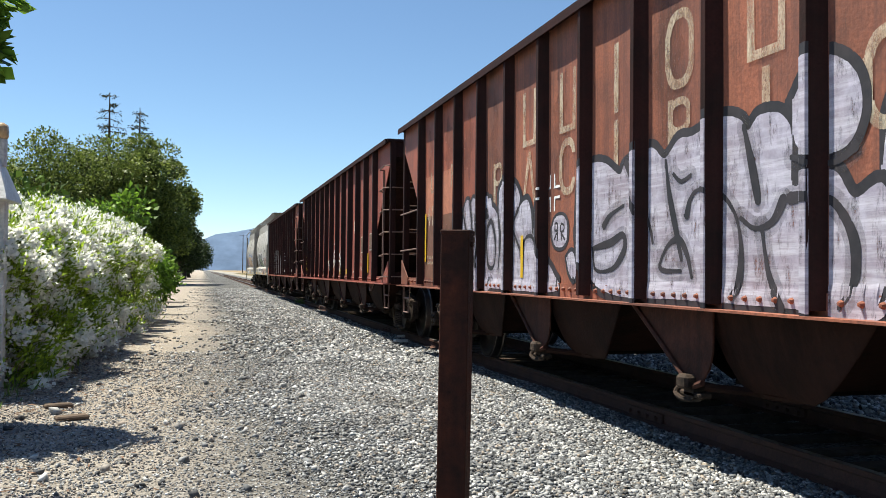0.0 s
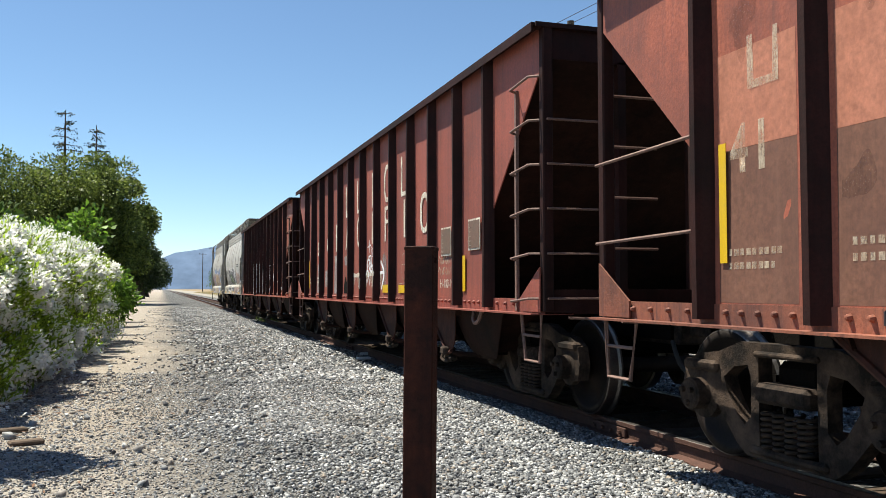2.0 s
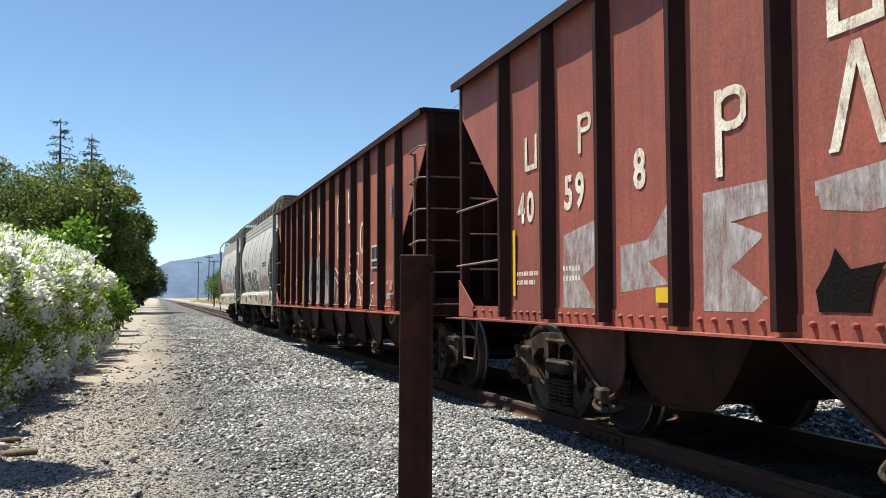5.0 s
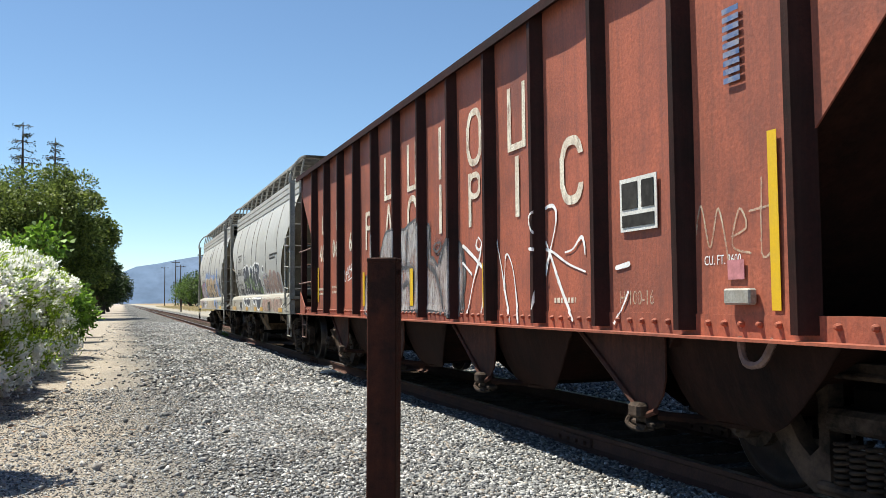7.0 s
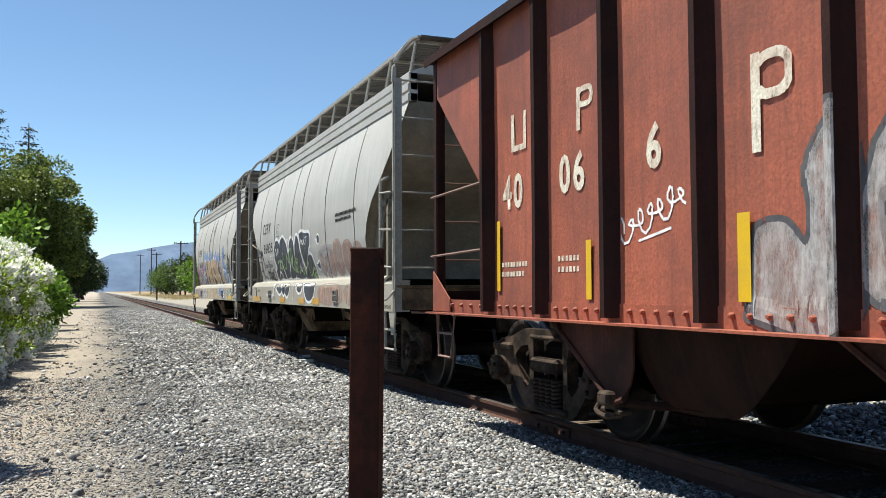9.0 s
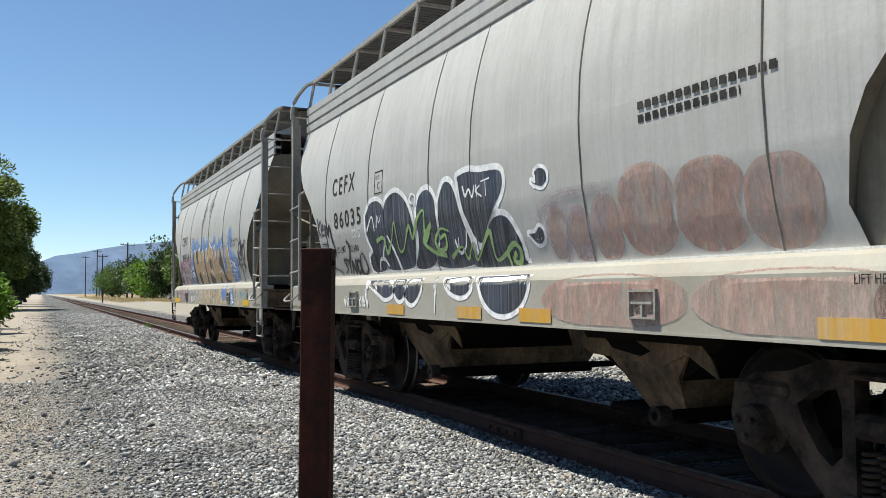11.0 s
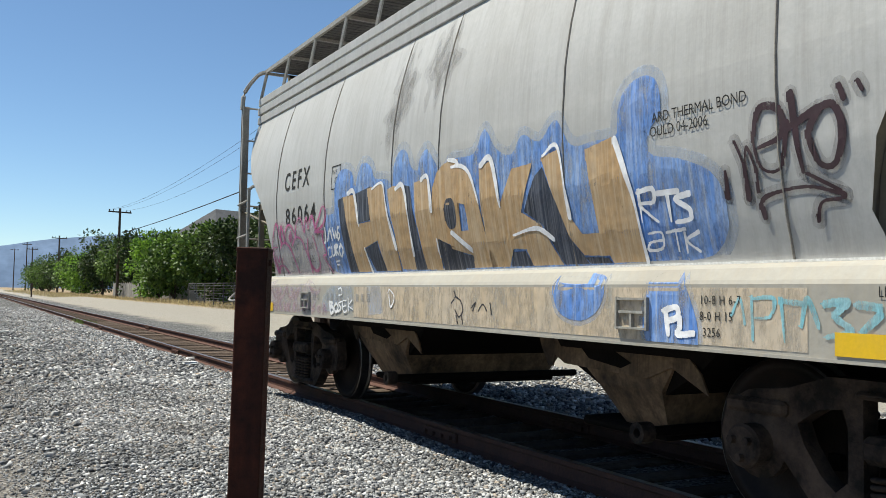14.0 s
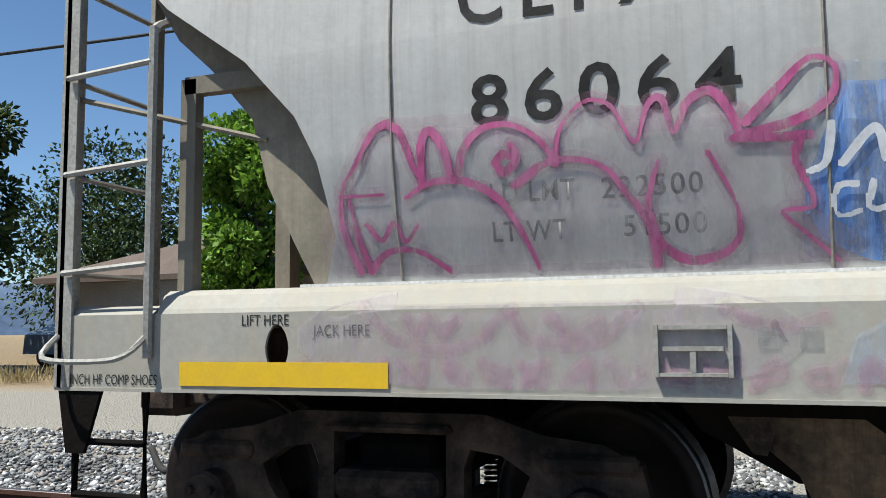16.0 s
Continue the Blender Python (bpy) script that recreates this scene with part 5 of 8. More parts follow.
paint("graffiti", lambda u, z: blob(u, z, 8.58, 1.45, 0.16, 0.3), (8.36, 8.8, 1.14, 1.78), rib_skin, 0.0031, M_SMOKE, CAR_B, "dark grey sprayed patch")
for k, dz in ((10, 0.0), (11, 0.03)):
    u0, z0 = RIBS[k] + 0.30, 1.60 + dz
    fr = part("data_panel", Shape().box(-UP_W - 0.008, -UP_W - 0.004, -u0 - 0.38, -u0, z0, z0 + 0.34), M_CREAM, CAR_B, "painted data panel with cream border")
    part("data_field", Shape().box(-UP_W - 0.013, -UP_W - 0.0095, -u0 - 0.36, -u0 - 0.02, z0 + 0.02, z0 + 0.32), surface("olive_brown_field", (0.17, 0.115, 0.085), (0.26, 0.12, 0.09), 0.6, 30, 4, 0.7), fr)
    for i in range(5):
        part("data_line", Shape().box(-UP_W - 0.017, -UP_W - 0.0145, -u0 - 0.10, -u0 - 0.05, z0 + 0.045 + 0.05 * i, z0 + 0.056 + 0.05 * i), M_CREAM_OLD, fr)
words("H-100-19", 0.105, RIBS[10] + 0.23, 1.22, rib_skin, 0.0029, M_CREAM, CAR_B, squeeze=0.85)
scr = [smooth_curve([(RIBS[10] + 0.2 + 0.1 * i + 0.05 * math.sin(5 * i + j), z + 0.05 * math.cos(7.3 * i + 2 * j)) for j in range(5)], 4) for z in (1.42, 1.55) for i in range(6)]
paint("graffiti", lambda u, z: np.logical_or.reduce([stroke(u, z, t, 0.006) for t in scr]), (RIBS[10] + 0.05, RIBS[10] + 0.95, 1.3, 1.7), rib_skin, 0.0029, M_CREAM_OLD, CAR_B, "two lines of scrawled chalk-white writing", 0.006)
paint("graffiti", lambda u, z: (blob(u, z, RIBS[8] + 0.5, 1.52, 0.13, 0.19) & ~blob(u, z, RIBS[8] + 0.5, 1.52, 0.12, 0.18)) | stroke(u, z, [(RIBS[8] + 0.38, 1.55), (RIBS[8] + 0.62, 1.55)], 0.006) | (abs(z - 1.28) < 0.006), (RIBS[8] + 0.25, RIBS[8] + 0.75, 1.22, 1.75), rib_skin, 0.0029, M_CREAM_OLD, CAR_B, "faint scratched drawing", 0.005)
# flat black plate laid on the panel, standing in for the hole's shaded inside
part("torn_hole", Shape().prism([(-u, z) for u, z in ((5.53, 1.13), (5.51, 1.24), (5.61, 1.36), (5.65, 1.45), (5.75, 1.34), (5.97, 1.37), (5.90, 1.28), (5.86, 1.13))], -UP_W - 0.004, -UP_W - 0.006), M_UNDER, CAR_B, "torn rusted-through hole")

# orange car: silver letters, white scrawls, plates
SILVER_FILL = (
    ((5.47, 1.86), (5.65, 2.06), (5.88, 2.09), (6.06, 2), (6.19, 2.07), (6.48, 2.06), (6.66, 2.1), (7, 2.14), (7.07, 2.04), (7.37, 2.05), (7.43, 1.92), (7.44, 1.7), (7.56, 1.65), (7.69, 1.57), (7.79, 1.7), (7.94, 1.81), (8.17, 1.82), (8.35, 1.78), (8.44, 1.68), (8.5, 1.48), (8.45, 1.26), (8.35, 1.07), (7.34, 1.11), (5.46, 1.15)),)
SILVER_LINES = (
    ((5.58, 1.26), (5.53, 1.61), (5.69, 1.45), (5.91, 1.47), (6.05, 1.39), (5.96, 1.26), (5.8, 1.17), (5.58, 1.31)),
    ((6.19, 2.03), (6.26, 1.66), (6.46, 1.61), (6.82, 1.6), (6.89, 1.41), (6.72, 1.12)),
    ((6.46, 1.38), (6.64, 1.42), (6.8, 1.21)),
    ((6.61, 2.02), (6.56, 1.64)),
    ((7.44, 2.04), (7.35, 1.59)),
    ((7.44, 1.59), (7.62, 1.5), (7.8, 1.27), (7.86, 1.1)),
    ((7.78, 1.63), (7.94, 1.81), (8.19, 1.8), (8.4, 1.73), (8.47, 1.48), (8.43, 1.2), (8.32, 1.07)),
    ((7.57, 1.78), (7.63, 1.83), (7.79, 1.83), (7.79, 1.78), (7.66, 1.74), (7.57, 1.78)),)
SILVER_FAR = (
    ((4.63, 1.06), (4.67, 1.45), (4.73, 1.54), (4.9, 1.54), (5.04, 1.42), (5.08, 1.57), (5.05, 1.79), (5.13, 1.95), (5.24, 2.04), (5.34, 2), (5.34, 1.03)),)
WHITE_LINES = (
    ((8.47, 1.75), (8.7, 1.65), (8.98, 1.51)),
    ((8.46, 1.58), (8.69, 1.46)),
    ((8.95, 1.75), (8.89, 1.61), (8.73, 1.38), (8.59, 1.08)),
    ((8.87, 1.81), (8.95, 1.75), (8.89, 1.69), (8.81, 1.73), (8.84, 1.79)),
    ((8.99, 1.34), (8.96, 1.09)),
    ((9.27, 1.83), (9.28, 1.7), (9.41, 1.43), (9.5, 1.3)),
    ((9.51, 1.63), (9.51, 1.15)),)
spray_fields("graffiti", SILVER_FILL, rib_skin, 0.0066, M_SILVER, CAR_C, "silver sprayed letters", M_SLATELINE, 0.035)
spray_fields("graffiti", SILVER_FAR, rib_skin, 0.0064, M_SILVER, CAR_C, "silver sprayed letters", M_SLATELINE, 0.035)
spray_lines("graffiti_line", SILVER_LINES, 0.026, rib_skin, 0.0088, M_SLATELINE, CAR_C, "grey sprayed letter lines", M_GREYMIST)
spray_lines("graffiti_line", WHITE_LINES[:5], 0.017, rib_skin, 0.0104, M_WHITEPAINT, CAR_C, "white sprayed lines")
cl = [[(3.40 + 0.72 * k / 60 + 0.05 * math.cos(0.72 * k), 1.58 + 0.22 * k / 60 + 0.10 * math.sin(0.72 * k) * (0.6 + 0.45 * math.sin(0.33 * k))) for k in range(61)], [(3.62, 1.52), (3.95, 1.58)]]
paint("graffiti", lambda u, z: np.logical_or.reduce([stroke(u, z, t, 0.009) for t in cl]), (3.15, 4.1, 1.35, 2.0), rib_skin, 0.004, M_WHITEPAINT, CAR_C, "thin white looping tag", 0.006)
SCRAWL = (
    ((9.31, 1.84), (9.34, 1.69), (9.43, 1.46), (9.48, 1.3), (9.6, 1.02)),
    ((9.48, 1.3), (9.51, 1.61), (9.66, 1.46), (9.77, 1.02)),
    ((10.23, 1.13), (10.31, 1.44), (10.48, 1.83), (10.43, 1.95), (10.28, 1.93), (10.2, 1.84), (10.36, 1.6), (10.55, 1.3), (10.75, 1.05)),
    ((10.21, 1.62), (10.4, 1.59), (10.67, 1.48), (10.94, 1.41)),
    ((10.63, 1.57), (10.75, 1.59), (10.89, 1.67), (10.94, 1.54)),
    ((11.38, 1.42), (11.53, 1.44)),
    ((11.35, 1.04), (11.45, 1.15), (11.52, 1.25)),)
spray_lines("graffiti", SCRAWL, 0.016, rib_skin, 0.0086, M_WHITEPAINT, CAR_C, "white sprayed scrawls")
sc = [smooth_curve(c) for c in (((12.25, 1.42), (12.32, 1.75), (12.40, 1.5), (12.48, 1.72), (12.56, 1.42)), ((12.6, 1.55), (12.72, 1.6), (12.66, 1.7), (12.6, 1.5), (12.75, 1.45)), ((12.85, 1.85), (12.84, 1.45), (12.92, 1.45)), ((12.75, 1.68), (12.95, 1.7)))]
paint("graffiti", lambda u, z: np.logical_or.reduce([stroke(u, z, t, 0.0065) for t in sc]), (12.2, 13.0, 1.35, 2.0), rib_skin, 0.0036, M_CREAM_OLD, CAR_C, "thin white looping scrawl", 0.006)
u0 = RIBS[10] + 0.25
pl = part("data_plate", Shape().box(-UP_W - 0.01, -UP_W - 0.004, -u0 - 0.44, -u0, 1.66, 2.02), M_WHITE, CAR_C, "white and black data plate")
for a, b, c, e in ((0.03, 0.22, 1.81, 1.99), (0.27, 0.41, 1.81, 1.99), (0.03, 0.41, 1.69, 1.77)):
    part("data_field", Shape().box(-UP_W - 0.015, -UP_W - 0.011, -u0 - b, -u0 - a, c, e), M_BLACK, pl)
words("CU. FT. 3600", 0.055, RIBS[11] + 0.16, 1.40, rib_skin, 0.0029, M_WHITEPAINT, CAR_C, squeeze=0.75)
words("H-100-16", 0.095, RIBS[10] + 0.2, 1.17, rib_skin, 0.0029, M_CREAM_OLD, CAR_C, squeeze=0.8)
part("router_box", Shape().box(-UP_W - 0.06, -UP_W - 0.004, -(RIBS[11] + 0.62), -(RIBS[11] + 0.40), 1.17, 1.26, 0.01), M_BAR, CAR_C, "small grey metal box")
st = Shape()
for i in range(9):
    st.box(-UP_W - 0.007, -UP_W - 0.004, -(RIBS[11] + 0.53), -(RIBS[11] + 0.39), 2.42 + 0.05 * i, 2.452 + 0.05 * i)
part("sticker", st, surface("torn_blue_sticker", (0.10, 0.16, 0.33), (0.45, 0.4, 0.38), 0.8, 20, 9, 0.5), CAR_C, "torn striped sticker")
part("sticker", Shape().box(-UP_W - 0.007, -UP_W - 0.004, -(RIBS[11] + 0.52), -(RIBS[11] + 0.38), 1.31, 1.42), surface("pink_sticker", (0.55, 0.22, 0.24), None, 0, 20, 4, 0.5), CAR_C, "small faded pink notice")


# ---- covered hopper cars ----
CV_L, CV_W = 10.86, 1.52
CV_PROFILE = ((1.38, 1.385), (1.60, 1.445), (1.90, 1.50), (2.30, 1.525), (2.70, 1.505), (3.00, 1.455), (3.30, 1.375), (3.52, 1.30))
CV_END = ((1.38, 1.30), (1.60, 1.38), (1.90, 1.32), (2.10, 1.22), (2.36, 0.98), (2.70, 0.50), (3.00, 0.25), (3.30, 0.12), (3.52, 0.10))


def round_skin(u, z):
    if z < 1.36:
        return float(np.interp(z, (1.285, 1.31, 1.368, 1.392), (CV_W, CV_W - 0.012, CV_W - 0.05, CV_W - 0.09)))
    return float(np.interp(z, [p[0] for p in CV_PROFILE], [p[1] for p in CV_PROFILE]))


def covered_hopper(far_y, label, seed, wheel_u=0.0):
    rng = random.Random(seed)
    car = tagged(new("covered_hopper_car"), label, "freight car", "cars of the freight train")
    zs = np.unique(np.concatenate((np.linspace(1.36, 3.52, 16), [1.6, 1.9, 2.1, 2.36])))
    seams = (1.66, 3.25, 4.90, 5.77, 7.41, 9.05)
    ends = lambda z: float(np.interp(z, [p[0] for p in CV_END], [p[1] for p in CV_END]))
    for sx in (-1, 1):
        cuts = (None, *seams, None)
        for k in range(len(cuts) - 1):
            n = 6
            s = Shape()
            vs = []
            for i in range(n + 1):
                for z in zs:
                    a = ends(z) if cuts[k] is None else cuts[k]
                    b = CV_L - ends(z) if cuts[k + 1] is None else cuts[k + 1]
                    u = a + (b - a) * i / n
                    pil = 0.0
                    vs.append((sx * (round_skin(u, z) + pil), -u, z))
            m = len(zs)
            s.add(vs, [(i * m + j, (i + 1) * m + j, (i + 1) * m + j + 1, i * m + j + 1) for i in range(n) for j in range(m - 1)])
            part("side_sheet", s, M_GREY, car, smooth=True)
        for u in seams:
            part("weld_seam", Shape().tube([(sx * (round_skin(u, z) + 0.002), -u, z) for z in zs], 0.007, 5), M_SEAM, car, "grimy vertical weld seam")
        # sill with lifting holes
        oval = lambda c, h=1.14: [(-c + 0.055 * math.cos(a), h + 0.10 * math.sin(a) * (0.75 + 0.25 * abs(math.sin(a)))) for a in [2 * math.pi * i / 16 for i in range(16)]]
        web = plate(((-CV_L, 0.97), (0.0, 0.97), (0.0, 1.25), (-0.05, 1.29), (-CV_L + 0.05, 1.29), (-CV_L, 1.25)), (oval(1.15), oval(CV_L - 1.15)), sx * CV_W, sx * (CV_W - 0.015))
        sill = part("side_sill", web, M_GREY_SILL, car, "scuffed grey side sill with oval holes")
        part("sill_shoulder", Shape().prism_y(((sx * CV_W, 1.286), (sx * (CV_W - 0.012), 1.31), (sx * (CV_W - 0.05), 1.368), (sx * (CV_W - 0.09), 1.392), (sx * (CV_W - 0.2), 1.392), (sx * (CV_W - 0.2), 1.37), (sx * (CV_W - 0.1), 1.375), (sx * (CV_W - 0.03), 1.29)), -CV_L + 0.55, -0.55), M_GREY_SILL, sill)
        for u0, u1 in ((0.05, 0.53), (CV_L - 0.53, CV_L - 0.05)):
            part("sill_shoulder", Shape().prism_y(((sx * CV_W, 1.28), (sx * (CV_W - 0.03), 1.315), (sx * (CV_W - 0.12), 1.33), (sx * (CV_W - 0.2), 1.33), (sx * (CV_W - 0.2), 1.25)), -u1, -u0), M_GREY_SILL, sill)
        part("sill_flange", Shape().box(min(sx * (CV_W + 0.006), sx * (CV_W - 0.18)), max(sx * (CV_W + 0.006), sx * (CV_W - 0.18)), -CV_L, 0, 0.955, 0.97), M_GREY_SILL, sill)
        part("rain_bead", Shape().box(min(sx * 1.34, sx * 1.42), max(sx * 1.34, sx * 1.42), -CV_L + 1.2, -1.2, 1.393, 1.405), M_WHITE, sill, "pale weld line along the sill")
        # eave bands and roof
        for z0, z1, w in ((3.50, 3.60, 1.325), (3.63, 3.73, 1.325), (3.76, 3.86, 1.315)):
            part("eave_band", Shape().box(min(sx * w, sx * 1.2), max(sx * w, sx * 1.2), -CV_L + 0.08, -0.08, z0, z1, 0.008), M_GREY, car)
        eave = Shape()
        for z0, z1, w in ((3.50, 3.85, 1.30),):
            eave.box(min(sx * w, sx * 1.2), max(sx * w, sx * 1.2), -CV_L + 0.08, -0.08, z0, z1, 0.008)
        part("eave", eave, M_GREY, car, "ribbed grey eave band")
        roof = Shape().prism_y(((sx * 1.30, 3.86), (sx * 0.9, 4.02), (0, 4.08), (0, 3.85), (sx * 1.3, 3.84)), -CV_L + 0.1, -0.1)
        part("roof_sheet", roof, M_GREY, car)
        walkw = Shape()
        for i in range(int(CV_L / 0.09)):
            y = -0.15 - 0.09 * i
            walkw.box(min(sx * 0.66, sx * 1.21), max(sx * 0.66, sx * 1.21), y - 0.07, y, 4.255, 4.275)
        tagged(part("roof_walk", walkw, M_GRATE, car, "dark grating of the roof walk"), kind="stuff")
        fr = Shape().box(min(sx * 1.20, sx * 1.235), max(sx * 1.20, sx * 1.235), -CV_L, 0, 4.235, 4.285).box(min(sx * 0.64, sx * 0.67), max(sx * 0.64, sx * 0.67), -CV_L, 0, 4.235, 4.285)
        for i in range(12):
            y = -0.1 - (CV_L - 0.2) * i / 11
            fr.box(min(sx * 0.64, sx * 1.235), max(sx * 0.64, sx * 1.235), y - 0.02, y + 0.02, 4.22, 4.255)
            fr.tube(((sx * 1.29, y, 3.86), (sx * 1.215, y, 4.25)), 0.022, 5)
        part("walk_bracket", fr, M_BAR, car, "grey brackets under the roof walk")
        # ladders
        for u, way in ((0.0, 1), (CV_L, -1)):
            y = -u
            xo = sx * (CV_W + 0.01)
            post = Shape().box(min(xo, xo - sx * 0.10), max(xo, xo - sx * 0.10), y - 0.012 - way * 0.03, y + 0.012 - way * 0.03, 0.97, 3.75).box(min(xo, xo - sx * 0.015), max(xo, xo - sx * 0.015), min(y, y - way * 0.09), max(y, y - way * 0.09), 0.97, 3.75)
            post.tube(smooth_curve(((xo, y - way * 0.04, 3.7), (xo - sx * 0.03, y - way * 0.04, 3.95), (xo - sx * 0.2, y - way * 0.04, 4.2), (sx * 1.22, y - way * 0.04, 4.26)), 4), 0.03, 6)
            part("corner_post", post, M_BAR, car, "pale grey ladder post")
            ys = y - way * 0.52
            st2 = Shape().tube(smooth_curve(((sx * 1.44, ys, 2.62), (xo, ys, 2.56), (xo + sx * 0.01, ys, 2.46), (xo + sx * 0.01, ys, 1.5), (xo + sx * 0.01, ys, 1.10)), 4), 0.022, 6)
            part("ladder_stile", st2, M_BAR, car)
            for z in (1.48, 1.93, 2.38):
                part("rung", Shape().tube(((xo + sx * 0.02, y - way * 0.05, z), (xo + sx * 0.02, ys, z + 0.03)), 0.014, 6), M_BAR, car)
            part("grab_iron", Shape().tube(smooth_curve(((xo, y - way * 0.02, 1.20), (xo + sx * 0.10, y - way * 0.03, 1.10), (xo + sx * 0.11, y - way * 0.35, 1.09), (xo + sx * 0.09, ys + way * 0.04, 1.12), (xo, ys, 1.21)), 4), 0.014, 6), M_BAR, car, "bent grab iron")
            endr = Shape()
            for z in [1.48 + 0.45 * i for i in range(6)]:
                part("end_rung", Shape().tube(((xo - sx * 0.06, y - way * 0.04, z), (sx * 0.92, y - way * 0.04, z)), 0.013, 6), M_BAR, car)
            endr.box(min(sx * 0.88, sx * 0.96), max(sx * 0.88, sx * 0.96), y - way * 0.04 - 0.015, y - way * 0.04 + 0.015, 1.0, 4.0)
            part("end_stile", endr, M_BAR, car, "flat upright of the end ladder")
            stp = Shape().tube(((sx * (CV_W - 0.03), y - way * 0.10, 0.70), (sx * (CV_W - 0.03), y - way * 0.10, 0.50), (sx * (CV_W - 0.03), y - way * 0.48, 0.50), (sx * (CV_W - 0.03), y - way * 0.48, 0.96)), 0.02, 6).tube(((sx * (CV_W - 0.03), y - way * 0.10, 0.73), (sx * (CV_W - 0.03), y - way * 0.48, 0.73)), 0.016, 6)
            stp.prism(((y - way * 0.02, 0.96), (y - way * 0.07, 0.68), (y - way * 0.17, 0.68), (y - way * 0.26, 0.96)), sx * CV_W, sx * (CV_W - 0.02))
            part("sill_step", stp, M_BAR if way < 0 else M_UNDER, car, "bar step hung below the corner")
            part("end_brace", Shape().box(min(sx * 1.42, sx * 1.36), max(sx * 1.42, sx * 1.36), y - way * 0.62 - 0.04, y - way * 0.62 + 0.04, 1.32, 2.35).tube(((xo - sx * 0.05, y - way * 0.05, 2.3), (sx * 1.36, y - way * 1.0, 2.05)), 0.014, 6).box(min(sx * 1.36, sx * 1.42), max(sx * 1.36, sx * 1.42), min(y - way * 0.6, y - way * 1.05), max(y - way * 0.6, y - way * 1.05), 2.28, 2.36), M_END, car, "tan end brace with shade in its colour")
        for way, y0 in ((1, 0.0), (-1, -CV_L)):
            gus = ((0.38, 2.78), (0.52, 2.56), (0.70, 2.40), (0.92, 2.15), (1.0, 1.85), (1.13, 1.60), (1.24, 1.40), (1.42, 1.40), (1.40, 1.75), (1.36, 1.95), (1.24, 2.16), (1.0, 2.40), (0.6, 2.70))
            part("end_gusset", Shape().prism([(y0 - way * a, b) for a, b in gus], sx * 1.36, sx * 1.345), M_END, car, "curved end plate with shade in its colour")
        for u in (2.79, CV_L - 2.78):
            b = Shape()
            for y0, y1, z0, z1 in ((-u - 0.13, -u - 0.115, 1.04, 1.22), (-u + 0.115, -u + 0.13, 1.04, 1.22), (-u - 0.113, -u + 0.113, 1.203, 1.217), (-u - 0.113, -u + 0.113, 1.043, 1.055), (-u - 0.10, -u + 0.10, 1.13, 1.145), (-u - 0.01, -u + 0.01, 1.057, 1.128)):
                b.box(min(sx * CV_W, sx * (CV_W + 0.025)), max(sx * CV_W, sx * (CV_W + 0.025)), y0, y1, z0, z1)
            part("placard_holder", b, M_BAR, car, "small metal placard frame")
    # sloped end sheets
    for way, y0 in ((1, 0.0), (-1, -CV_L)):
        s = Shape()
        vs = []
        for z in zs:
            e = ends(z) + 0.05
            w = round_skin(1, z) - 0.02
            vs += [(-w, y0 - way * e, z), (-w * 0.4, y0 - way * (e + 0.06), z), (w * 0.4, y0 - way * (e + 0.06), z), (w, y0 - way * e, z)]
        s.add(vs, [(r * 4 + i, r * 4 + i + 1, r * 4 + 5 + i, r * 4 + 4 + i) for r in range(len(zs) - 1) for i in range(3)])
        part("end_sheet", s, M_END, car, "dusty tan sloping end sheet with shade in its colour", True)
        # deck and sill take the dark bay colour for the shade in their recess
        part("end_deck", Shape().box(-1.5, 1.5, min(y0, y0 - way * 1.6), max(y0, y0 - way * 1.6), 1.24, 1.27), M_TAN_BAY, car, "end deck darkened for its recess")
        part("end_sill", Shape().box(-1.5, 1.5, min(y0 - way * 0.02, y0 - way * 0.1), max(y0 - way * 0.02, y0 - way * 0.1), 0.97, 1.238, 0.01), M_TAN_BAY, car, "end sill darkened for its recess")
        part("end_plate", Shape().box(-0.9, 0.9, min(y0 - way * 0.05, y0 - way * 0.12), max(y0 - way * 0.05, y0 - way * 0.12), 3.86, 4.25), M_END, car, "upper end plate")
        part("end_post", Shape().box(-0.06, 0.06, y0 - way * 0.3 - 0.05, y0 - way * 0.3 + 0.05, 1.27, 3.0).box(0.55, 0.65, y0 - way * 0.25 - 0.05, y0 - way * 0.25 + 0.05, 1.27, 3.3), M_END, car)
        bc = Shape().lathe(((0.001, -0.2), (0.16, -0.2), (0.17, 0.15), (0.001, 0.15)), 18, (-0.62, y0 - way * 0.75, 1.85)).tube(smooth_curve(((-0.6, y0 - way * 0.6, 1.75), (-0.55, y0 - way * 0.4, 1.5), (-0.1, y0 - way * 0.3, 1.35)), 5), 0.025, 6).box(-0.3, 0.2, y0 - way * 0.7 - 0.15, y0 - way * 0.7 + 0.15, 1.27, 1.65, 0.03)
        if (y0 == 0.0) == (wheel_u == 0.0):
            part("brake_gear", bc, M_UNDER, car, "dark brake reservoir and piping")
        coupler(car, -y0, way)
    y0, inward = (0.02, -0.6) if wheel_u == 0.0 else (-wheel_u - 0.02, 0.6)
    wheel = part("brake_wheel", Shape().tube([(0.28 * math.cos(a) - 0.5, y0, 2.0 + 0.28 * math.sin(a)) for a in [2 * math.pi * i / 20 for i in range(21)]], 0.016, 6), M_END, car, "round hand brake wheel")
    for a in (0.3, 1.35, 2.4):
        part("spoke", Shape().tube(((-0.5 - 0.28 * math.cos(a), y0, 2.0 - 0.28 * math.sin(a)), (-0.5 + 0.28 * math.cos(a), y0, 2.0 + 0.28 * math.sin(a))), 0.012, 6), M_END, wheel)
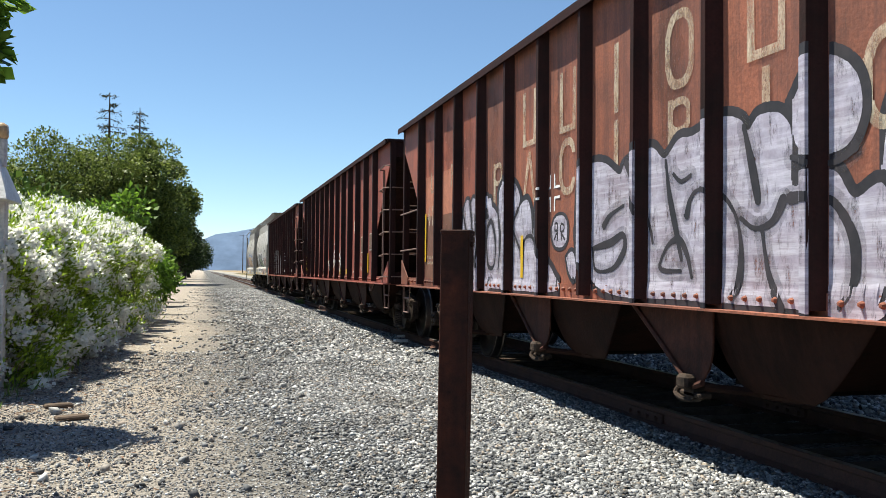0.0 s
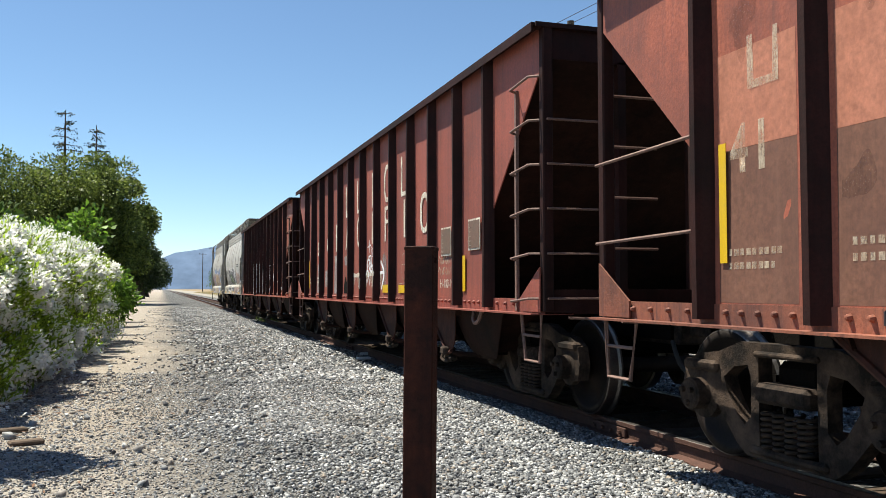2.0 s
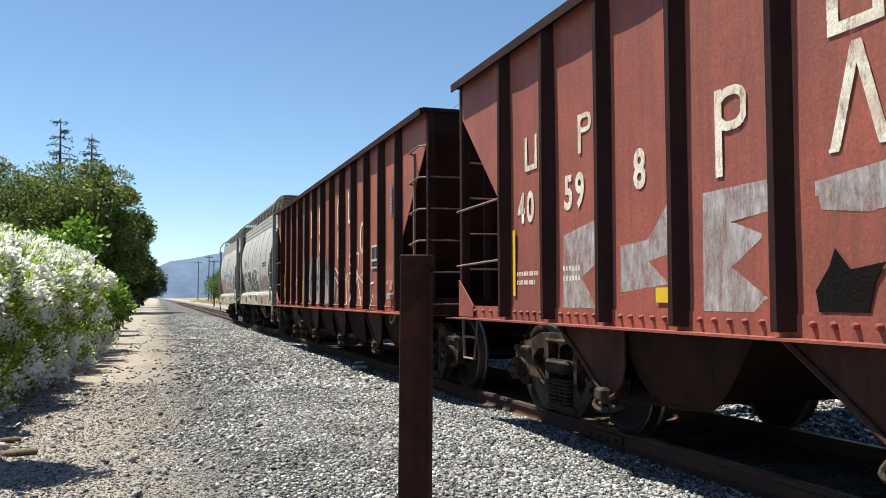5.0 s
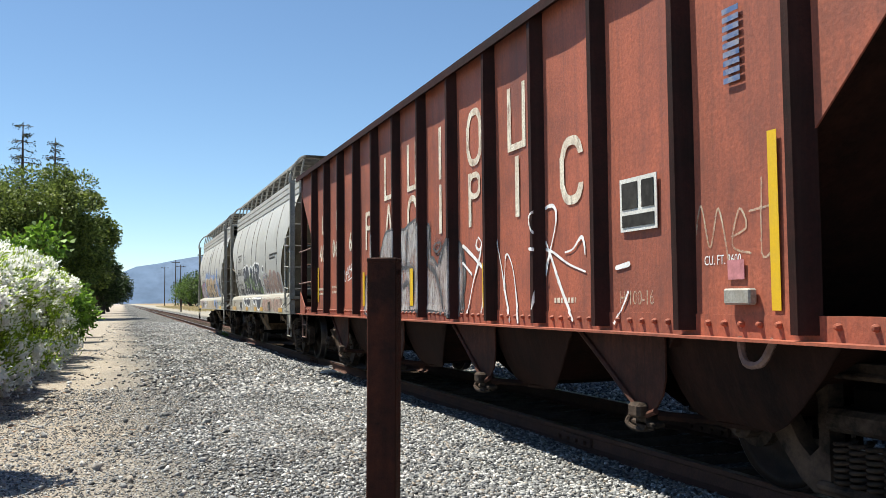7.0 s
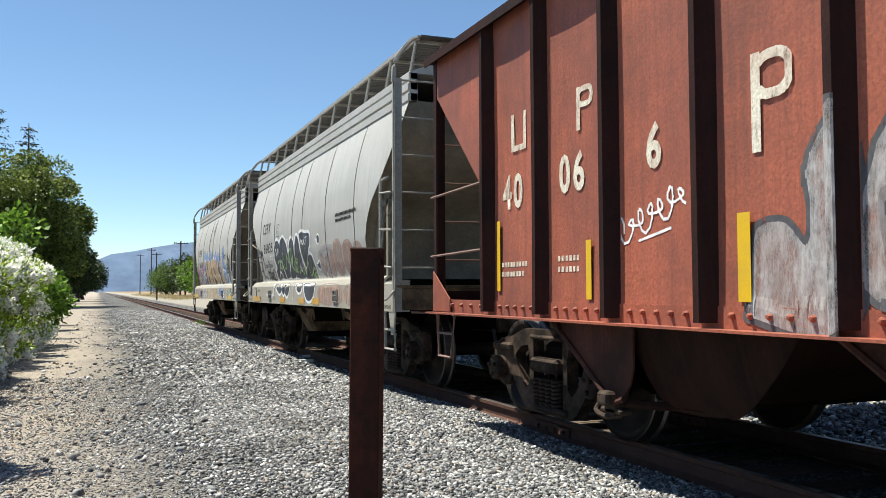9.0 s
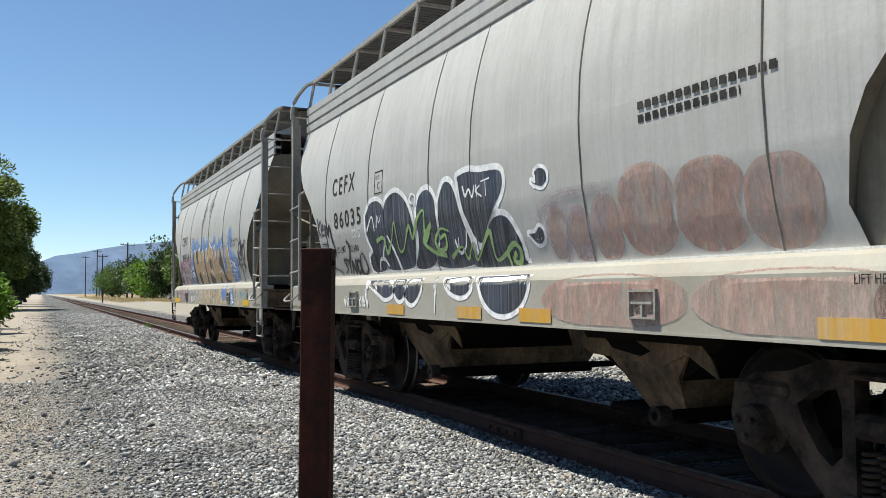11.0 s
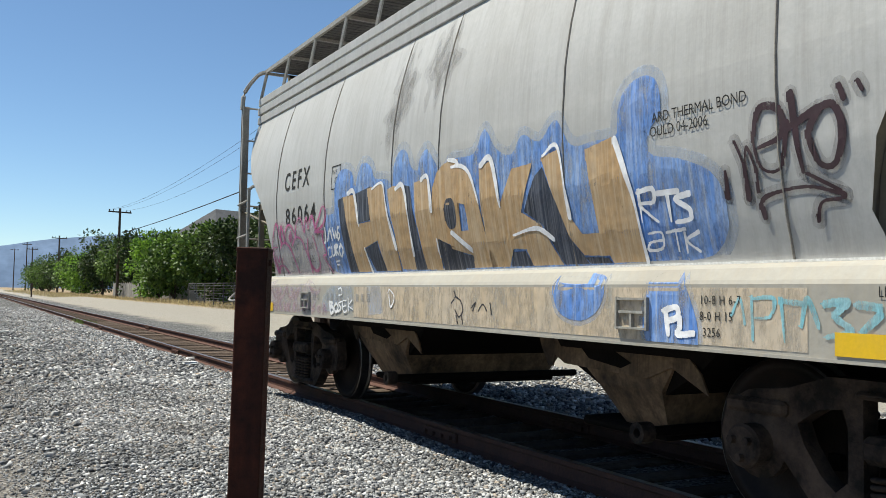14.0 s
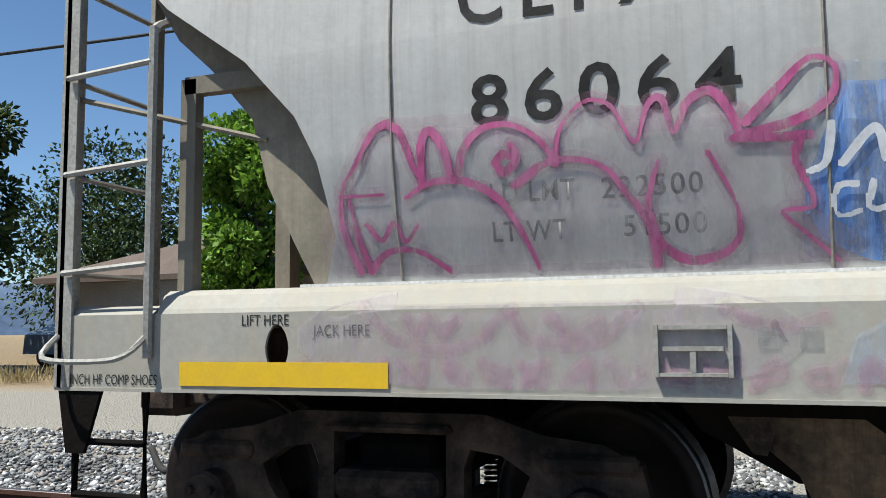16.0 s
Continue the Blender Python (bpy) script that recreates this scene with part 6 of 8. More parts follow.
    part("wheel_shaft", Shape().tube(((-0.5, y0, 2.0), (-0.5, y0 + inward, 2.0)), 0.03, 8), M_UNDER, wheel)
    part("brake_housing", Shape().box(-0.66, -0.34, min(y0 + inward * 0.25, y0 + inward * 0.7), max(y0 + inward * 0.25, y0 + inward * 0.7), 1.8, 2.2, 0.04), M_END, car, "tan hand brake housing")
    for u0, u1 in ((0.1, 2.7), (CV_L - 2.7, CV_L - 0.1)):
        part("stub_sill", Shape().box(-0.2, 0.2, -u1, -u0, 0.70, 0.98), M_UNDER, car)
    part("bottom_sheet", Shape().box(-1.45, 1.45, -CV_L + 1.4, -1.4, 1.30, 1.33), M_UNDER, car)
    for a, b, way in ((2.82, 4.35, 1), (6.42, 7.95, -1)):
        bay = new("hopper_bay")
        bay.parent = car
        box4 = lambda w, u0, u1, z: [(-w, -u0, z), (w, -u0, z), (w, -u1, z), (-w, -u1, z)]
        walls = [(r * 4 + i, r * 4 + (i + 1) % 4, r * 4 + 4 + (i + 1) % 4, r * 4 + 4 + i) for r in (0, 1) for i in range(4)] + [(8, 9, 10, 11)]
        u0, u1 = (a - 0.4, b + 1.0) if way > 0 else (a - 0.1, b + 0.9)
        cut = 0.0 if way > 0 else 0.35
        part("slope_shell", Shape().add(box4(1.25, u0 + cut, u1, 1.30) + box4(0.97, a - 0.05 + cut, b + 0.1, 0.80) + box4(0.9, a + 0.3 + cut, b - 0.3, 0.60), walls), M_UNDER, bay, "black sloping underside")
        part("bay_shell", Shape().add(box4(0.985, a + 0.12 + cut, b - 0.12, 0.80) + box4(0.95, a + 0.30 + cut, b - 0.26, 0.64) + box4(0.80, a + 0.42 + cut, b - 0.36, 0.38), walls), M_TAN_BAY, bay, "tan bay stained black")
        for sx in (-1, 1):
            lip = [(0.0, 0.965), (0.06, 0.84), (0.14, 0.72), (0.19, 0.715), (0.22, 0.80), (0.34, 0.745), (b - a - 0.34, 0.715), (b - a - 0.12, 0.80), (b - a + 0.18, 0.66), (b - a + 0.12, 0.78), (b - a - 0.08, 0.965)]
            lip = [(a + p, q) for p, q in lip]
            part("bay_lip", Shape().prism([(-u, z) for u, z in lip], sx * 1.005, sx * 0.99), M_TAN_BAY, bay, "torch-cut tan plate below the sill")
            part("grime_smear", Shape().prism([(-u, z) for u, z in ((a + 0.45, 0.93), (a + 0.62, 0.80), (a + 0.95, 0.76), (a + 1.05, 0.80), (a + 0.80, 0.90))], sx * 1.009, sx * 1.006), M_UNDER, bay, "black greasy smear")
        part("outlet_gate", Shape().box(-0.86, 0.86, -b + 0.30, -a - 0.36, 0.32, 0.38, 0.02).tube(((-1.1, -b + 0.25, 0.40), (1.1, -b + 0.25, 0.40)), 0.035, 10), M_UNDER, bay, "greasy sliding outlet gate")
        part("gate_end", Shape().lathe(((0.03, -0.05), (0.065, -0.05), (0.065, 0.05), (0.03, 0.05)), 14, (-1.11, -b + 0.25, 0.40)), M_TRUCK, bay)
    truck(car, 1.44)
    truck(car, CV_L - 1.44)
    car["far_y"] = far_y
    car.matrix_basis = pose(TRACK_X, far_y, RAIL_TOP)
    return car


CAR_D = covered_hopper(57.87, "pale grey covered hopper car with black graffiti", 4)
CAR_E = covered_hopper(70.54, "pale grey covered hopper car with tan and blue graffiti", 5, CV_L)
for car, number in ((CAR_D, "86035"), (CAR_E, "86064")):
    words("CEFX", 0.21, 1.94, 2.39, round_skin, 0.0035, M_BLACK, car, label="black stencilled car mark", squeeze=0.92, spacing=1.42, bold=0.004)
    words(number, 0.19, 1.99, 1.99, round_skin, 0.0035, M_BLACK, car, label="black stencilled car mark", squeeze=1.17, spacing=1.32, bold=0.004)
    faint = M_STENCIL if car is CAR_E else M_BLACK
    shift = 0.0 if car is CAR_E else -0.06
    lift = 0.0056 if car is CAR_E else 0.0024
    words("LD LMT", 0.075, 2.05 + shift, 1.69, round_skin, lift, faint, car, squeeze=0.86, spacing=1.1, bold=0.001)
    words("222500" if car is CAR_E else "232600", 0.075, 2.48 + shift, 1.685, round_skin, lift, faint, car, squeeze=1.0, spacing=1.15, bold=0.001)
    if car is CAR_E:
        words("LT WT", 0.075, 2.05, 1.545, round_skin, lift, faint, car, squeeze=0.86, spacing=1.1, bold=0.001)
        words("51500", 0.075, 2.55, 1.545, round_skin, lift, faint, car, squeeze=1.0, spacing=1.15, bold=0.001)
        words("A", 0.075, 3.02, 1.16, round_skin, 0.0032, faint, car, bold=0.002)
    else:
        words("2015", 0.10, 2.63, 1.84, round_skin, 0.0024, M_WHITEPAINT, car, label="thin white sprayed numerals", squeeze=0.95, spacing=1.05)
    words("LIFT HERE", 0.045, 0.98, 1.235, round_skin, 0.0022, M_BLACK, car, squeeze=0.8)
    words("JACK HERE", 0.045, 1.32, 1.19, round_skin, 0.0029, M_BLACK, car, squeeze=0.8)
    words("2 INCH HF COMP SHOES", 0.045, 0.05, 0.985, round_skin, 0.0029, M_BLACK, car, squeeze=0.72)
    words("2 INCH HF COMP SHOES", 0.045, CV_L - 0.68, 0.985, round_skin, 0.0029, M_BLACK, car, squeeze=0.72)
    words("LIFT HERE", 0.045, CV_L - 1.3, 1.235, round_skin, 0.0053, M_BLACK, car, squeeze=0.8)
    words("PLATE", 0.04, 3.485, 2.42, round_skin, 0.0029, M_BLACK, car, squeeze=0.7)
    words("C", 0.075, 3.545, 2.31, round_skin, 0.0029, M_BLACK, car)
    paint("plate_border", lambda u, z: ((abs(abs(u - 3.575) - 0.115) < 0.006) & (abs(z - 2.38) < 0.12)) | ((abs(abs(z - 2.38) - 0.115) < 0.006) & (abs(u - 3.575) < 0.12)), (3.4, 3.75, 2.2, 2.55), round_skin, 0.0029, M_BLACK, car, "thin black stencilled border", 0.006)
    if car is CAR_E:
        words("ARD THERMAL BOND", 0.055, 8.22, 2.165, round_skin, 0.0060, M_BLACK, car, squeeze=0.85)
        words("OULD 04-2006", 0.055, 8.20, 2.09, round_skin, 0.0060, M_BLACK, car, squeeze=0.85)
    for z, w in ((2.19, 0.15), (2.11, 0.13)) if car is CAR_E else ((2.32, 1.1), (2.24, 0.85)):
        paint("stencil_line", lambda u, zz, z=z, w=w: (abs(zz - z) < 0.024) & (u > 8.05) & (u < 8.05 + w) & (((u - 8.05) % 0.07) < 0.05), (8.05, 8.05 + w, z - 0.03, z + 0.03), round_skin, 0.0029, M_BLACK, car, "row of small black stencil marks", 0.01)
    for u, w in ((0.68, 0.97),) if car is CAR_E else ((0.75, 0.90), (3.85, 0.45), (5.51, 0.46), (6.59, 0.45)):
        part("reflector", Shape().box(-CV_W - 0.008, -CV_W - 0.004, -u - w, -u, 0.985, 1.085), M_AMBERTAPE if car is CAR_D else M_YELLOW, car, "yellow reflective strip")
    part("reflector", Shape().box(-CV_W - 0.008, -CV_W - 0.004, -CV_L + 0.98, -CV_L + 1.50, 0.985, 1.085), M_AMBERTAPE if car is CAR_D else M_YELLOW, car, "yellow reflective strip")

# black letters with white edge and green lines
BLACK_FORMS = (
    ((3.13, 2.05), (3.3, 2.17), (3.53, 2.18), (3.69, 2.09), (3.72, 1.9), (3.6, 1.72), (3.51, 1.58), (3.54, 1.45), (3.16, 1.44), (3.13, 1.59), (3.24, 1.66), (3.14, 1.82)),
    ((3.68, 2.02), (3.78, 2.16), (4.05, 2.22), (4.28, 2.13), (4.42, 1.97), (4.48, 1.77), (4.42, 1.58), (4.27, 1.45), (3.64, 1.45), (3.56, 1.6), (3.68, 1.76)),
    ((4.57, 1.99), (4.67, 2.12), (4.86, 2.16), (5, 2.06), (5.02, 1.86), (5, 1.67), (4.8, 1.46), (4.38, 1.45), (4.54, 1.66)),
    ((5.09, 2.03), (5.22, 2.17), (5.35, 2.17), (5.44, 2.08), (5.51, 1.93), (5.58, 1.77), (5.65, 1.63), (5.61, 1.44), (4.9, 1.45), (5.03, 1.67)),
    ((5.52, 2.2), (5.71, 2.22), (5.93, 2.19), (6.24, 2.17), (6.32, 2.1), (6.28, 1.99), (6.16, 1.89), (6, 1.75), (5.88, 1.62), (5.76, 1.65), (5.64, 1.82), (5.56, 1.99)),
    ((5.89, 1.6), (6.04, 1.76), (6.2, 1.81), (6.34, 1.78), (6.44, 1.67), (6.5, 1.56), (6.5, 1.46), (6.46, 1.41), (5.67, 1.42), (5.74, 1.52)),
)
BLACK_SILL = (
    ((3.17, 1.37), (3.85, 1.36), (4.03, 1.28), (3.95, 1.18), (3.77, 1.15), (3.59, 1.2)),
    ((4.03, 1.36), (4.3, 1.35), (4.29, 1.19), (4.19, 1.13), (4.06, 1.19)),
    ((4.41, 1.34), (4.68, 1.35), (4.72, 1.26), (4.62, 1.15), (4.48, 1.1), (4.34, 1.17)),
    ((5.25, 1.32), (5.7, 1.34), (5.78, 1.27), (5.68, 1.19), (5.51, 1.18), (5.34, 1.23)),
    ((5.9, 1.33), (6.33, 1.33), (6.69, 1.34), (6.7, 1.23), (6.6, 1.11), (6.4, 1.04), (6.18, 1.05), (6, 1.15)),
)
DROP_FORMS = (
    ((6.76, 2.02), (6.8, 1.99), (6.83, 2.02), (6.82, 2.08), (6.88, 2.1), (6.96, 2.07), (6.97, 2.01), (6.91, 1.97), (6.84, 1.98), (6.8, 2)),
    ((6.63, 1.64), (6.72, 1.64), (6.79, 1.68), (6.85, 1.63), (6.81, 1.57), (6.74, 1.56), (6.68, 1.6)),
)
GREEN_LINES = (
    ((3.44, 1.76), (3.64, 1.78), (3.69, 1.62), (3.86, 1.75), (3.99, 1.92), (4.02, 1.65), (4.15, 1.64), (4.36, 1.86), (4.42, 1.73), (4.59, 1.91), (4.76, 1.97), (4.72, 1.69), (4.89, 1.84), (4.68, 1.69), (4.88, 1.58), (5.12, 1.54)),
    ((5.25, 1.75), (5.09, 1.78), (4.95, 1.69), (5, 1.59), (5.16, 1.61), (5.18, 1.72), (5.07, 1.7)),
    ((5.25, 1.52), (5.47, 1.6), (5.55, 1.49), (5.69, 1.62), (5.7, 1.48), (5.8, 1.53), (6.02, 1.7), (6.05, 1.47), (6.24, 1.51)),
    ((6.28, 1.42), (6.27, 1.52), (6.4, 1.58), (6.47, 1.51), (6.42, 1.43), (6.34, 1.45), (6.38, 1.5)),
)
WHITE_TAGS = (
    ((5.62, 2.1), (5.66, 2.02), (5.73, 2.07), (5.79, 2), (5.84, 2.09)),
    ((5.87, 2.09), (5.88, 2)),
    ((5.94, 2.08), (5.86, 2.04), (5.96, 1.99)),
    ((5.97, 2.11), (6.11, 2.12)),
    ((6.04, 2.11), (6.04, 1.99)),
    ((3.17, 1.89), (3.34, 2.03), (3.4, 1.88)),
    ((3.47, 1.91), (3.51, 2.03), (3.55, 1.95), (3.62, 2.02)),
    ((5.36, 1.66), (5.4, 1.59), (5.43, 1.68)),
)
SALMON_LINES = (
    ((6.8, 1.75), (6.86, 1.82), (7.12, 1.87), (7.45, 1.88), (7.7, 1.86)),
    ((6.91, 1.71), (6.98, 1.79), (7.09, 1.79), (7.14, 1.7), (7.14, 1.58), (7.06, 1.48)),
    ((6.91, 1.71), (6.9, 1.57), (6.96, 1.47)),
    ((7.18, 1.7), (7.24, 1.77), (7.36, 1.74), (7.44, 1.63), (7.43, 1.52), (7.34, 1.47)),
    ((7.09, 1.42), (7.19, 1.52), (7.24, 1.47), (7.32, 1.51), (7.36, 1.43)),
    ((7.52, 1.75), (7.58, 1.62), (7.64, 1.83)),
)
WHITE_STROKES = (
    ((3.98, 1.42), (3.9, 1.61), (3.75, 1.79)),
    ((5.36, 1.66), (5.42, 1.55), (5.55, 1.6), (5.6, 1.72)),
    ((3.36, 1.45), (3.43, 1.55), (3.56, 1.56), (3.64, 1.49)),
    ((4.48, 2.07), (4.43, 2.11), (4.48, 2.16), (4.57, 2.13), (4.55, 2.05)),)
for form in BLACK_FORMS:
    spray_fields("graffiti", (form,), round_skin, 0.0046, M_BLACKSTREAK, CAR_D, "streaked black sprayed letter with white edge", M_WHITEPAINT, 0.052, low=1.41)
for form in BLACK_SILL:
    spray_fields("graffiti", (form,), round_skin, 0.0046, M_BLACKSTREAK, CAR_D, "streaked black letter foot on the sill", M_WHITEPAINT, 0.045, high=1.335)
for form in DROP_FORMS:
    spray_fields("graffiti", (form,), round_skin, 0.0046, M_BLACKSTREAK, CAR_D, "black sprayed drop with white edge", M_WHITEPAINT, 0.03)
spray_lines("graffiti_line", WHITE_STROKES, 0.022, round_skin, 0.0067, M_WHITEPAINT, CAR_D, "white sprayed lines")
spray_lines("graffiti_line", WHITE_TAGS, 0.013, round_skin, 0.0067, M_WHITEPAINT, CAR_D, "white sprayed lines", None, 0.006)
spray_lines("graffiti", GREEN_LINES, 0.020, round_skin, 0.0085, M_GREEN, CAR_D, "green sprayed scrawl")
DRIPS = [(((5.02 + 0.02 * i), 1.36), (5.03 + 0.02 * i, 1.36 - d)) for i, d in enumerate((0.12, 0.33, 0.18))] + [(((3.2 + 0.04 * i), 1.36), (3.2 + 0.04 * i, 1.36 - d)) for i, d in enumerate((0.2, 0.1))]
spray_lines("graffiti_line", DRIPS, 0.018, round_skin, 0.0067, M_WHITEPAINT, CAR_D, "white paint drips")
INK_SCRAWL = (
    ((1.3, 2.15), (1.33, 1.93)),
    ((1.42, 2.12), (1.31, 2.03), (1.43, 1.93)),
    ((1.44, 2), (1.52, 2.02), (1.5, 2.07), (1.44, 2.03), (1.49, 1.93), (1.56, 1.95)),
    ((1.6, 2.05), (1.61, 1.92)),
    ((1.59, 2.01), (1.67, 2.04)),
    ((1.7, 2.02), (1.71, 1.93)),
    ((1.64, 2.12), (1.67, 2.09)),
    ((1.74, 1.91), (1.76, 2.04), (1.83, 1.98), (1.86, 1.83)),
    ((1.44, 1.82), (1.65, 1.8), (1.48, 1.63), (1.67, 1.64), (1.67, 1.54), (1.94, 1.48), (2.06, 1.43)),
)
INK_SCRAWL_LOW = (
    ((1.81, 1.98), (1.9, 1.8), (1.94, 1.65)),
    ((2.39, 1.81), (2.46, 1.77), (2.45, 1.66), (2.41, 1.58)),
    ((2.32, 1.59), (2.2, 1.59), (2.27, 1.49), (2.17, 1.44)),
    ((2.38, 1.58), (2.36, 1.43)),
    ((2.44, 1.43), (2.49, 1.57), (2.55, 1.43), (2.61, 1.58)),
    ((2.65, 1.56), (2.64, 1.43), (2.74, 1.47), (2.73, 1.57), (2.65, 1.56)),
    ((2.76, 1.42), (2.78, 1.58), (2.88, 1.65), (2.95, 1.57), (2.97, 1.46), (2.85, 1.41), (2.78, 1.45)),
)
SILL_SCRIBBLE = [[(2.46 + 0.11 * i + 0.04 * math.sin(3.1 * i + 2.0 * j), 1.10 + 0.06 * math.cos(2.3 * i + 2.5 * j)) for j in range(5)] for i in range(8)]
spray_lines("graffiti", INK_SCRAWL, 0.014, round_skin, 0.0046, M_INK, CAR_D, "black sprayed scrawl", M_GREYMIST, 0.007)
spray_lines("graffiti", INK_SCRAWL_LOW, 0.017, round_skin, 0.0046, M_INK, CAR_D, "black sprayed scrawl", M_GREYMIST, 0.007)
spray_lines("graffiti", SILL_SCRIBBLE, 0.011, round_skin, 0.0060, M_WHITEPAINT, CAR_D, "white sprayed scribble on the sill", None, 0.006)
shapes = [(7.03, 1.62, 0.13, 0.19, 0), (7.31, 1.60, 0.13, 0.19, 0), (7.62, 1.62, 0.16, 0.22, 0), (8.05, 1.70, 0.28, 0.28, 0), (8.6, 1.68, 0.30, 0.26, 0), (9.1, 1.65, 0.26, 0.24, 0)]
spray("graffiti", CAR_D, round_skin, M_SALMON, None, (6.8, 9.7, 1.41, 2.3), shapes, edge=0.02, label="faded salmon sprayed letters")
spray_lines("graffiti_line", SALMON_LINES, 0.020, round_skin, 0.0062, M_PALEPINK, CAR_D, "faded white sprayed lines", M_PALEPINK)
spray("graffiti", CAR_D, round_skin, M_SALMON, None, (6.9, 9.9, 0.99, 1.37), [(7.7, 1.15, 0.78, 0.17, 0), (9.2, 1.15, 0.7, 0.17, 0)], label="faded salmon sprayed band")
# tan block letters with blue clouds
TAN_FORMS = (
    ((3.78, 2.16), (4.06, 2.16), (4.14, 1.87), (4.42, 1.88), (4.38, 2.18), (4.71, 2.2), (4.9, 1.6), (4.91, 1.42), (4.61, 1.42), (4.52, 1.7), (4.22, 1.64), (4.29, 1.42), (3.96, 1.42)),
    ((4.82, 2.13), (4.91, 2.15), (5.14, 2.14), (5.2, 1.9), (5.21, 1.56), (5.2, 1.42), (4.94, 1.43), (4.9, 1.74), (4.84, 2.01)),
    ((5.34, 2.14), (5.59, 2.15), (5.64, 1.89), (5.66, 2.06), (5.75, 2.18), (5.86, 2.23), (6.01, 2.25), (6.1, 2.24), (6.05, 1.55), (5.67, 1.66), (5.68, 1.41), (5.4, 1.42), (5.35, 1.77)),)
DARK_FORMS = (
    ((3.64, 2.14), (3.78, 2.16), (3.96, 1.42), (3.75, 1.42)),
    ((5.14, 2.14), (5.25, 2.12), (5.4, 1.42), (5.2, 1.42)),
    ((4.22, 1.63), (4.5, 1.69), (4.6, 1.42), (4.37, 1.42)),
    ((5.67, 1.66), (6.05, 1.54), (6.03, 1.41), (5.69, 1.41)),
    ((5.82, 1.93), (5.91, 1.96), (6.01, 1.84), (6.01, 1.74), (5.93, 1.7), (5.83, 1.8)),
    ((4.09, 2.16), (4.46, 2.2), (4.42, 1.89), (4.15, 1.88)),)
EDGE_LINES = (
    ((3.92, 2.18), (4.06, 2.18), (4.14, 1.86)),
    ((4.49, 2.17), (4.71, 2.2), (4.77, 2.01), (4.89, 1.61)),
    ((4.99, 2.12), (5.12, 2.14), (5.19, 1.93), (5.21, 1.55)),
    ((5.48, 2.15), (5.59, 2.16), (5.63, 1.89)),
    ((4.21, 1.64), (4.29, 1.42)),
    ((5.66, 1.65), (5.67, 1.51)),
    ((5.95, 2.25), (6.05, 2.23), (6.1, 2.19)),)
BLUE_FORMS = (
    ((3.3, 2.02), (3.51, 2.03), (3.55, 2.25), (3.64, 2.4), (3.78, 2.44), (3.99, 2.38), (4.09, 2.23), (4.15, 2.34), (4.22, 2.43), (4.34, 2.43), (4.46, 2.37), (4.56, 2.26), (4.82, 2.22), (4.92, 2.14), (4.95, 2.32), (5.01, 2.41), (5.1, 2.45), (5.2, 2.41), (5.3, 2.27), (5.41, 2.24), (5.46, 2.33), (5.56, 2.39), (5.68, 2.3), (5.75, 2.18), (5.76, 1.72), (5.67, 1.42), (3.36, 1.43)),)
TAG_LINES = (
    ((3.26, 1.88), (3.24, 1.76), (3.19, 1.73)),
    ((3.29, 1.75), (3.39, 1.86), (3.42, 1.76)),
    ((3.47, 1.87), (3.49, 1.77), (3.54, 1.83), (3.56, 1.77), (3.61, 1.88)),
    ((3.66, 1.88), (3.6, 1.84), (3.64, 1.79), (3.59, 1.75)),
    ((3.33, 1.68), (3.27, 1.67), (3.27, 1.58), (3.34, 1.59)),
    ((3.38, 1.68), (3.37, 1.6), (3.44, 1.61), (3.46, 1.69)),
    ((3.47, 1.6), (3.48, 1.69), (3.54, 1.69), (3.48, 1.65), (3.54, 1.6)),
    ((3.63, 1.7), (3.57, 1.64), (3.61, 1.58), (3.67, 1.64), (3.63, 1.7)),
    ((3.44, 1.53), (3.53, 1.54)),
    ((3.44, 1.5), (3.51, 1.5)),)
SILL_TAGS = (
    ((3.5, 1.12), (3.54, 1.01), (3.61, 1.03), (3.59, 1.07), (3.52, 1.07), (3.58, 1.11), (3.5, 1.12)),
    ((3.68, 1.11), (3.63, 1.07), (3.68, 1.02), (3.74, 1.07), (3.68, 1.11)),
    ((3.83, 1.13), (3.75, 1.11), (3.81, 1.06), (3.74, 1.03)),
    ((3.94, 1.14), (3.85, 1.13), (3.88, 1.03), (3.96, 1.04)),
    ((3.87, 1.08), (3.93, 1.09)),
    ((3.99, 1.16), (4.01, 1.04)),
    ((4.09, 1.15), (4.01, 1.09), (4.11, 1.06)),
    ((4.89, 1.22), (4.92, 1.25), (5.02, 1.18), (4.95, 1.1), (4.91, 1.2)),
    ((3.73, 1.25), (3.8, 1.26), (3.83, 1.2), (3.75, 1.19)),)
SILL_BLUE = (
    ((3.25, 1.02), (3.3, 1.18), (3.51, 1.28), (3.71, 1.34), (4.01, 1.31), (4.07, 1.25), (4.11, 1.04)),
    ((4.41, 1.35), (4.68, 1.36), (4.79, 1.04), (4.46, 1.01)),)
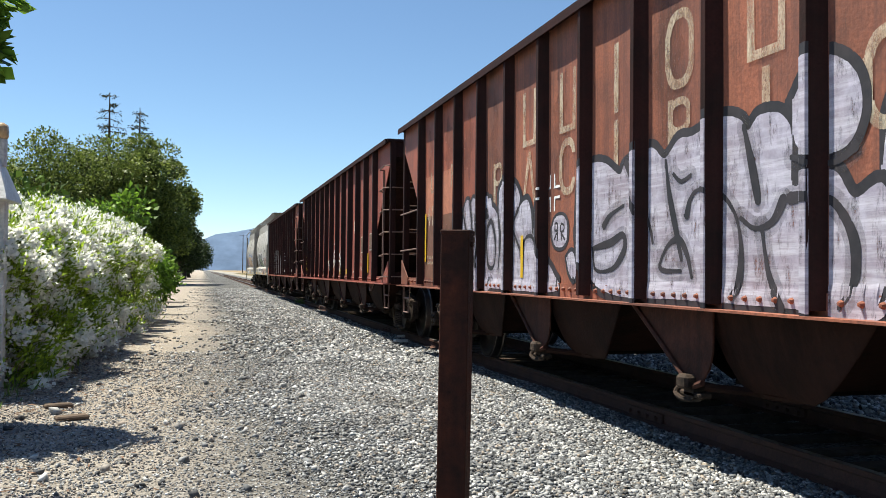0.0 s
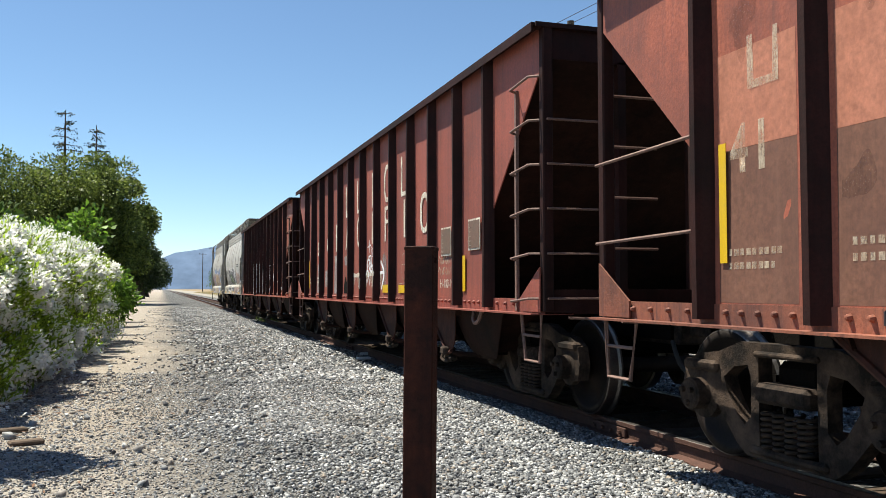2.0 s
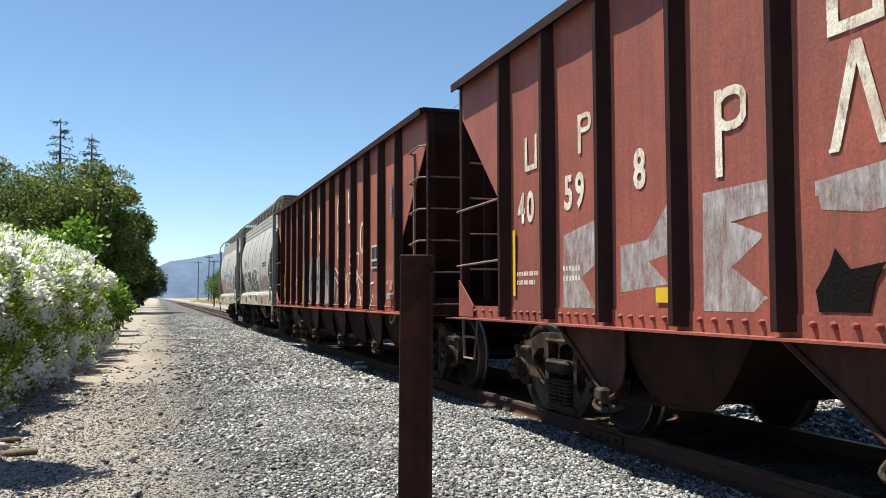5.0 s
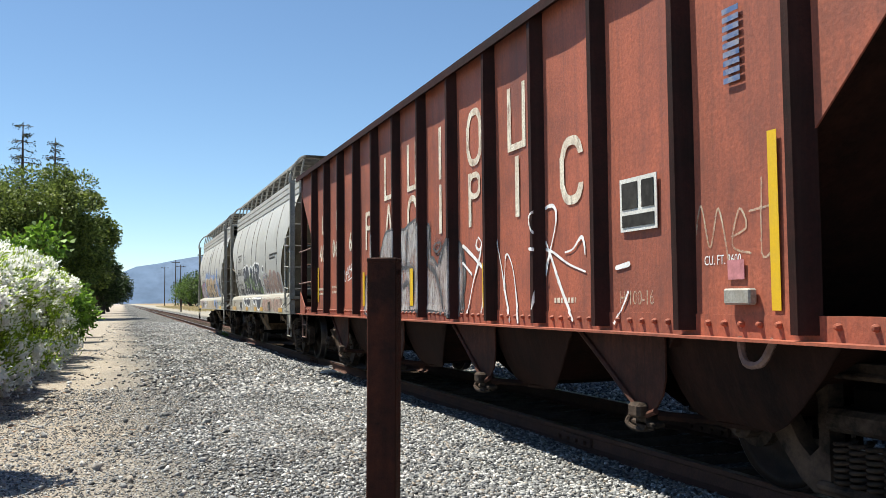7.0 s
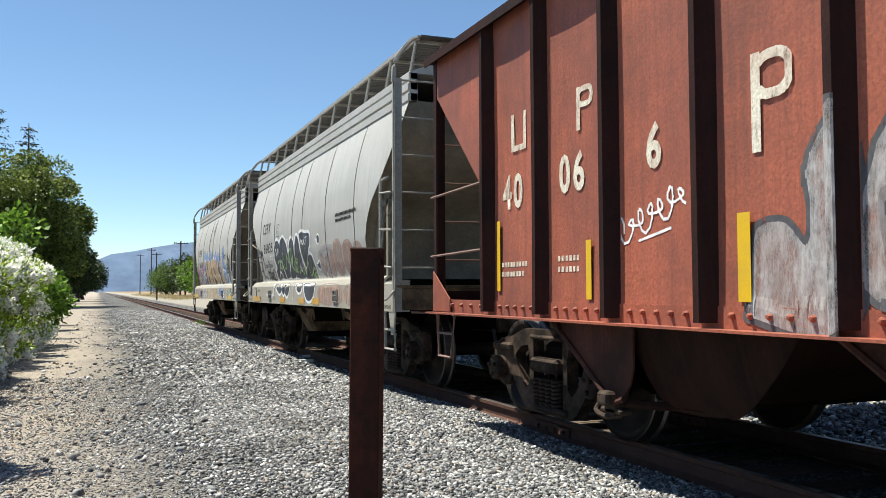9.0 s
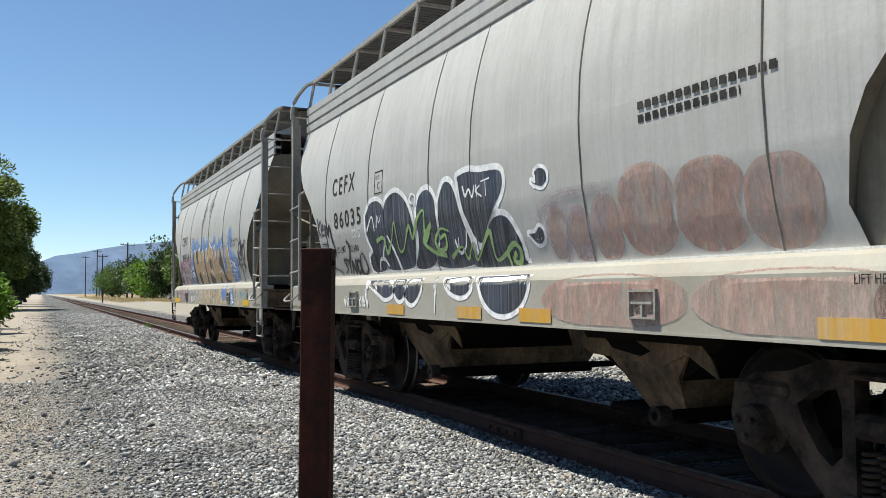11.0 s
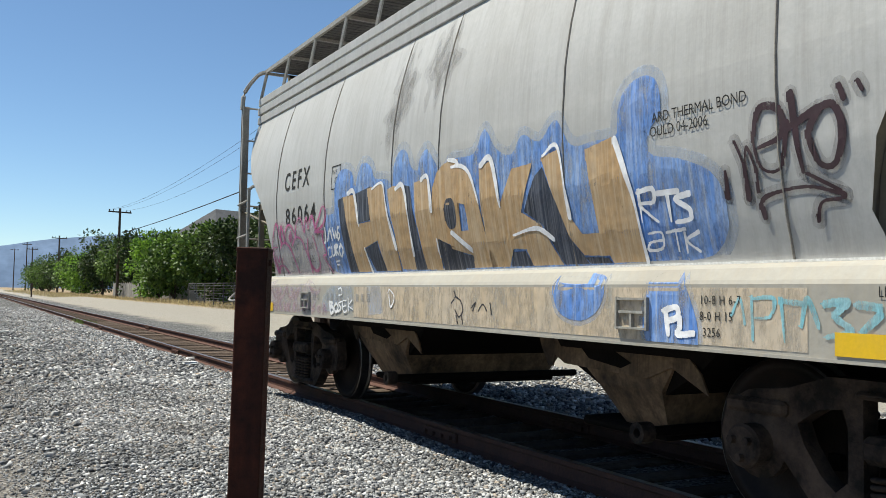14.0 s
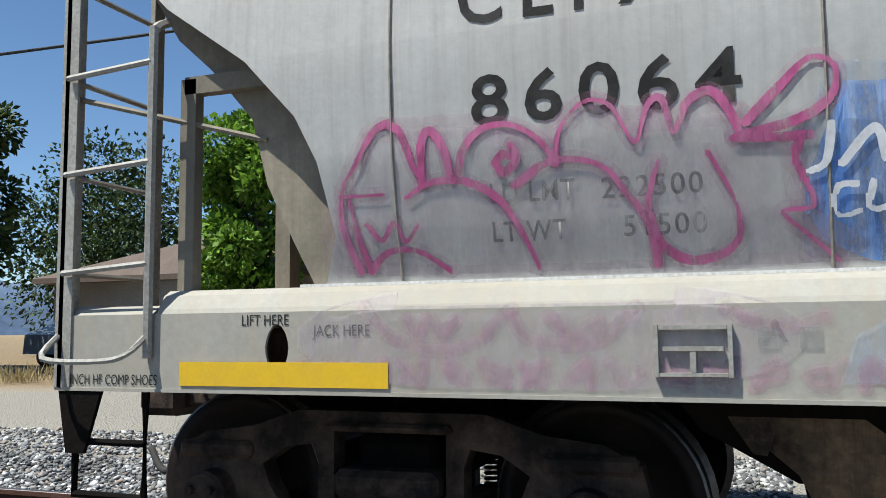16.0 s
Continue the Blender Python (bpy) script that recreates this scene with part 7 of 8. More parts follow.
PINK_LINES = (
    ((1.65, 2.03), (1.58, 2), (1.5, 1.88), (1.44, 1.8), (1.42, 1.71), (1.43, 1.59), (1.48, 1.45)),
    ((1.65, 2.02), (1.7, 1.98), (1.75, 1.84), (1.79, 1.8)),
    ((1.78, 1.78), (1.79, 1.95), (1.83, 1.98), (1.88, 1.9), (1.9, 1.79)),
    ((1.93, 1.81), (1.96, 1.9), (2.03, 1.97), (2.14, 1.98), (2.25, 1.92), (2.32, 1.82)),
    ((2.15, 1.9), (2.17, 1.85), (2.12, 1.8), (2.09, 1.84), (2.12, 1.87), (2.14, 1.86)),
    ((1.71, 1.73), (1.81, 1.78), (1.95, 1.78), (2.08, 1.71), (2.16, 1.6), (2.23, 1.44)),
    ((2.16, 1.75), (2.27, 1.82), (2.39, 1.83), (2.5, 1.79), (2.57, 1.7), (2.65, 1.58), (2.67, 1.44)),
    ((1.42, 1.75), (1.61, 1.75)),
    ((1.46, 1.73), (1.49, 1.57), (1.52, 1.47)),)
PINK_LINES_MORE = (
    ((2.32, 1.82), (2.33, 1.92), (2.38, 2), (2.45, 2.04), (2.53, 2.01), (2.59, 1.9), (2.62, 1.88), (2.66, 2), (2.71, 2.02), (2.74, 1.91), (2.76, 1.91), (2.8, 2), (2.88, 2.03), (2.94, 1.95), (2.97, 1.87)),
    ((2.69, 1.8), (2.65, 1.66), (2.68, 1.52), (2.78, 1.45), (2.9, 1.47), (2.96, 1.54), (2.94, 1.66), (2.86, 1.82)),
    ((2.99, 1.91), (3.09, 2.01), (3.2, 2.11), (3.28, 2.07), (3.26, 1.97), (3.14, 1.9), (2.95, 1.86), (3.19, 1.85)),
    ((3.16, 1.85), (3.15, 1.76), (3.2, 1.62), (3.1, 1.6), (3.19, 1.51), (3.27, 1.43)),
    ((1.53, 1.45), (1.61, 1.52), (1.74, 1.52), (1.87, 1.44)),
    ((1.53, 1.63), (1.59, 1.57), (1.65, 1.64), (1.69, 1.56), (1.75, 1.62)),)
PINK_FORMS = (
    ((1.42, 1.73), (1.5, 1.88), (1.58, 2), (1.68, 2), (2.03, 1.98), (2.25, 1.92), (2.45, 2.03), (2.57, 1.96), (2.94, 1.95), (2.97, 1.87), (3.13, 1.84), (3.16, 1.65), (3.26, 1.43), (1.5, 1.44)),)
PINK_SILL = (
    ((1.54, 1.3), (1.61, 1.22), (1.73, 1.15), (1.89, 1.13), (2.02, 1.17), (2.11, 1.25), (2.15, 1.28)),
    ((2.15, 1.26), (2.2, 1.18), (2.34, 1.15), (2.49, 1.17), (2.57, 1.25), (2.6, 1.28)),
    ((1.73, 1.25), (1.77, 1.19), (1.82, 1.25), (1.87, 1.19), (1.93, 1.24)),
    ((2.29, 1.25), (2.37, 1.19), (2.47, 1.23)),
    ((2.91, 1.27), (2.98, 1.23), (3.11, 1.21), (3.21, 1.24)),)
spray_fields("graffiti", BLUE_FORMS, round_skin, 0.004, M_BLUE, CAR_E, "blue sprayed clouds behind the letters", M_PALEBLUE, 0.07, low=1.41)
BLUE_FAR = (
    ((5.86, 2.14), (5.99, 2.25), (6.32, 2.25), (6.46, 2.41), (6.64, 2.24), (6.82, 2.18), (6.96, 2.29), (7.16, 2.22), (7.34, 2.33), (7.49, 2.15), (7.71, 2.14), (7.92, 2.15), (7.94, 2.29), (8.01, 2.4), (8.15, 2.44), (8.26, 2.38), (8.29, 2.22), (8.2, 2.13), (8.2, 2), (8.4, 1.95), (8.6, 1.87), (8.69, 1.75), (8.7, 1.59), (8.6, 1.46), (8.43, 1.42), (8.1, 1.42), (5.81, 1.42)),
)
TAN_FAR = (
    ((5.85, 2.01), (5.88, 2.14), (5.99, 2.19), (6.14, 2.18), (6.26, 2.09), (6.36, 1.89), (6.4, 1.67), (6.49, 1.42), (6.17, 1.42), (6.19, 1.51), (5.88, 1.57), (5.85, 1.7), (6.18, 1.7), (6.16, 1.89), (5.97, 1.93)),
    ((6.39, 2.14), (6.56, 2.17), (6.65, 1.85), (6.82, 2.08), (7.07, 2.09), (6.9, 1.78), (7.11, 1.68), (7.28, 1.42), (6.94, 1.42), (6.9, 1.53), (6.74, 1.54), (6.65, 1.42), (6.41, 1.42)),
    ((7.17, 2.11), (7.36, 2.14), (7.43, 1.71), (7.53, 1.6), (7.69, 1.6), (7.67, 1.83), (7.63, 2.1), (7.89, 2.14), (8.03, 1.78), (8.07, 1.42), (7.77, 1.42), (7.75, 1.46), (7.51, 1.47), (7.4, 1.58), (7.31, 1.79)),
)
DARK_FAR = (
    ((5.81, 1.56), (6.17, 1.51), (6.17, 1.42), (5.79, 1.42)),
    ((6.73, 1.52), (6.88, 1.52), (6.94, 1.42), (6.67, 1.42)),
    ((7.51, 1.46), (7.73, 1.45), (7.76, 1.42), (7.55, 1.42)),
    ((7.09, 2), (7.18, 2.05), (7.31, 1.79), (7.4, 1.57), (7.51, 1.46), (7.54, 1.42), (7.29, 1.42), (7.13, 1.68), (6.93, 1.78)),
)
TAN_EDGE = (
    ((5.99, 2.19), (6.14, 2.18), (6.26, 2.1), (6.37, 1.88)),
    ((6.42, 2.15), (6.56, 2.18), (6.65, 1.84)),
    ((7.2, 2.12), (7.36, 2.15), (7.43, 1.71)),
    ((7.91, 2.12), (8.03, 1.78), (8.07, 1.42)),
    ((6.78, 1.63), (7.06, 1.66), (7.23, 1.58)),
    ((5.92, 1.69), (6.18, 1.55)),
)
spray_fields("graffiti", BLUE_FAR, round_skin, 0.004, M_BLUE, CAR_E, "blue sprayed clouds behind the letters", M_PALEBLUE, 0.06, low=1.41)
spray_fields("graffiti_shadow", DARK_FORMS, round_skin, 0.0068, M_BLACKSTREAK, CAR_E, "streaked black letter shadow", rounded=False)
spray_fields("graffiti", TAN_FORMS, round_skin, 0.0086, M_TANPAINT, CAR_E, "tan sprayed block letters with drips", rounded=False)
paint("graffiti_shadow", lambda u, z: blob(u, z, 5.93, 1.84, 0.09, 0.12), (5.8, 6.1, 1.7, 2.0), round_skin, 0.0098, M_BLACKSTREAK, CAR_E, "streaked black letter hole", 0.009)
for form in DARK_FAR:
    spray_fields("graffiti_shadow", (form,), round_skin, 0.0068, M_BLACKSTREAK, CAR_E, "streaked black letter shadow", rounded=False)
for form in TAN_FAR:
    spray_fields("graffiti", (form,), round_skin, 0.0080, M_TANPAINT, CAR_E, "tan sprayed block letter with drips", rounded=False)
spray_lines("graffiti_edge", TAN_EDGE, 0.020, round_skin, 0.0105, M_WHITEPAINT, CAR_E, "white sprayed highlights")
spray_lines("graffiti_edge", EDGE_LINES, 0.022, round_skin, 0.0105, M_WHITEPAINT, CAR_E, "white sprayed highlights")
paint("graffiti", lambda u, z: (z < 1.27) & (z > 0.985), (4.12, 9.2, 0.985, 1.27), round_skin, 0.0026, surface("thin_tan_spray", (0.66, 0.52, 0.36), (0.68, 0.60, 0.50), 0.7, 14, 1.4, 0.5, 0, 0.02, (0.68, 0.58, 0.46), 0.6, alpha_wear=0.25, opaque=0.9), CAR_E, "thin tan sprayed band on the sill", 0.05)
spray_fields("graffiti", SILL_BLUE, round_skin, 0.004, M_PALEBLUE, CAR_E, "blue sprayed patch on the sill", rounded=False, high=1.28)
SILL_BLUE_FAR = (
    ((7.32, 1.25), (7.36, 1.35), (7.41, 1.37), (7.8, 1.34), (7.83, 1.24), (7.75, 1.12), (7.58, 1.07), (7.39, 1.12)),
    ((8.21, 1.36), (8.42, 1.37), (8.57, 0.98), (8.19, 0.98)),
)
for form in SILL_BLUE_FAR:
    spray_fields("graffiti", (form,), round_skin, 0.0044, M_BLUE, CAR_E, "blue sprayed patch on the sill", M_PALEBLUE, 0.03, high=1.36)
SILL_MARK = (
    ((8.34, 1.15), (8.36, 1.03)),
    ((8.33, 1.15), (8.42, 1.17), (8.43, 1.12), (8.37, 1.1)),
    ((8.43, 1.16), (8.45, 1.08), (8.43, 1.03), (8.54, 1.04)),
)
spray_lines("graffiti", SILL_MARK, 0.015, round_skin, 0.0075, M_WHITEPAINT, CAR_E, "white sprayed tag", None, 0.006)
paint("stencil_line", lambda u, z: (abs(z - 1.17) < 0.035) & (((u - 3.0) % 0.13) < 0.07) & (np.sin(u * 9) > -0.55), (3.0, 4.55, 1.12, 1.22), round_skin, 0.0052, M_SMOKE, CAR_E, "row of faded grey stencil marks", 0.01)
spray("graffiti", CAR_E, round_skin, M_PALEPINK, None, (1.25, 3.3, 0.99, 1.36), [(2.2, 1.18, 0.95, 0.20, 0)], lift=0.0030, label="thin pale pink wash on the sill")
DOTS = [(random.Random(i).uniform(3.6, 5.6), random.Random(i + 50).uniform(2.1, 2.36)) for i in range(34)]
paint("spray_dots", lambda u, z: np.logical_or.reduce([blob(u, z, a, c, 0.014, 0.014, 0, 2) for a, c in DOTS]) & np.logical_or.reduce([within(u, z, o) for o in BLUE_FORMS]), (3.5, 5.7, 2.05, 2.45), round_skin, 0.0056, M_PALEBLUE, CAR_E, "pale blue sprayed dots", 0.006)
# pink bubbles
spray_fields("graffiti", PINK_FORMS, round_skin, 0.0045, M_PALEPINK, CAR_E, "pale pink sprayed haze", M_PINKMIST, 0.05, low=1.41)
spray_lines("graffiti_line", PINK_LINES, 0.015, round_skin, 0.0072, M_PINK, CAR_E, "magenta sprayed lines", M_PINKMIST, 0.006)
spray_lines("graffiti_line", PINK_LINES_MORE, 0.015, round_skin, 0.0072, M_PINK, CAR_E, "magenta sprayed lines", M_PINKMIST, 0.006)
spray_lines("graffiti_line", PINK_SILL, 0.014, round_skin, 0.0060, M_PINKMIST, CAR_E, "faint pink sprayed bubbles", M_PINKMIST, 0.006)
scribble = [[(1.28 + 0.16 * i + 0.055 * math.sin(3.7 * i + 1.9 * j), 1.045 + 0.045 * math.cos(2.3 * i + 2.6 * j)) for j in range(5)] for i in range(14)]
spray_lines("graffiti_line", scribble, 0.012, round_skin, 0.0060, M_PINKMIST, CAR_E, "faint unreadable pink scribble", M_PINKMIST, 0.006)
spray_lines("graffiti", TAG_LINES, 0.013, round_skin, 0.0105, M_WHITEPAINT, CAR_E, "white sprayed tags", None, 0.006)
spray_lines("graffiti", SILL_TAGS, 0.014, round_skin, 0.0075, M_WHITEPAINT, CAR_E, "white sprayed tags", None, 0.006)
SCRAWL_DARK = (
    ((8.72, 1.84), (8.72, 1.72)),
    ((8.79, 1.98), (8.84, 1.86), (8.85, 1.7)),
    ((8.85, 1.7), (8.86, 1.94), (8.91, 1.83), (8.91, 1.73)),
    ((8.94, 1.93), (9.07, 1.97), (9.06, 2.09), (8.95, 2.11), (8.91, 1.97), (8.95, 1.83), (9.06, 1.83), (9.1, 2.02)),
    ((9.13, 2.15), (9.15, 1.95), (9.17, 1.79)),
    ((9.1, 1.99), (9.27, 2.06)),
    ((9.28, 2.06), (9.22, 1.96), (9.26, 1.82), (9.34, 1.81), (9.39, 1.94), (9.35, 2.06), (9.28, 2.06)),
    ((8.93, 1.61), (8.93, 1.69), (9.06, 1.72), (9.21, 1.72), (9.37, 1.67)),
    ((9.22, 1.57), (9.25, 1.65), (9.37, 1.67), (9.19, 1.78)),
    ((9.38, 2.14), (9.4, 2.08)),
    ((9.47, 2.14), (9.49, 2.1)),
)
spray_lines("graffiti", SCRAWL_DARK, 0.017, round_skin, 0.0060, M_MAROON, CAR_E, "maroon-black sprayed scrawl", M_GREYMIST, 0.007)
for cu, ru, rz, z in ((4.95, 0.24, 0.46, 2.9), (5.65, 0.30, 0.34, 3.1)):
    for grow, up in ((1.0, 0.0024), (0.75, 0.0036), (0.5, 0.0048)):
        paint("scorch_stain", lambda u, zz, cu=cu, ru=ru * grow, rz=rz * grow, z=z: blob(u, zz, cu + 0.05 * np.sin(zz * 9) + 0.02 * np.sin(zz * 31), z, ru * (1 + 0.2 * np.sin(zz * 23)), rz * (1 + 0.3 * np.sin(u * 37)), 0.15, 1.7), (cu - 0.5, cu + 0.5, z - 0.6, min(z + 0.6, 3.5)), round_skin, up, M_SOOT, CAR_E, "grey soot stain")
CYAN_LINES = (
    ((8.79, 1.14), (8.84, 1.22), (8.87, 1.1)),
    ((8.91, 1.23), (8.92, 1.03)),
    ((8.92, 1.22), (9.04, 1.22), (9.02, 1.14), (8.94, 1.13)),
    ((9.08, 1.22), (9.1, 1.03)),
    ((9.08, 1.21), (9.19, 1.2)),
    ((9.19, 1.1), (9.22, 1.22), (9.28, 1.1)),
    ((9.31, 1.2), (9.42, 1.21), (9.36, 1.15), (9.44, 1.09), (9.32, 1.06)),
    ((9.47, 1.2), (9.57, 1.19)),
    ((9.49, 1.09), (9.57, 1.16)),
)
spray_lines("graffiti", CYAN_LINES, 0.016, round_skin, 0.0048, surface("cyan_spray", (0.20, 0.56, 0.66), (0.45, 0.60, 0.62), 0.6, 14, 2.0, 0.55, alpha_wear=0.3), CAR_E, "pale cyan sprayed scribble", None, 0.008)
for txt, z in (("10-8 H 6-7", 1.19), ("8-0 H 15", 1.11), ("3256", 1.03)):
    words(txt, 0.045, 8.58 if txt != "3256" else 8.60, z, round_skin, 0.0052, M_BLACK, CAR_E, squeeze=0.85, spacing=1.1)
WHITE_TAG_FAR = (
    ((8.08, 1.64), (8.08, 1.81)),
    ((8.07, 1.8), (8.19, 1.81), (8.19, 1.74), (8.08, 1.73), (8.21, 1.63)),
    ((8.23, 1.78), (8.38, 1.78)),
    ((8.3, 1.78), (8.31, 1.63)),
    ((8.46, 1.76), (8.36, 1.74), (8.45, 1.68), (8.45, 1.63), (8.35, 1.62)),
    ((8.12, 1.57), (8.22, 1.57), (8.21, 1.49), (8.1, 1.48), (8.12, 1.52), (8.22, 1.53)),
    ((8.26, 1.57), (8.4, 1.58)),
    ((8.33, 1.58), (8.33, 1.47)),
    ((8.39, 1.56), (8.39, 1.46)),
    ((8.49, 1.56), (8.4, 1.52), (8.48, 1.46)),
)
spray_lines("graffiti", WHITE_TAG_FAR, 0.015, round_skin, 0.0085, M_WHITEPAINT, CAR_E, "white sprayed tags", None, 0.006)
fox = [smooth_curve(c, 5) for c in (((6.02, 1.15), (6.08, 1.2), (6.06, 1.24)), ((6.08, 1.2), (6.16, 1.17), (6.2, 1.1), (6.14, 1.05), (6.08, 1.1)), ((6.1, 1.06), (6.12, 1.0)), ((6.18, 1.06), (6.2, 1.0)), ((6.32, 1.12), (6.38, 1.16), (6.34, 1.1)), ((6.42, 1.1), (6.48, 1.15), (6.54, 1.1)), ((6.58, 1.16), (6.6, 1.08)))]
paint("graffiti", lambda u, z: np.logical_or.reduce([stroke(u, z, t, 0.006) for t in fox]), (5.9, 6.7, 0.98, 1.26), round_skin, 0.0036, M_INK, CAR_E, "thin black doodle", 0.005)


# ---- beside the path ----
def rusty_post():
    post = tagged(new("steel_post"), "dark rusty square steel post standing in gravel", "post")
    s = Shape().box(-0.053, 0.053, -0.045, 0.045, -0.05, 1.425, 0.004)
    part("shaft", s, M_POST, post)
    part("cap", Shape().box(-0.055, 0.055, -0.047, 0.047, 1.415, 1.432, 0.004), M_POST, post, "rough rusty top edge")
    part("bolt", Shape().box(0.05, 0.062, -0.02, 0.0, 1.37, 1.39, 0.003).box(-0.062, -0.05, -0.01, 0.01, 1.33, 1.345, 0.003), M_POST, post)
    post.matrix_basis = pose(0.885, 3.08, ground_z(0.885, 3.08), 0, 0.5, -29)


def signal_stand():
    st = tagged(new("equipment_stand"), "white post with grey metal hood and amber lamp", "equipment stand")
    part("post", Shape().box(-0.08, 0.08, -0.08, 0.08, -0.05, 1.95, 0.01), M_CABINET, st, "white painted timber post")
    part("hood", Shape().add([(-1.2, -0.5, 1.93), (0.17, -0.5, 1.93), (0.17, 0.3, 1.93), (-1.2, 0.3, 1.93), (-1.2, -0.45, 2.0), (0.15, -0.45, 2.0), (0.15, 0.26, 2.0), (-1.2, 0.26, 2.0), (-1.0, -0.2, 2.35), (0.02, -0.2, 2.35), (0.02, 0.1, 2.35), (-1.0, 0.1, 2.35)],
                             [(3, 2, 1, 0), (0, 1, 5, 4), (1, 2, 6, 5), (2, 3, 7, 6), (3, 0, 4, 7), (4, 5, 9, 8), (5, 6, 10, 9), (6, 7, 11, 10), (7, 4, 8, 11), (8, 9, 10, 11)]), M_CABINET, st, "grey sheet metal hood")
    part("stem", Shape().tube(((0, 0, 2.3), (0, 0, 2.58)), 0.07, 12), M_CABINET, st)
    lamp = Shape().lathe(((0.001, -0.09), (0.06, -0.075), (0.095, -0.02), (0.095, 0.03), (0.07, 0.07), (0.001, 0.085)), 18, (0, 0, 2.66))
    part("lamp", lamp, M_AMBER, st, "round amber lamp", True)
    st.matrix_basis = pose(-2.06, 9.95, ground_z(-2.06, 9.95))


def leaf_quads(P, D, N, L, W, bend=0.15):
    """Bent leaves: base points, directions, side vectors, lengths and widths, as arrays."""
    n = len(P)
    S = np.cross(D, N)
    S /= np.linalg.norm(S, axis=1, keepdims=True) + 1e-9
    U = np.cross(S, D)
    mid = P + D * (L * 0.5)[:, None] + U * (L * bend)[:, None]
    tip = P + D * L[:, None]
    a, b = mid + S * (W * 0.5)[:, None], mid - S * (W * 0.5)[:, None]
    V = np.stack([P, a, tip, b], 1).reshape(-1, 3)
    return V, np.arange(4 * n).reshape(n, 4)


def unit(rng, n):
    v = rng.normal(size=(n, 3))
    return v / np.linalg.norm(v, axis=1, keepdims=True)


def oleander(x, y, rx, ry, h, seed, bloom=1.0):
    """A dense flowering bush: canes, long leaves, heads of white flowers."""
    rng = np.random.default_rng(seed)
    bush = tagged(new("oleander_bush"), "dense oleander bush full of white flowers", "bush", "flowering hedge along the path")
    bush.matrix_basis = pose(x, y, 0)
    k = 190
    d = unit(rng, k)
    d[:, 2] = np.abs(d[:, 2]) * 1.2 - 0.25
    d /= np.linalg.norm(d, axis=1, keepdims=True)
    r = rng.uniform(0.86, 1.02, k)
    c = d * np.array([rx, ry, h * 0.5]) * r[:, None] + np.array([0, 0, h * 0.5])
    skirt = d[:, 2] < 0.25
    flat = d[skirt, :2] / np.linalg.norm(d[skirt, :2], axis=1, keepdims=True)
    rise = rng.uniform(0.05, 0.62, skirt.sum())
    c[skirt, :2] = flat * np.array([rx, ry]) * (r[skirt] * (1.14 - 0.80 * rise))[:, None]
    c[skirt, 2] = rise * h
    d[skirt] = np.concatenate([flat * 0.8, np.full((len(flat), 1), 0.6)], 1)
    cane = Shape()
    for i in range(0, k, 7):
        cane.tube(((c[i, 0] * 0.1, c[i, 1] * 0.1, -0.03), (c[i, 0] * 0.55, c[i, 1] * 0.55, c[i, 2] * 0.55), tuple(c[i])), (0.02, 0.014, 0.006), 5)
    part("cane_thicket", cane, M_BARK, bush, "thin brown canes")
    m = 84
    n = k * m
    base = np.repeat(c, m, 0) + rng.normal(0, 1, (n, 3)) * np.array([0.11, 0.11, 0.12])
    out = np.repeat(d, m, 0) + unit(rng, n) * 0.9 + np.array([0, 0, 0.35])
    out /= np.linalg.norm(out, axis=1, keepdims=True)
    base[:, 2] = np.clip(base[:, 2], 0.03, None)
    V, F = leaf_quads(base, out, unit(rng, n), rng.uniform(0.07, 0.14, n), rng.uniform(0.02, 0.034, n))
    tagged(new("leaves", raw_mesh("leaves", V, F, 4, L_OLEANDER)), "long narrow green leaves").parent = bush
    heads = c[rng.uniform(0, 1, k) < 0.92 * bloom]
    hd = heads - np.array([0, 0, h * 0.45])
    hd /= np.linalg.norm(hd, axis=1, keepdims=True)
    heads = heads + hd * 0.16
    f = 120
    n = len(heads) * f
    p = np.repeat(heads, f, 0) + rng.normal(0, 0.06, (n, 3))
    out = np.repeat(hd, f, 0) + unit(rng, n) * 0.8
    out /= np.linalg.norm(out, axis=1, keepdims=True)
    V, F = leaf_quads(p, out, unit(rng, n), rng.uniform(0.04, 0.07, n), rng.uniform(0.03, 0.055, n), 0.3)
    tagged(new("blossom", raw_mesh("blossom", V, F, 4, L_PETAL)), "clusters of white flowers").parent = bush
    # dark shell added inside the leaves; it stands in for the inner shade
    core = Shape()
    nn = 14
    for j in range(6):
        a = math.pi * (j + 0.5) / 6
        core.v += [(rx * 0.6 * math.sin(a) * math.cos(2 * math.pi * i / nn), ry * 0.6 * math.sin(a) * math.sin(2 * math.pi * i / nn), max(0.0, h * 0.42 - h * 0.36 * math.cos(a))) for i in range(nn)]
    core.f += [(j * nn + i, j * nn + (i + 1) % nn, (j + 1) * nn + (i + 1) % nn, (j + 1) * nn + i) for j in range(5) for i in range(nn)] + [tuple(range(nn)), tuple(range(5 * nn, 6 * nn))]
    part("inner_thicket", core, M_BARK, bush, "dark shell standing in for shade inside the bush")


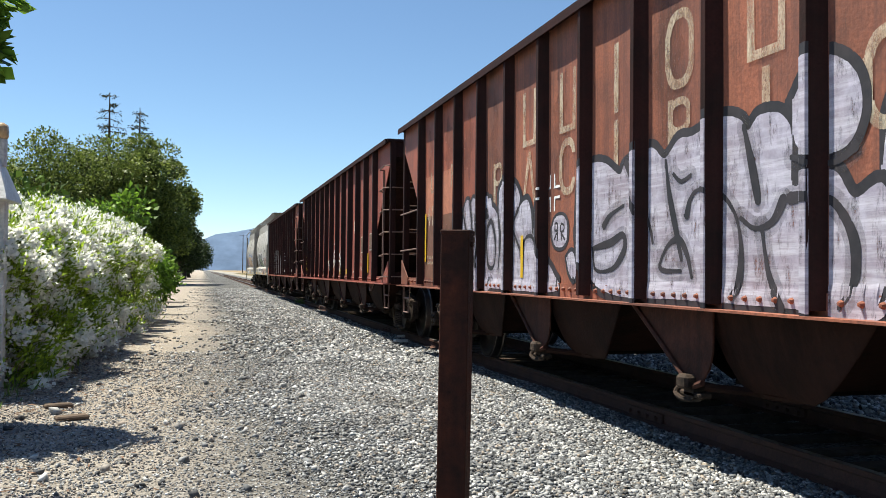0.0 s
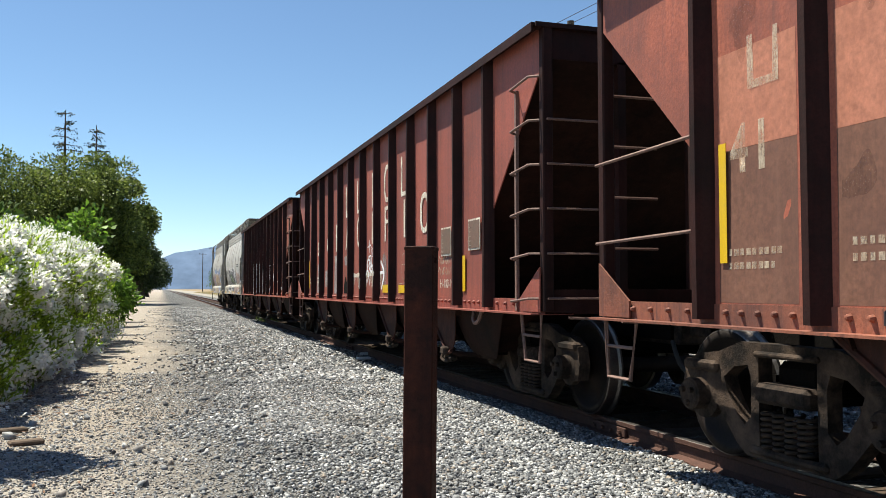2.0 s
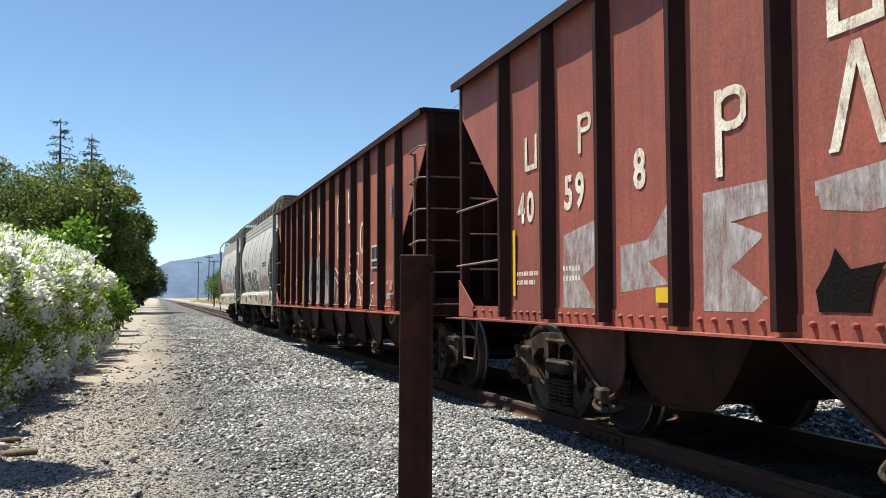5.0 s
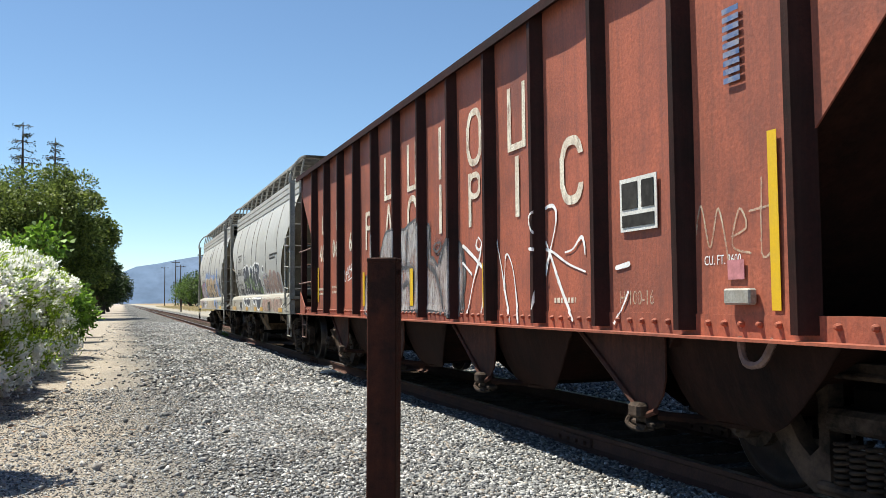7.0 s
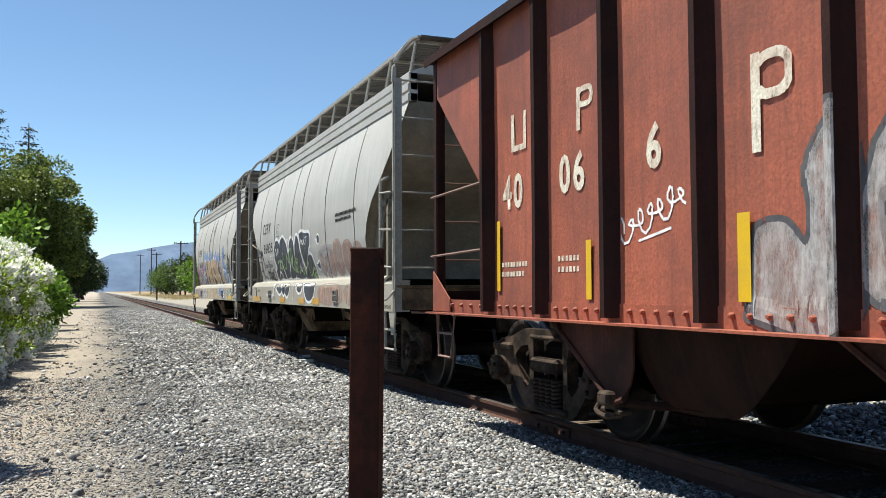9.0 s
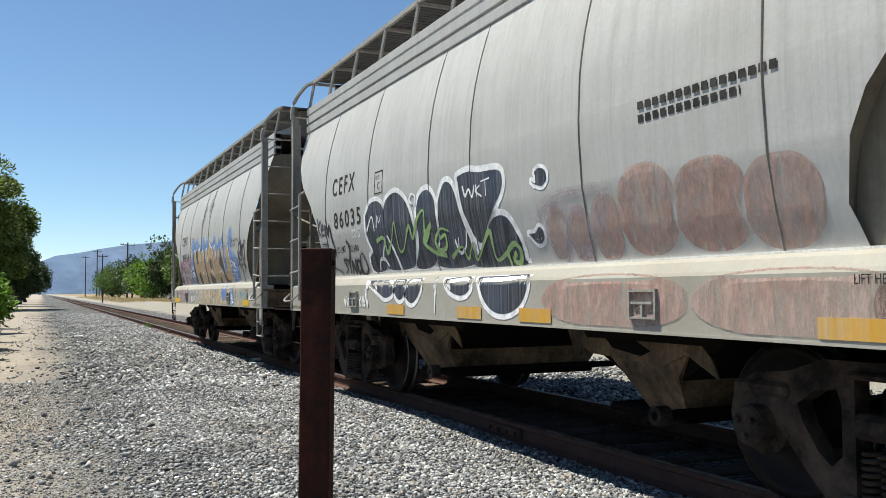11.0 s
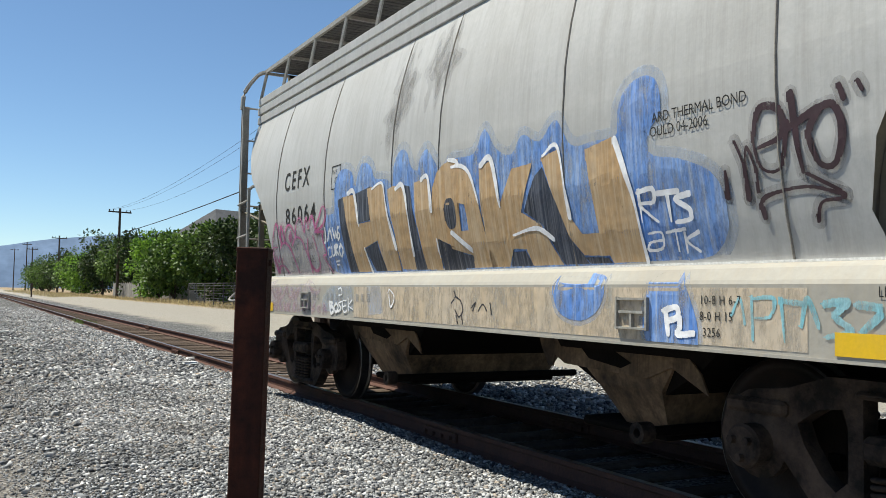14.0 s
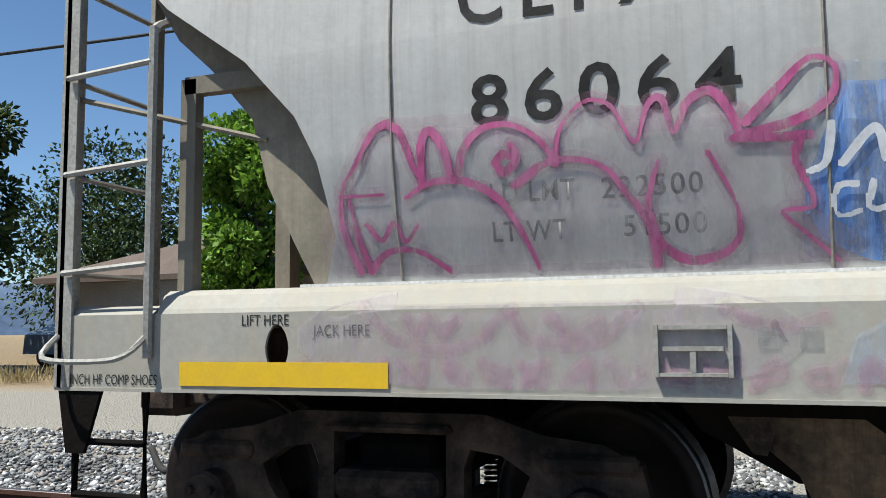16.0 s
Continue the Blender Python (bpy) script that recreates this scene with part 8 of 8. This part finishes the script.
def tree(x, y, h, r, crown0, leaf, seed, n=2600, size=(0.25, 0.5), name="tree", label="", trunk=0.16, lobes=16, flat=0.9, group="", z0=None):
    """Tapered trunk, limbs, and an uneven crown of small leaf clumps gathered in lobes."""
    rng = np.random.default_rng(seed)
    t = tagged(new(name), label, "tree", group)
    t.matrix_basis = pose(x, y, (ground_z(x, y) if z0 is None else z0) - 0.1)
    cz, ch = (crown0 + h) / 2, (h - crown0) / 2
    d = unit(rng, lobes)
    k = rng.uniform(0.35, 0.85, lobes)
    c = d * k[:, None] * np.array([r, r, ch]) + np.array([0, 0, cz])
    wood = Shape().tube(((0, 0, 0), (0.1 * r * rng.normal(), 0.1 * r * rng.normal(), crown0 + 0.5 * ch), (0.1 * r * rng.normal(), 0, crown0 + 1.3 * ch)), (trunk, trunk * 0.7, trunk * 0.3), 8)
    for i in range(0, lobes, 2):
        wood.tube(((0, 0, max(0.3, crown0 * 0.9 + 0.1 * c[i, 2])), tuple(c[i] * np.array([0.5, 0.5, 0.85])), tuple(c[i])), (trunk * 0.45, trunk * 0.25, trunk * 0.08), 5)
    part("trunk", wood, M_BARK, t, "dark tapered trunk with limbs")
    lr = rng.uniform(0.28, 0.48, lobes) * r
    q = rng.integers(0, lobes, n)
    o = unit(rng, n)
    p = c[q] + o * (lr[q] * rng.uniform(0.3, 1.06, n) ** 0.6)[:, None] * np.array([1, 1, flat])
    D = o + unit(rng, n) * 0.8 + np.array([0, 0, -0.15])
    D /= np.linalg.norm(D, axis=1, keepdims=True)
    s = rng.uniform(*size, n)
    V, F = leaf_quads(p, D, unit(rng, n), s, s * rng.uniform(0.35, 0.7, n), 0.2)
    ob = new("crown", raw_mesh("crown", V, F, 4, leaf))
    ob.parent = t
    return t


def redwood(x, y, h, seed):
    rng = np.random.default_rng(seed)
    t = tagged(new("redwood_tree"), "tall sparse dark redwood with drooping branches", "tree", "tall trees behind the hedge")
    t.matrix_basis = pose(x, y, 0)
    wood = Shape().tube(((0, 0, 0), (0.05, 0, h * 0.5), (0, 0, h)), (0.32, 0.2, 0.03), 8)
    P, D, S = [], [], []
    z = h * 0.28
    while z < h * 0.985:
        L = (h - z) * 0.24 + 0.55
        for k in range(5):
            if rng.uniform() < 0.2:
                continue
            a = rng.uniform(0, 2 * np.pi)
            tip = np.array([math.cos(a) * L, math.sin(a) * L, -0.12 * L + rng.normal(0, 0.12)]) * rng.uniform(0.6, 1.1)
            wood.tube(((0, 0, z), tuple(np.array([0, 0, z]) + tip)), (0.04, 0.01), 4)
            for m in range(int(10 + 12 * L)):
                f = rng.uniform(0.15, 1.05)
                P.append(np.array([0, 0, z]) + tip * f + rng.normal(0, 0.09, 3))
                D.append(tip / np.linalg.norm(tip) + rng.normal(0, 0.6, 3) + np.array([0, 0, -0.25]))
                S.append(rng.uniform(0.14, 0.28))
        z += rng.uniform(0.45, 0.8)
    part("trunk", wood, M_BARK, t, "straight bare trunk")
    D = np.array(D)
    D /= np.linalg.norm(D, axis=1, keepdims=True)
    S = np.array(S)
    V, F = leaf_quads(np.array(P), D, unit(rng, len(S)), S, S * 0.4, 0.1)
    new("crown", raw_mesh("crown", V, F, 4, L_REDWOOD)).parent = t


rusty_post()
signal_stand()
for i, (x, y, rx, ry, h) in enumerate(((-2.95, 10.4, 1.25, 1.0, 1.75), (-2.75, 11.8, 1.25, 1.4, 2.0), (-2.75, 13.9, 1.3, 1.6, 2.15), (-2.75, 16.4, 1.3, 1.7, 2.25), (-2.65, 19.2, 1.4, 1.8, 2.3), (-2.45, 22.2, 1.4, 1.9, 2.3), (-5.0, 10.5, 1.5, 1.6, 2.0), (-5.0, 14.0, 1.6, 1.9, 2.3))):
    oleander(x, y, rx, ry, h, 20 + i)
G1 = "tall trees behind the hedge"
tree(-2.6, 26.5, 3.6, 1.3, 0.3, L_BRIGHT, 31, 2600, (0.12, 0.26), "young_tree", "bright green young tree above the hedge", 0.07, 14, 1.2)
tree(-2.2, 31.0, 2.6, 1.3, 0.1, L_BRIGHT, 32, 2200, (0.12, 0.24), "shrub", "bright green shrub past the hedge", 0.05, 14)
tree(-2.0, 36.0, 2.2, 1.2, 0.1, L_BROAD, 33, 1600, (0.12, 0.24), "shrub", "green shrub beside the path", 0.05, 14)
tree(-6.5, 30.0, 4.3, 2.6, 0.5, L_BROAD, 34, 3200, (0.2, 0.4), "shrub", "green shrubs under the tall trees", 0.1, 22)
tree(-10.5, 34.0, 4.4, 3.0, 0.5, L_BROAD, 35, 3200, (0.2, 0.4), "shrub", "green shrubs under the tall trees", 0.1, 22)
for i, (x, y, h, r, c0, leaf) in enumerate(((-13.6, 76, 13.4, 4.8, 1.5, L_PINE), (-9.4, 78, 14.4, 4.4, 1.5, L_PINE), (-6.6, 74, 12.6, 3.8, 1.0, L_PINE), (-4.6, 76, 13.4, 3.4, 1.5, L_PINE), (-3.2, 80, 11.2, 2.8, 1.0, L_PINE), (-17.5, 80, 10, 4.5, 1.5, L_PINE), (-2.6, 98, 7.4, 2.6, 0.8, L_DARK), (-2.4, 118, 7.0, 3.0, 0.8, L_DARK), (-2.2, 145, 7.0, 3.2, 0.8, L_DARK), (-4.0, 190, 9, 5, 0.8, L_DARK), (-12, 60, 6.0, 4.5, 0.6, L_BROAD), (-24, 84, 11, 5, 1.5, L_PINE))):
    tree(x, y, h, r, c0, leaf, 40 + i, 20000, (0.16, 0.34), "pine_tree" if leaf is L_PINE else "oak_tree", "large dense dark green pine" if leaf is L_PINE else "dark green tree beside the path", 0.3, 38, 0.8, G1)
redwood(-8.0, 79.5, 16.4, 61)
redwood(-5.6, 80.5, 15.4, 62)


def overhead_branch():
    t = tagged(new("leafy_branch"), "hanging branch with broad glossy green leaves", "branch")
    rng = np.random.default_rng(5)
    tw = Shape().tube(smooth_curve(((-3.1, 7.6, 2.9), (-2.4, 6.6, 3.2), (-1.75, 6.0, 2.95)), 5), 0.025, 6)
    P, D = [], []
    for z, x, y in ((3.05, -1.62, 6.0), (2.9, -1.60, 6.0), (2.72, -1.58, 6.0), (2.6, -1.62, 6.02), (2.42, -1.64, 6.0)):
        tw.tube(((x - 0.5, y, z + 0.1), (x - 0.1, y, z)), 0.008, 5)
        for k in range(7):
            P.append((x - 0.12 + rng.normal(0, 0.04), y + rng.normal(0, 0.06), z + rng.normal(0, 0.03)))
            D.append((0.8, rng.normal(0, 0.7), rng.normal(0.1, 0.6)))
    part("branch", tw, M_BARK, t)
    D = np.array(D)
    D /= np.linalg.norm(D, axis=1, keepdims=True)
    n = len(P)
    V, F = leaf_quads(np.array(P), D, unit(rng, n), rng.uniform(0.10, 0.17, n), rng.uniform(0.04, 0.06, n), 0.12)
    new("leaves", raw_mesh("leaves", V, F, 4, L_BRIGHT)).parent = t


overhead_branch()
tree(-2.4, 8.2, 3.85, 0.8, 2.85, L_BRIGHT, 30, 4200, (0.12, 0.2), "shade_tree", "small broad-leaved tree over the path edge", 0.07, 22, 0.8)

# ---- beyond the track ----
G2 = "trees along the gravel road"
far_trees = ((21, 300, 9, 7, L_DARK), (17, 250, 8, 5, L_BROAD), (15.5, 222, 8, 4, L_BROAD), (15.0, 195, 7.5, 4, L_BROAD), (15.3, 172, 8.3, 3.6, L_DARK), (15.0, 150, 7.0, 4.0, L_BROAD), (14.6, 132, 6.6, 4.0, L_BRIGHT),
             (15.2, 118, 8.2, 3.4, L_DARK), (15.6, 104, 7.2, 3.6, L_BROAD), (16.0, 94, 7.6, 3.6, L_DARK), (15.2, 82, 6.4, 3.2, L_BRIGHT), (14.8, 73, 6.2, 3.0, L_BROAD), (16.0, 64, 6.0, 2.8, L_BROAD), (15.6, 52.5, 6.6, 3.2, L_DARK), (16.4, 46, 7.4, 3.6, L_DARK),
             (15.2, 36.5, 8.8, 3.6, L_BROAD), (15.0, 31.0, 8.6, 3.4, L_BROAD), (14.6, 26.4, 7.0, 3.0, L_BRIGHT), (17.5, 24.5, 8.0, 2.6, L_DARK), (16.6, 20.2, 9.2, 2.3, L_DARK), (30, 27, 9, 5, L_DARK), (21.8, 14.0, 8.6, 1.9, L_BRIGHT), (24, 60, 8, 5, L_DARK), (22, 140, 9, 6, L_DARK))
for i, (x, y, h, r, leaf) in enumerate(far_trees):
    near = y < 60
    tree(x, y, h, r, 0.5 if near else 0.3, leaf, 70 + i, 15000 if near else 5000, (0.15, 0.32) if near else (0.22, 0.48), "roadside_tree", {L_DARK: "dense dark green tree beyond the road", L_BROAD: "green leafy tree beyond the road", L_BRIGHT: "bright green bushy tree beyond the road"}[leaf], 0.16, 30, 0.9, G2)


def power_pole(x, y, h, arms, seed, lean=0.0):
    p = tagged(new("power_pole"), "weathered wooden power pole with crossarm", "power pole", "power poles along the road")
    p.matrix_basis = pose(x, y, ground_z(x, y) - 0.1, 0, lean, 14)
    part("pole", Shape().tube(((0, 0, 0), (0, 0, h * 0.5), (0, 0, h)), (0.16, 0.14, 0.11), 10), M_WOOD, p)
    for z in arms:
        part("crossarm", Shape().box(-1.2, 1.2, -0.06, 0.06, z - 0.07, z + 0.07, 0.01), M_WOOD, p)
        for k in (-1.1, -0.7, 0.7, 1.1):
            part("insulator", Shape().tube(((k, 0, z + 0.05), (k, 0, z + 0.24)), (0.04, 0.055), 8), M_GLASS, p)


power_pole(11.8, 24.0, 9.3, (8.6,), 1)
power_pole(13.6, 95.0, 9.4, (9.0,), 2)
power_pole(13.0, 155.0, 9.6, (9.2,), 3)
power_pole(13.2, 225.0, 10.5, (10.0,), 4)
power_pole(13.6, 255.0, 13.0, (12.4,), 5)
power_pole(12.6, 300.0, 13.0, (12.6,), 6)
for k, dx in enumerate((-1.1, -0.7, 0.7)):
    y0, z0, y1, z1 = 24.0, 9.0, 95.0, 9.4
    pts = [(11.8 + dx + (1.8) * t, y0 + (y1 - y0) * t, z0 + (z1 - z0) * t - 1.4 * 4 * t * (1 - t) * 0.7) for t in [i / 14 for i in range(15)]]
    tagged(part("power_line", Shape().tube(pts, 0.009, 4), M_RUBBER), "thin black overhead wire between poles", "wire", "overhead wires")
    pts = [(11.8 + dx + 0.5 * t, 24.0 - 45 * t, 9.0 - 1.2 * 4 * t * (1 - t) * 0.7) for t in [i / 10 for i in range(11)]]
    tagged(part("power_line", Shape().tube(pts, 0.009, 4), M_RUBBER), "thin black overhead wire between poles", "wire", "overhead wires")
tagged(part("phone_line", Shape().tube([(11.8 + 1.8 * t, 24 + 71 * t, 6.6 + 0.4 * t - 1.2 * t * (1 - t)) for t in [i / 10 for i in range(11)]] , 0.03, 5), M_RUBBER), "thick black cable between poles", "wire", "overhead wires")
tagged(part("phone_line", Shape().tube([(11.8 + 0.5 * t, 24 - 45 * t, 6.6 - 1.2 * t * (1 - t)) for t in [i / 10 for i in range(11)]], 0.03, 5), M_RUBBER), "thick black cable between poles", "wire", "overhead wires")

sp = tagged(new("marker_post"), "thin dark marker post beside the far rails", "post")
part("shaft", Shape().box(-0.09, 0.09, -0.09, 0.09, 0, 1.9, 0.01), M_WOOD, sp)
part("board", Shape().box(-0.16, 0.16, -0.03, 0.03, 1.3, 1.95, 0.01), M_WOOD, sp)
sp.matrix_basis = pose(7.6, 128, -0.1)


def fence(x0, y0, x1, y1, h, seed):
    f = tagged(new("wire_fence"), "dark wire fence on thin posts", "fence")
    n = max(2, int(math.hypot(x1 - x0, y1 - y0) / 2.4))
    for i in range(n + 1):
        t = i / n
        x, y = x0 + (x1 - x0) * t, y0 + (y1 - y0) * t
        part("post", Shape().tube(((x, y, 0.1), (x, y, 0.3 + h)), 0.035, 6), M_FENCE, f)
    for z in [0.35 + (h - 0.1) * k / 9 for k in range(10)]:
        part("wire", Shape().tube(((x0, y0, z), (x1, y1, z)), 0.010 if 0 < z < h else 0.02, 4), M_FENCE, f)


fence(13.2, 30, 13.6, 62, 1.5, 1)
bf = tagged(new("board_fence"), "grey weathered board fence among the trees", "fence")
for i in range(26):
    part("board", Shape().box(13.9, 13.93, 84 + 0.62 * i, 84.56 + 0.62 * i, 0.15, 1.9 + 0.05 * math.sin(i * 3.3)), M_BOARD, bf)


def house(x, y, w, d, eave, ridge, wall_m, roof_m, label, turn=0):
    hs = tagged(new("house"), label, "house")
    hs.matrix_basis = pose(x, y, 0, 0, 0, turn)
    hw, hd = w / 2, d / 2
    part("wall", Shape().box(-hw, hw, -hd, hd, 0, eave), wall_m, hs)
    o = 0.5
    part("roof", Shape().add([(-hw - o, -hd - o, eave), (hw + o, -hd - o, eave), (hw + o, hd + o, eave), (-hw - o, hd + o, eave), (-hw * 0.55, 0, ridge), (hw * 0.55, 0, ridge),
                              (-hw - o, -hd - o, eave - 0.18), (hw + o, -hd - o, eave - 0.18), (hw + o, hd + o, eave - 0.18), (-hw - o, hd + o, eave - 0.18)],
                             [(0, 1, 5, 4), (2, 3, 4, 5), (1, 2, 5), (3, 0, 4), (6, 7, 1, 0), (7, 8, 2, 1), (8, 9, 3, 2), (9, 6, 0, 3), (9, 8, 7, 6)]), roof_m, hs)
    for k in (-0.5, 0.1, 0.6):
        win = part("window", Shape().box(k * hw - 0.6, k * hw + 0.6, -hd - 0.04, -hd + 0.02, 1.0, 2.2), M_WHITE, hs)
        part("pane", Shape().box(k * hw - 0.52, k * hw + 0.52, -hd - 0.06, -hd - 0.045, 1.08, 2.12), M_GLASS, win)
    for k in (-0.5, 0.3):
        win = part("window", Shape().box(-hw - 0.04, -hw + 0.02, k * hd - 0.7, k * hd + 0.7, 1.0, 2.2), M_WHITE, hs)
        part("pane", Shape().box(-hw - 0.06, -hw - 0.045, k * hd - 0.62, k * hd + 0.62, 1.08, 2.12), M_GLASS, win)
    part("vent_pipe", Shape().tube(((0.2 * hw, 0.2, ridge - 0.6), (0.2 * hw, 0.2, ridge + 0.35)), 0.08, 8), M_CABINET, hs)


house(24, 84, 14, 10, 5.2, 9.0, M_CONCRETE, M_SLATE, "house with steep grey roof behind trees", 20)
house(29, 15.5, 10, 16, 3.2, 5.2, M_CONCRETE, M_SHINGLE, "low house with brown shingle roof")


def parked_car(x, y, turn):
    c = tagged(new("parked_car"), "dusty blue-grey parked hatchback beyond the road", "car")
    c.matrix_basis = pose(x, y, ground_z(x, y), 0, 0, turn)
    side = [(-2.1, 0.35), (-2.15, 0.75), (-1.95, 0.92), (-1.0, 1.0), (-0.45, 1.42), (0.9, 1.46), (1.75, 1.05), (2.1, 0.95), (2.15, 0.4)]
    part("body", Shape().prism(side, -0.85, 0.85), M_CARPAINT, c)
    for sx in (-1, 1):
        part("window", Shape().prism([(-0.85, 1.0), (-0.42, 1.36), (0.85, 1.39), (1.45, 1.05)], sx * 0.853, sx * 0.858), M_GLASS, c)
        for y0 in (-1.3, 1.35):
            w = part("wheel", Shape().lathe(((0.05, -0.1), (0.32, -0.1), (0.33, 0.1), (0.05, 0.1)), 20, (sx * 0.8, y0, 0.32)), M_RUBBER, c)
            part("rim", Shape().lathe(((0.01, -0.02), (0.2, -0.02), (0.2, 0.02), (0.01, 0.02)), 16, (sx * 0.9, y0, 0.32)), M_BAR, w)


parked_car(21.5, 19.0, 80)


def grass(name, n, xr, yr, h, leaf, label, seed, dens=None):
    rng = np.random.default_rng(seed)
    x, y = rng.uniform(*xr, n), yr[0] + (yr[1] - yr[0]) * rng.uniform(0, 1, n) ** 1.5
    D = np.stack([rng.normal(0, 0.35, n), rng.normal(0, 0.35, n), np.ones(n)], 1)
    D /= np.linalg.norm(D, axis=1, keepdims=True)
    L = rng.uniform(*h, n)
    V, F = leaf_quads(np.stack([x, y, ground_z(x, y)], 1), D, unit(rng, n), L, L * 0.06 + 0.008, 0.1)
    tagged(new(name, raw_mesh(name, V, F, 4, leaf)), label, "grass", kind="stuff")


grass("dry_grass", 9000, (12.2, 14.8), (14, 150), (0.12, 0.45), L_GRASS, "dry yellow grass along the verge", 1)
grass("dry_grass", 6000, (8.5, 13.5), (110, 260), (0.15, 0.5), L_GRASS, "dry yellow grass along the verge", 2)
grass("green_weeds", 260, (3.75, 4.5), (36, 38), (0.08, 0.25), L_WEED, "green weeds growing in the track", 3)
grass("green_weeds", 500, (-2.4, -1.6), (6, 24), (0.05, 0.2), L_WEED, "green weeds at the hedge foot", 4)

for x, y, s in ((3.62, 16.2, 0.13), (0.98, 26.9, 0.12), (3.95, 17.6, 0.10)):
    rng = random.Random(int(s * 1000))
    st = Shape().box(-s, s, -s * 0.6, s * 0.6, 0, 0.05, 0.015)
    st.v = [(a + rng.uniform(-0.02, 0.02), b + rng.uniform(-0.02, 0.02), c) for a, b, c in st.v]
    ob = tagged(part("pale_slab", st, M_WHITE), "flat whitish slab lying on the gravel", "stone")
    ob.matrix_basis = pose(x, y, float(ground_z(x, y)) + 0.02)
for x, y, s in ((-1.05, 7.95, 0.13), (-1.25, 8.6, 0.12), (1.15, 3.55, 0.11)):
    ob = tagged(part("flat_stone", Shape().box(-s, s, -s * 0.5, s * 0.5, 0, 0.04, 0.012), M_TIE), "flat dark stone slab on the ground", "stone")
    ob.matrix_basis = pose(x, y, float(ground_z(x, y)), 0, 0, 20)


def hills():
    rng = np.random.default_rng(3)
    xs = np.linspace(-1500, 3200, 90)
    top = np.interp(xs, (-1500, -300, -60, 20, 120, 280, 500, 800, 1400, 2200, 3200), (10, 20, 60, 96, 118, 140, 165, 185, 200, 190, 160)) + rng.normal(0, 2.0, len(xs))
    v = []
    for x, t in zip(xs, top):
        v += [(x, 2300, -2), (x, 2400, t * 0.45 + rng.normal(0, 3)), (x, 2500, t), (x, 2700, t * 0.8)]
    f = [(i * 4 + j, i * 4 + 4 + j, i * 4 + 5 + j, i * 4 + 1 + j) for i in range(len(xs) - 1) for j in range(3)]
    s = Shape().add(v, f)
    # the haze of distance is mixed into this blue hill colour
    m = surface("hazy_wooded_hill", (0.145, 0.20, 0.30), (0.11, 0.165, 0.26), 0.6, 0.02, 0.004, 1.0, 0, 0)
    m.node_tree.nodes["Principled BSDF"].inputs["Specular IOR Level"].default_value = 0
    tagged(part("backdrop", s, m, smooth=True), "hazy blue wooded hills in the distance", "hills", kind="structure")


hills()


# ---- movement ----
def rolled(t):
    return float(np.interp(t, [r[0] for r in ROLLED], [r[1] for r in ROLLED]))


def motions():
    for car in (CAR_A, CAR_B, CAR_C, CAR_D, CAR_E):
        walk(car, [(t, pose(TRACK_X, car["far_y"] - s, RAIL_TOP)) for t, s in ROLLED])
    steps = [0.1 * k for k in range(161)]
    for wheelset, (x, y, z) in WHEELSETS:
        walk(wheelset, [(t, pose(x, y, z, math.degrees(rolled(t) / WHEEL_R))) for t in steps])


motions()
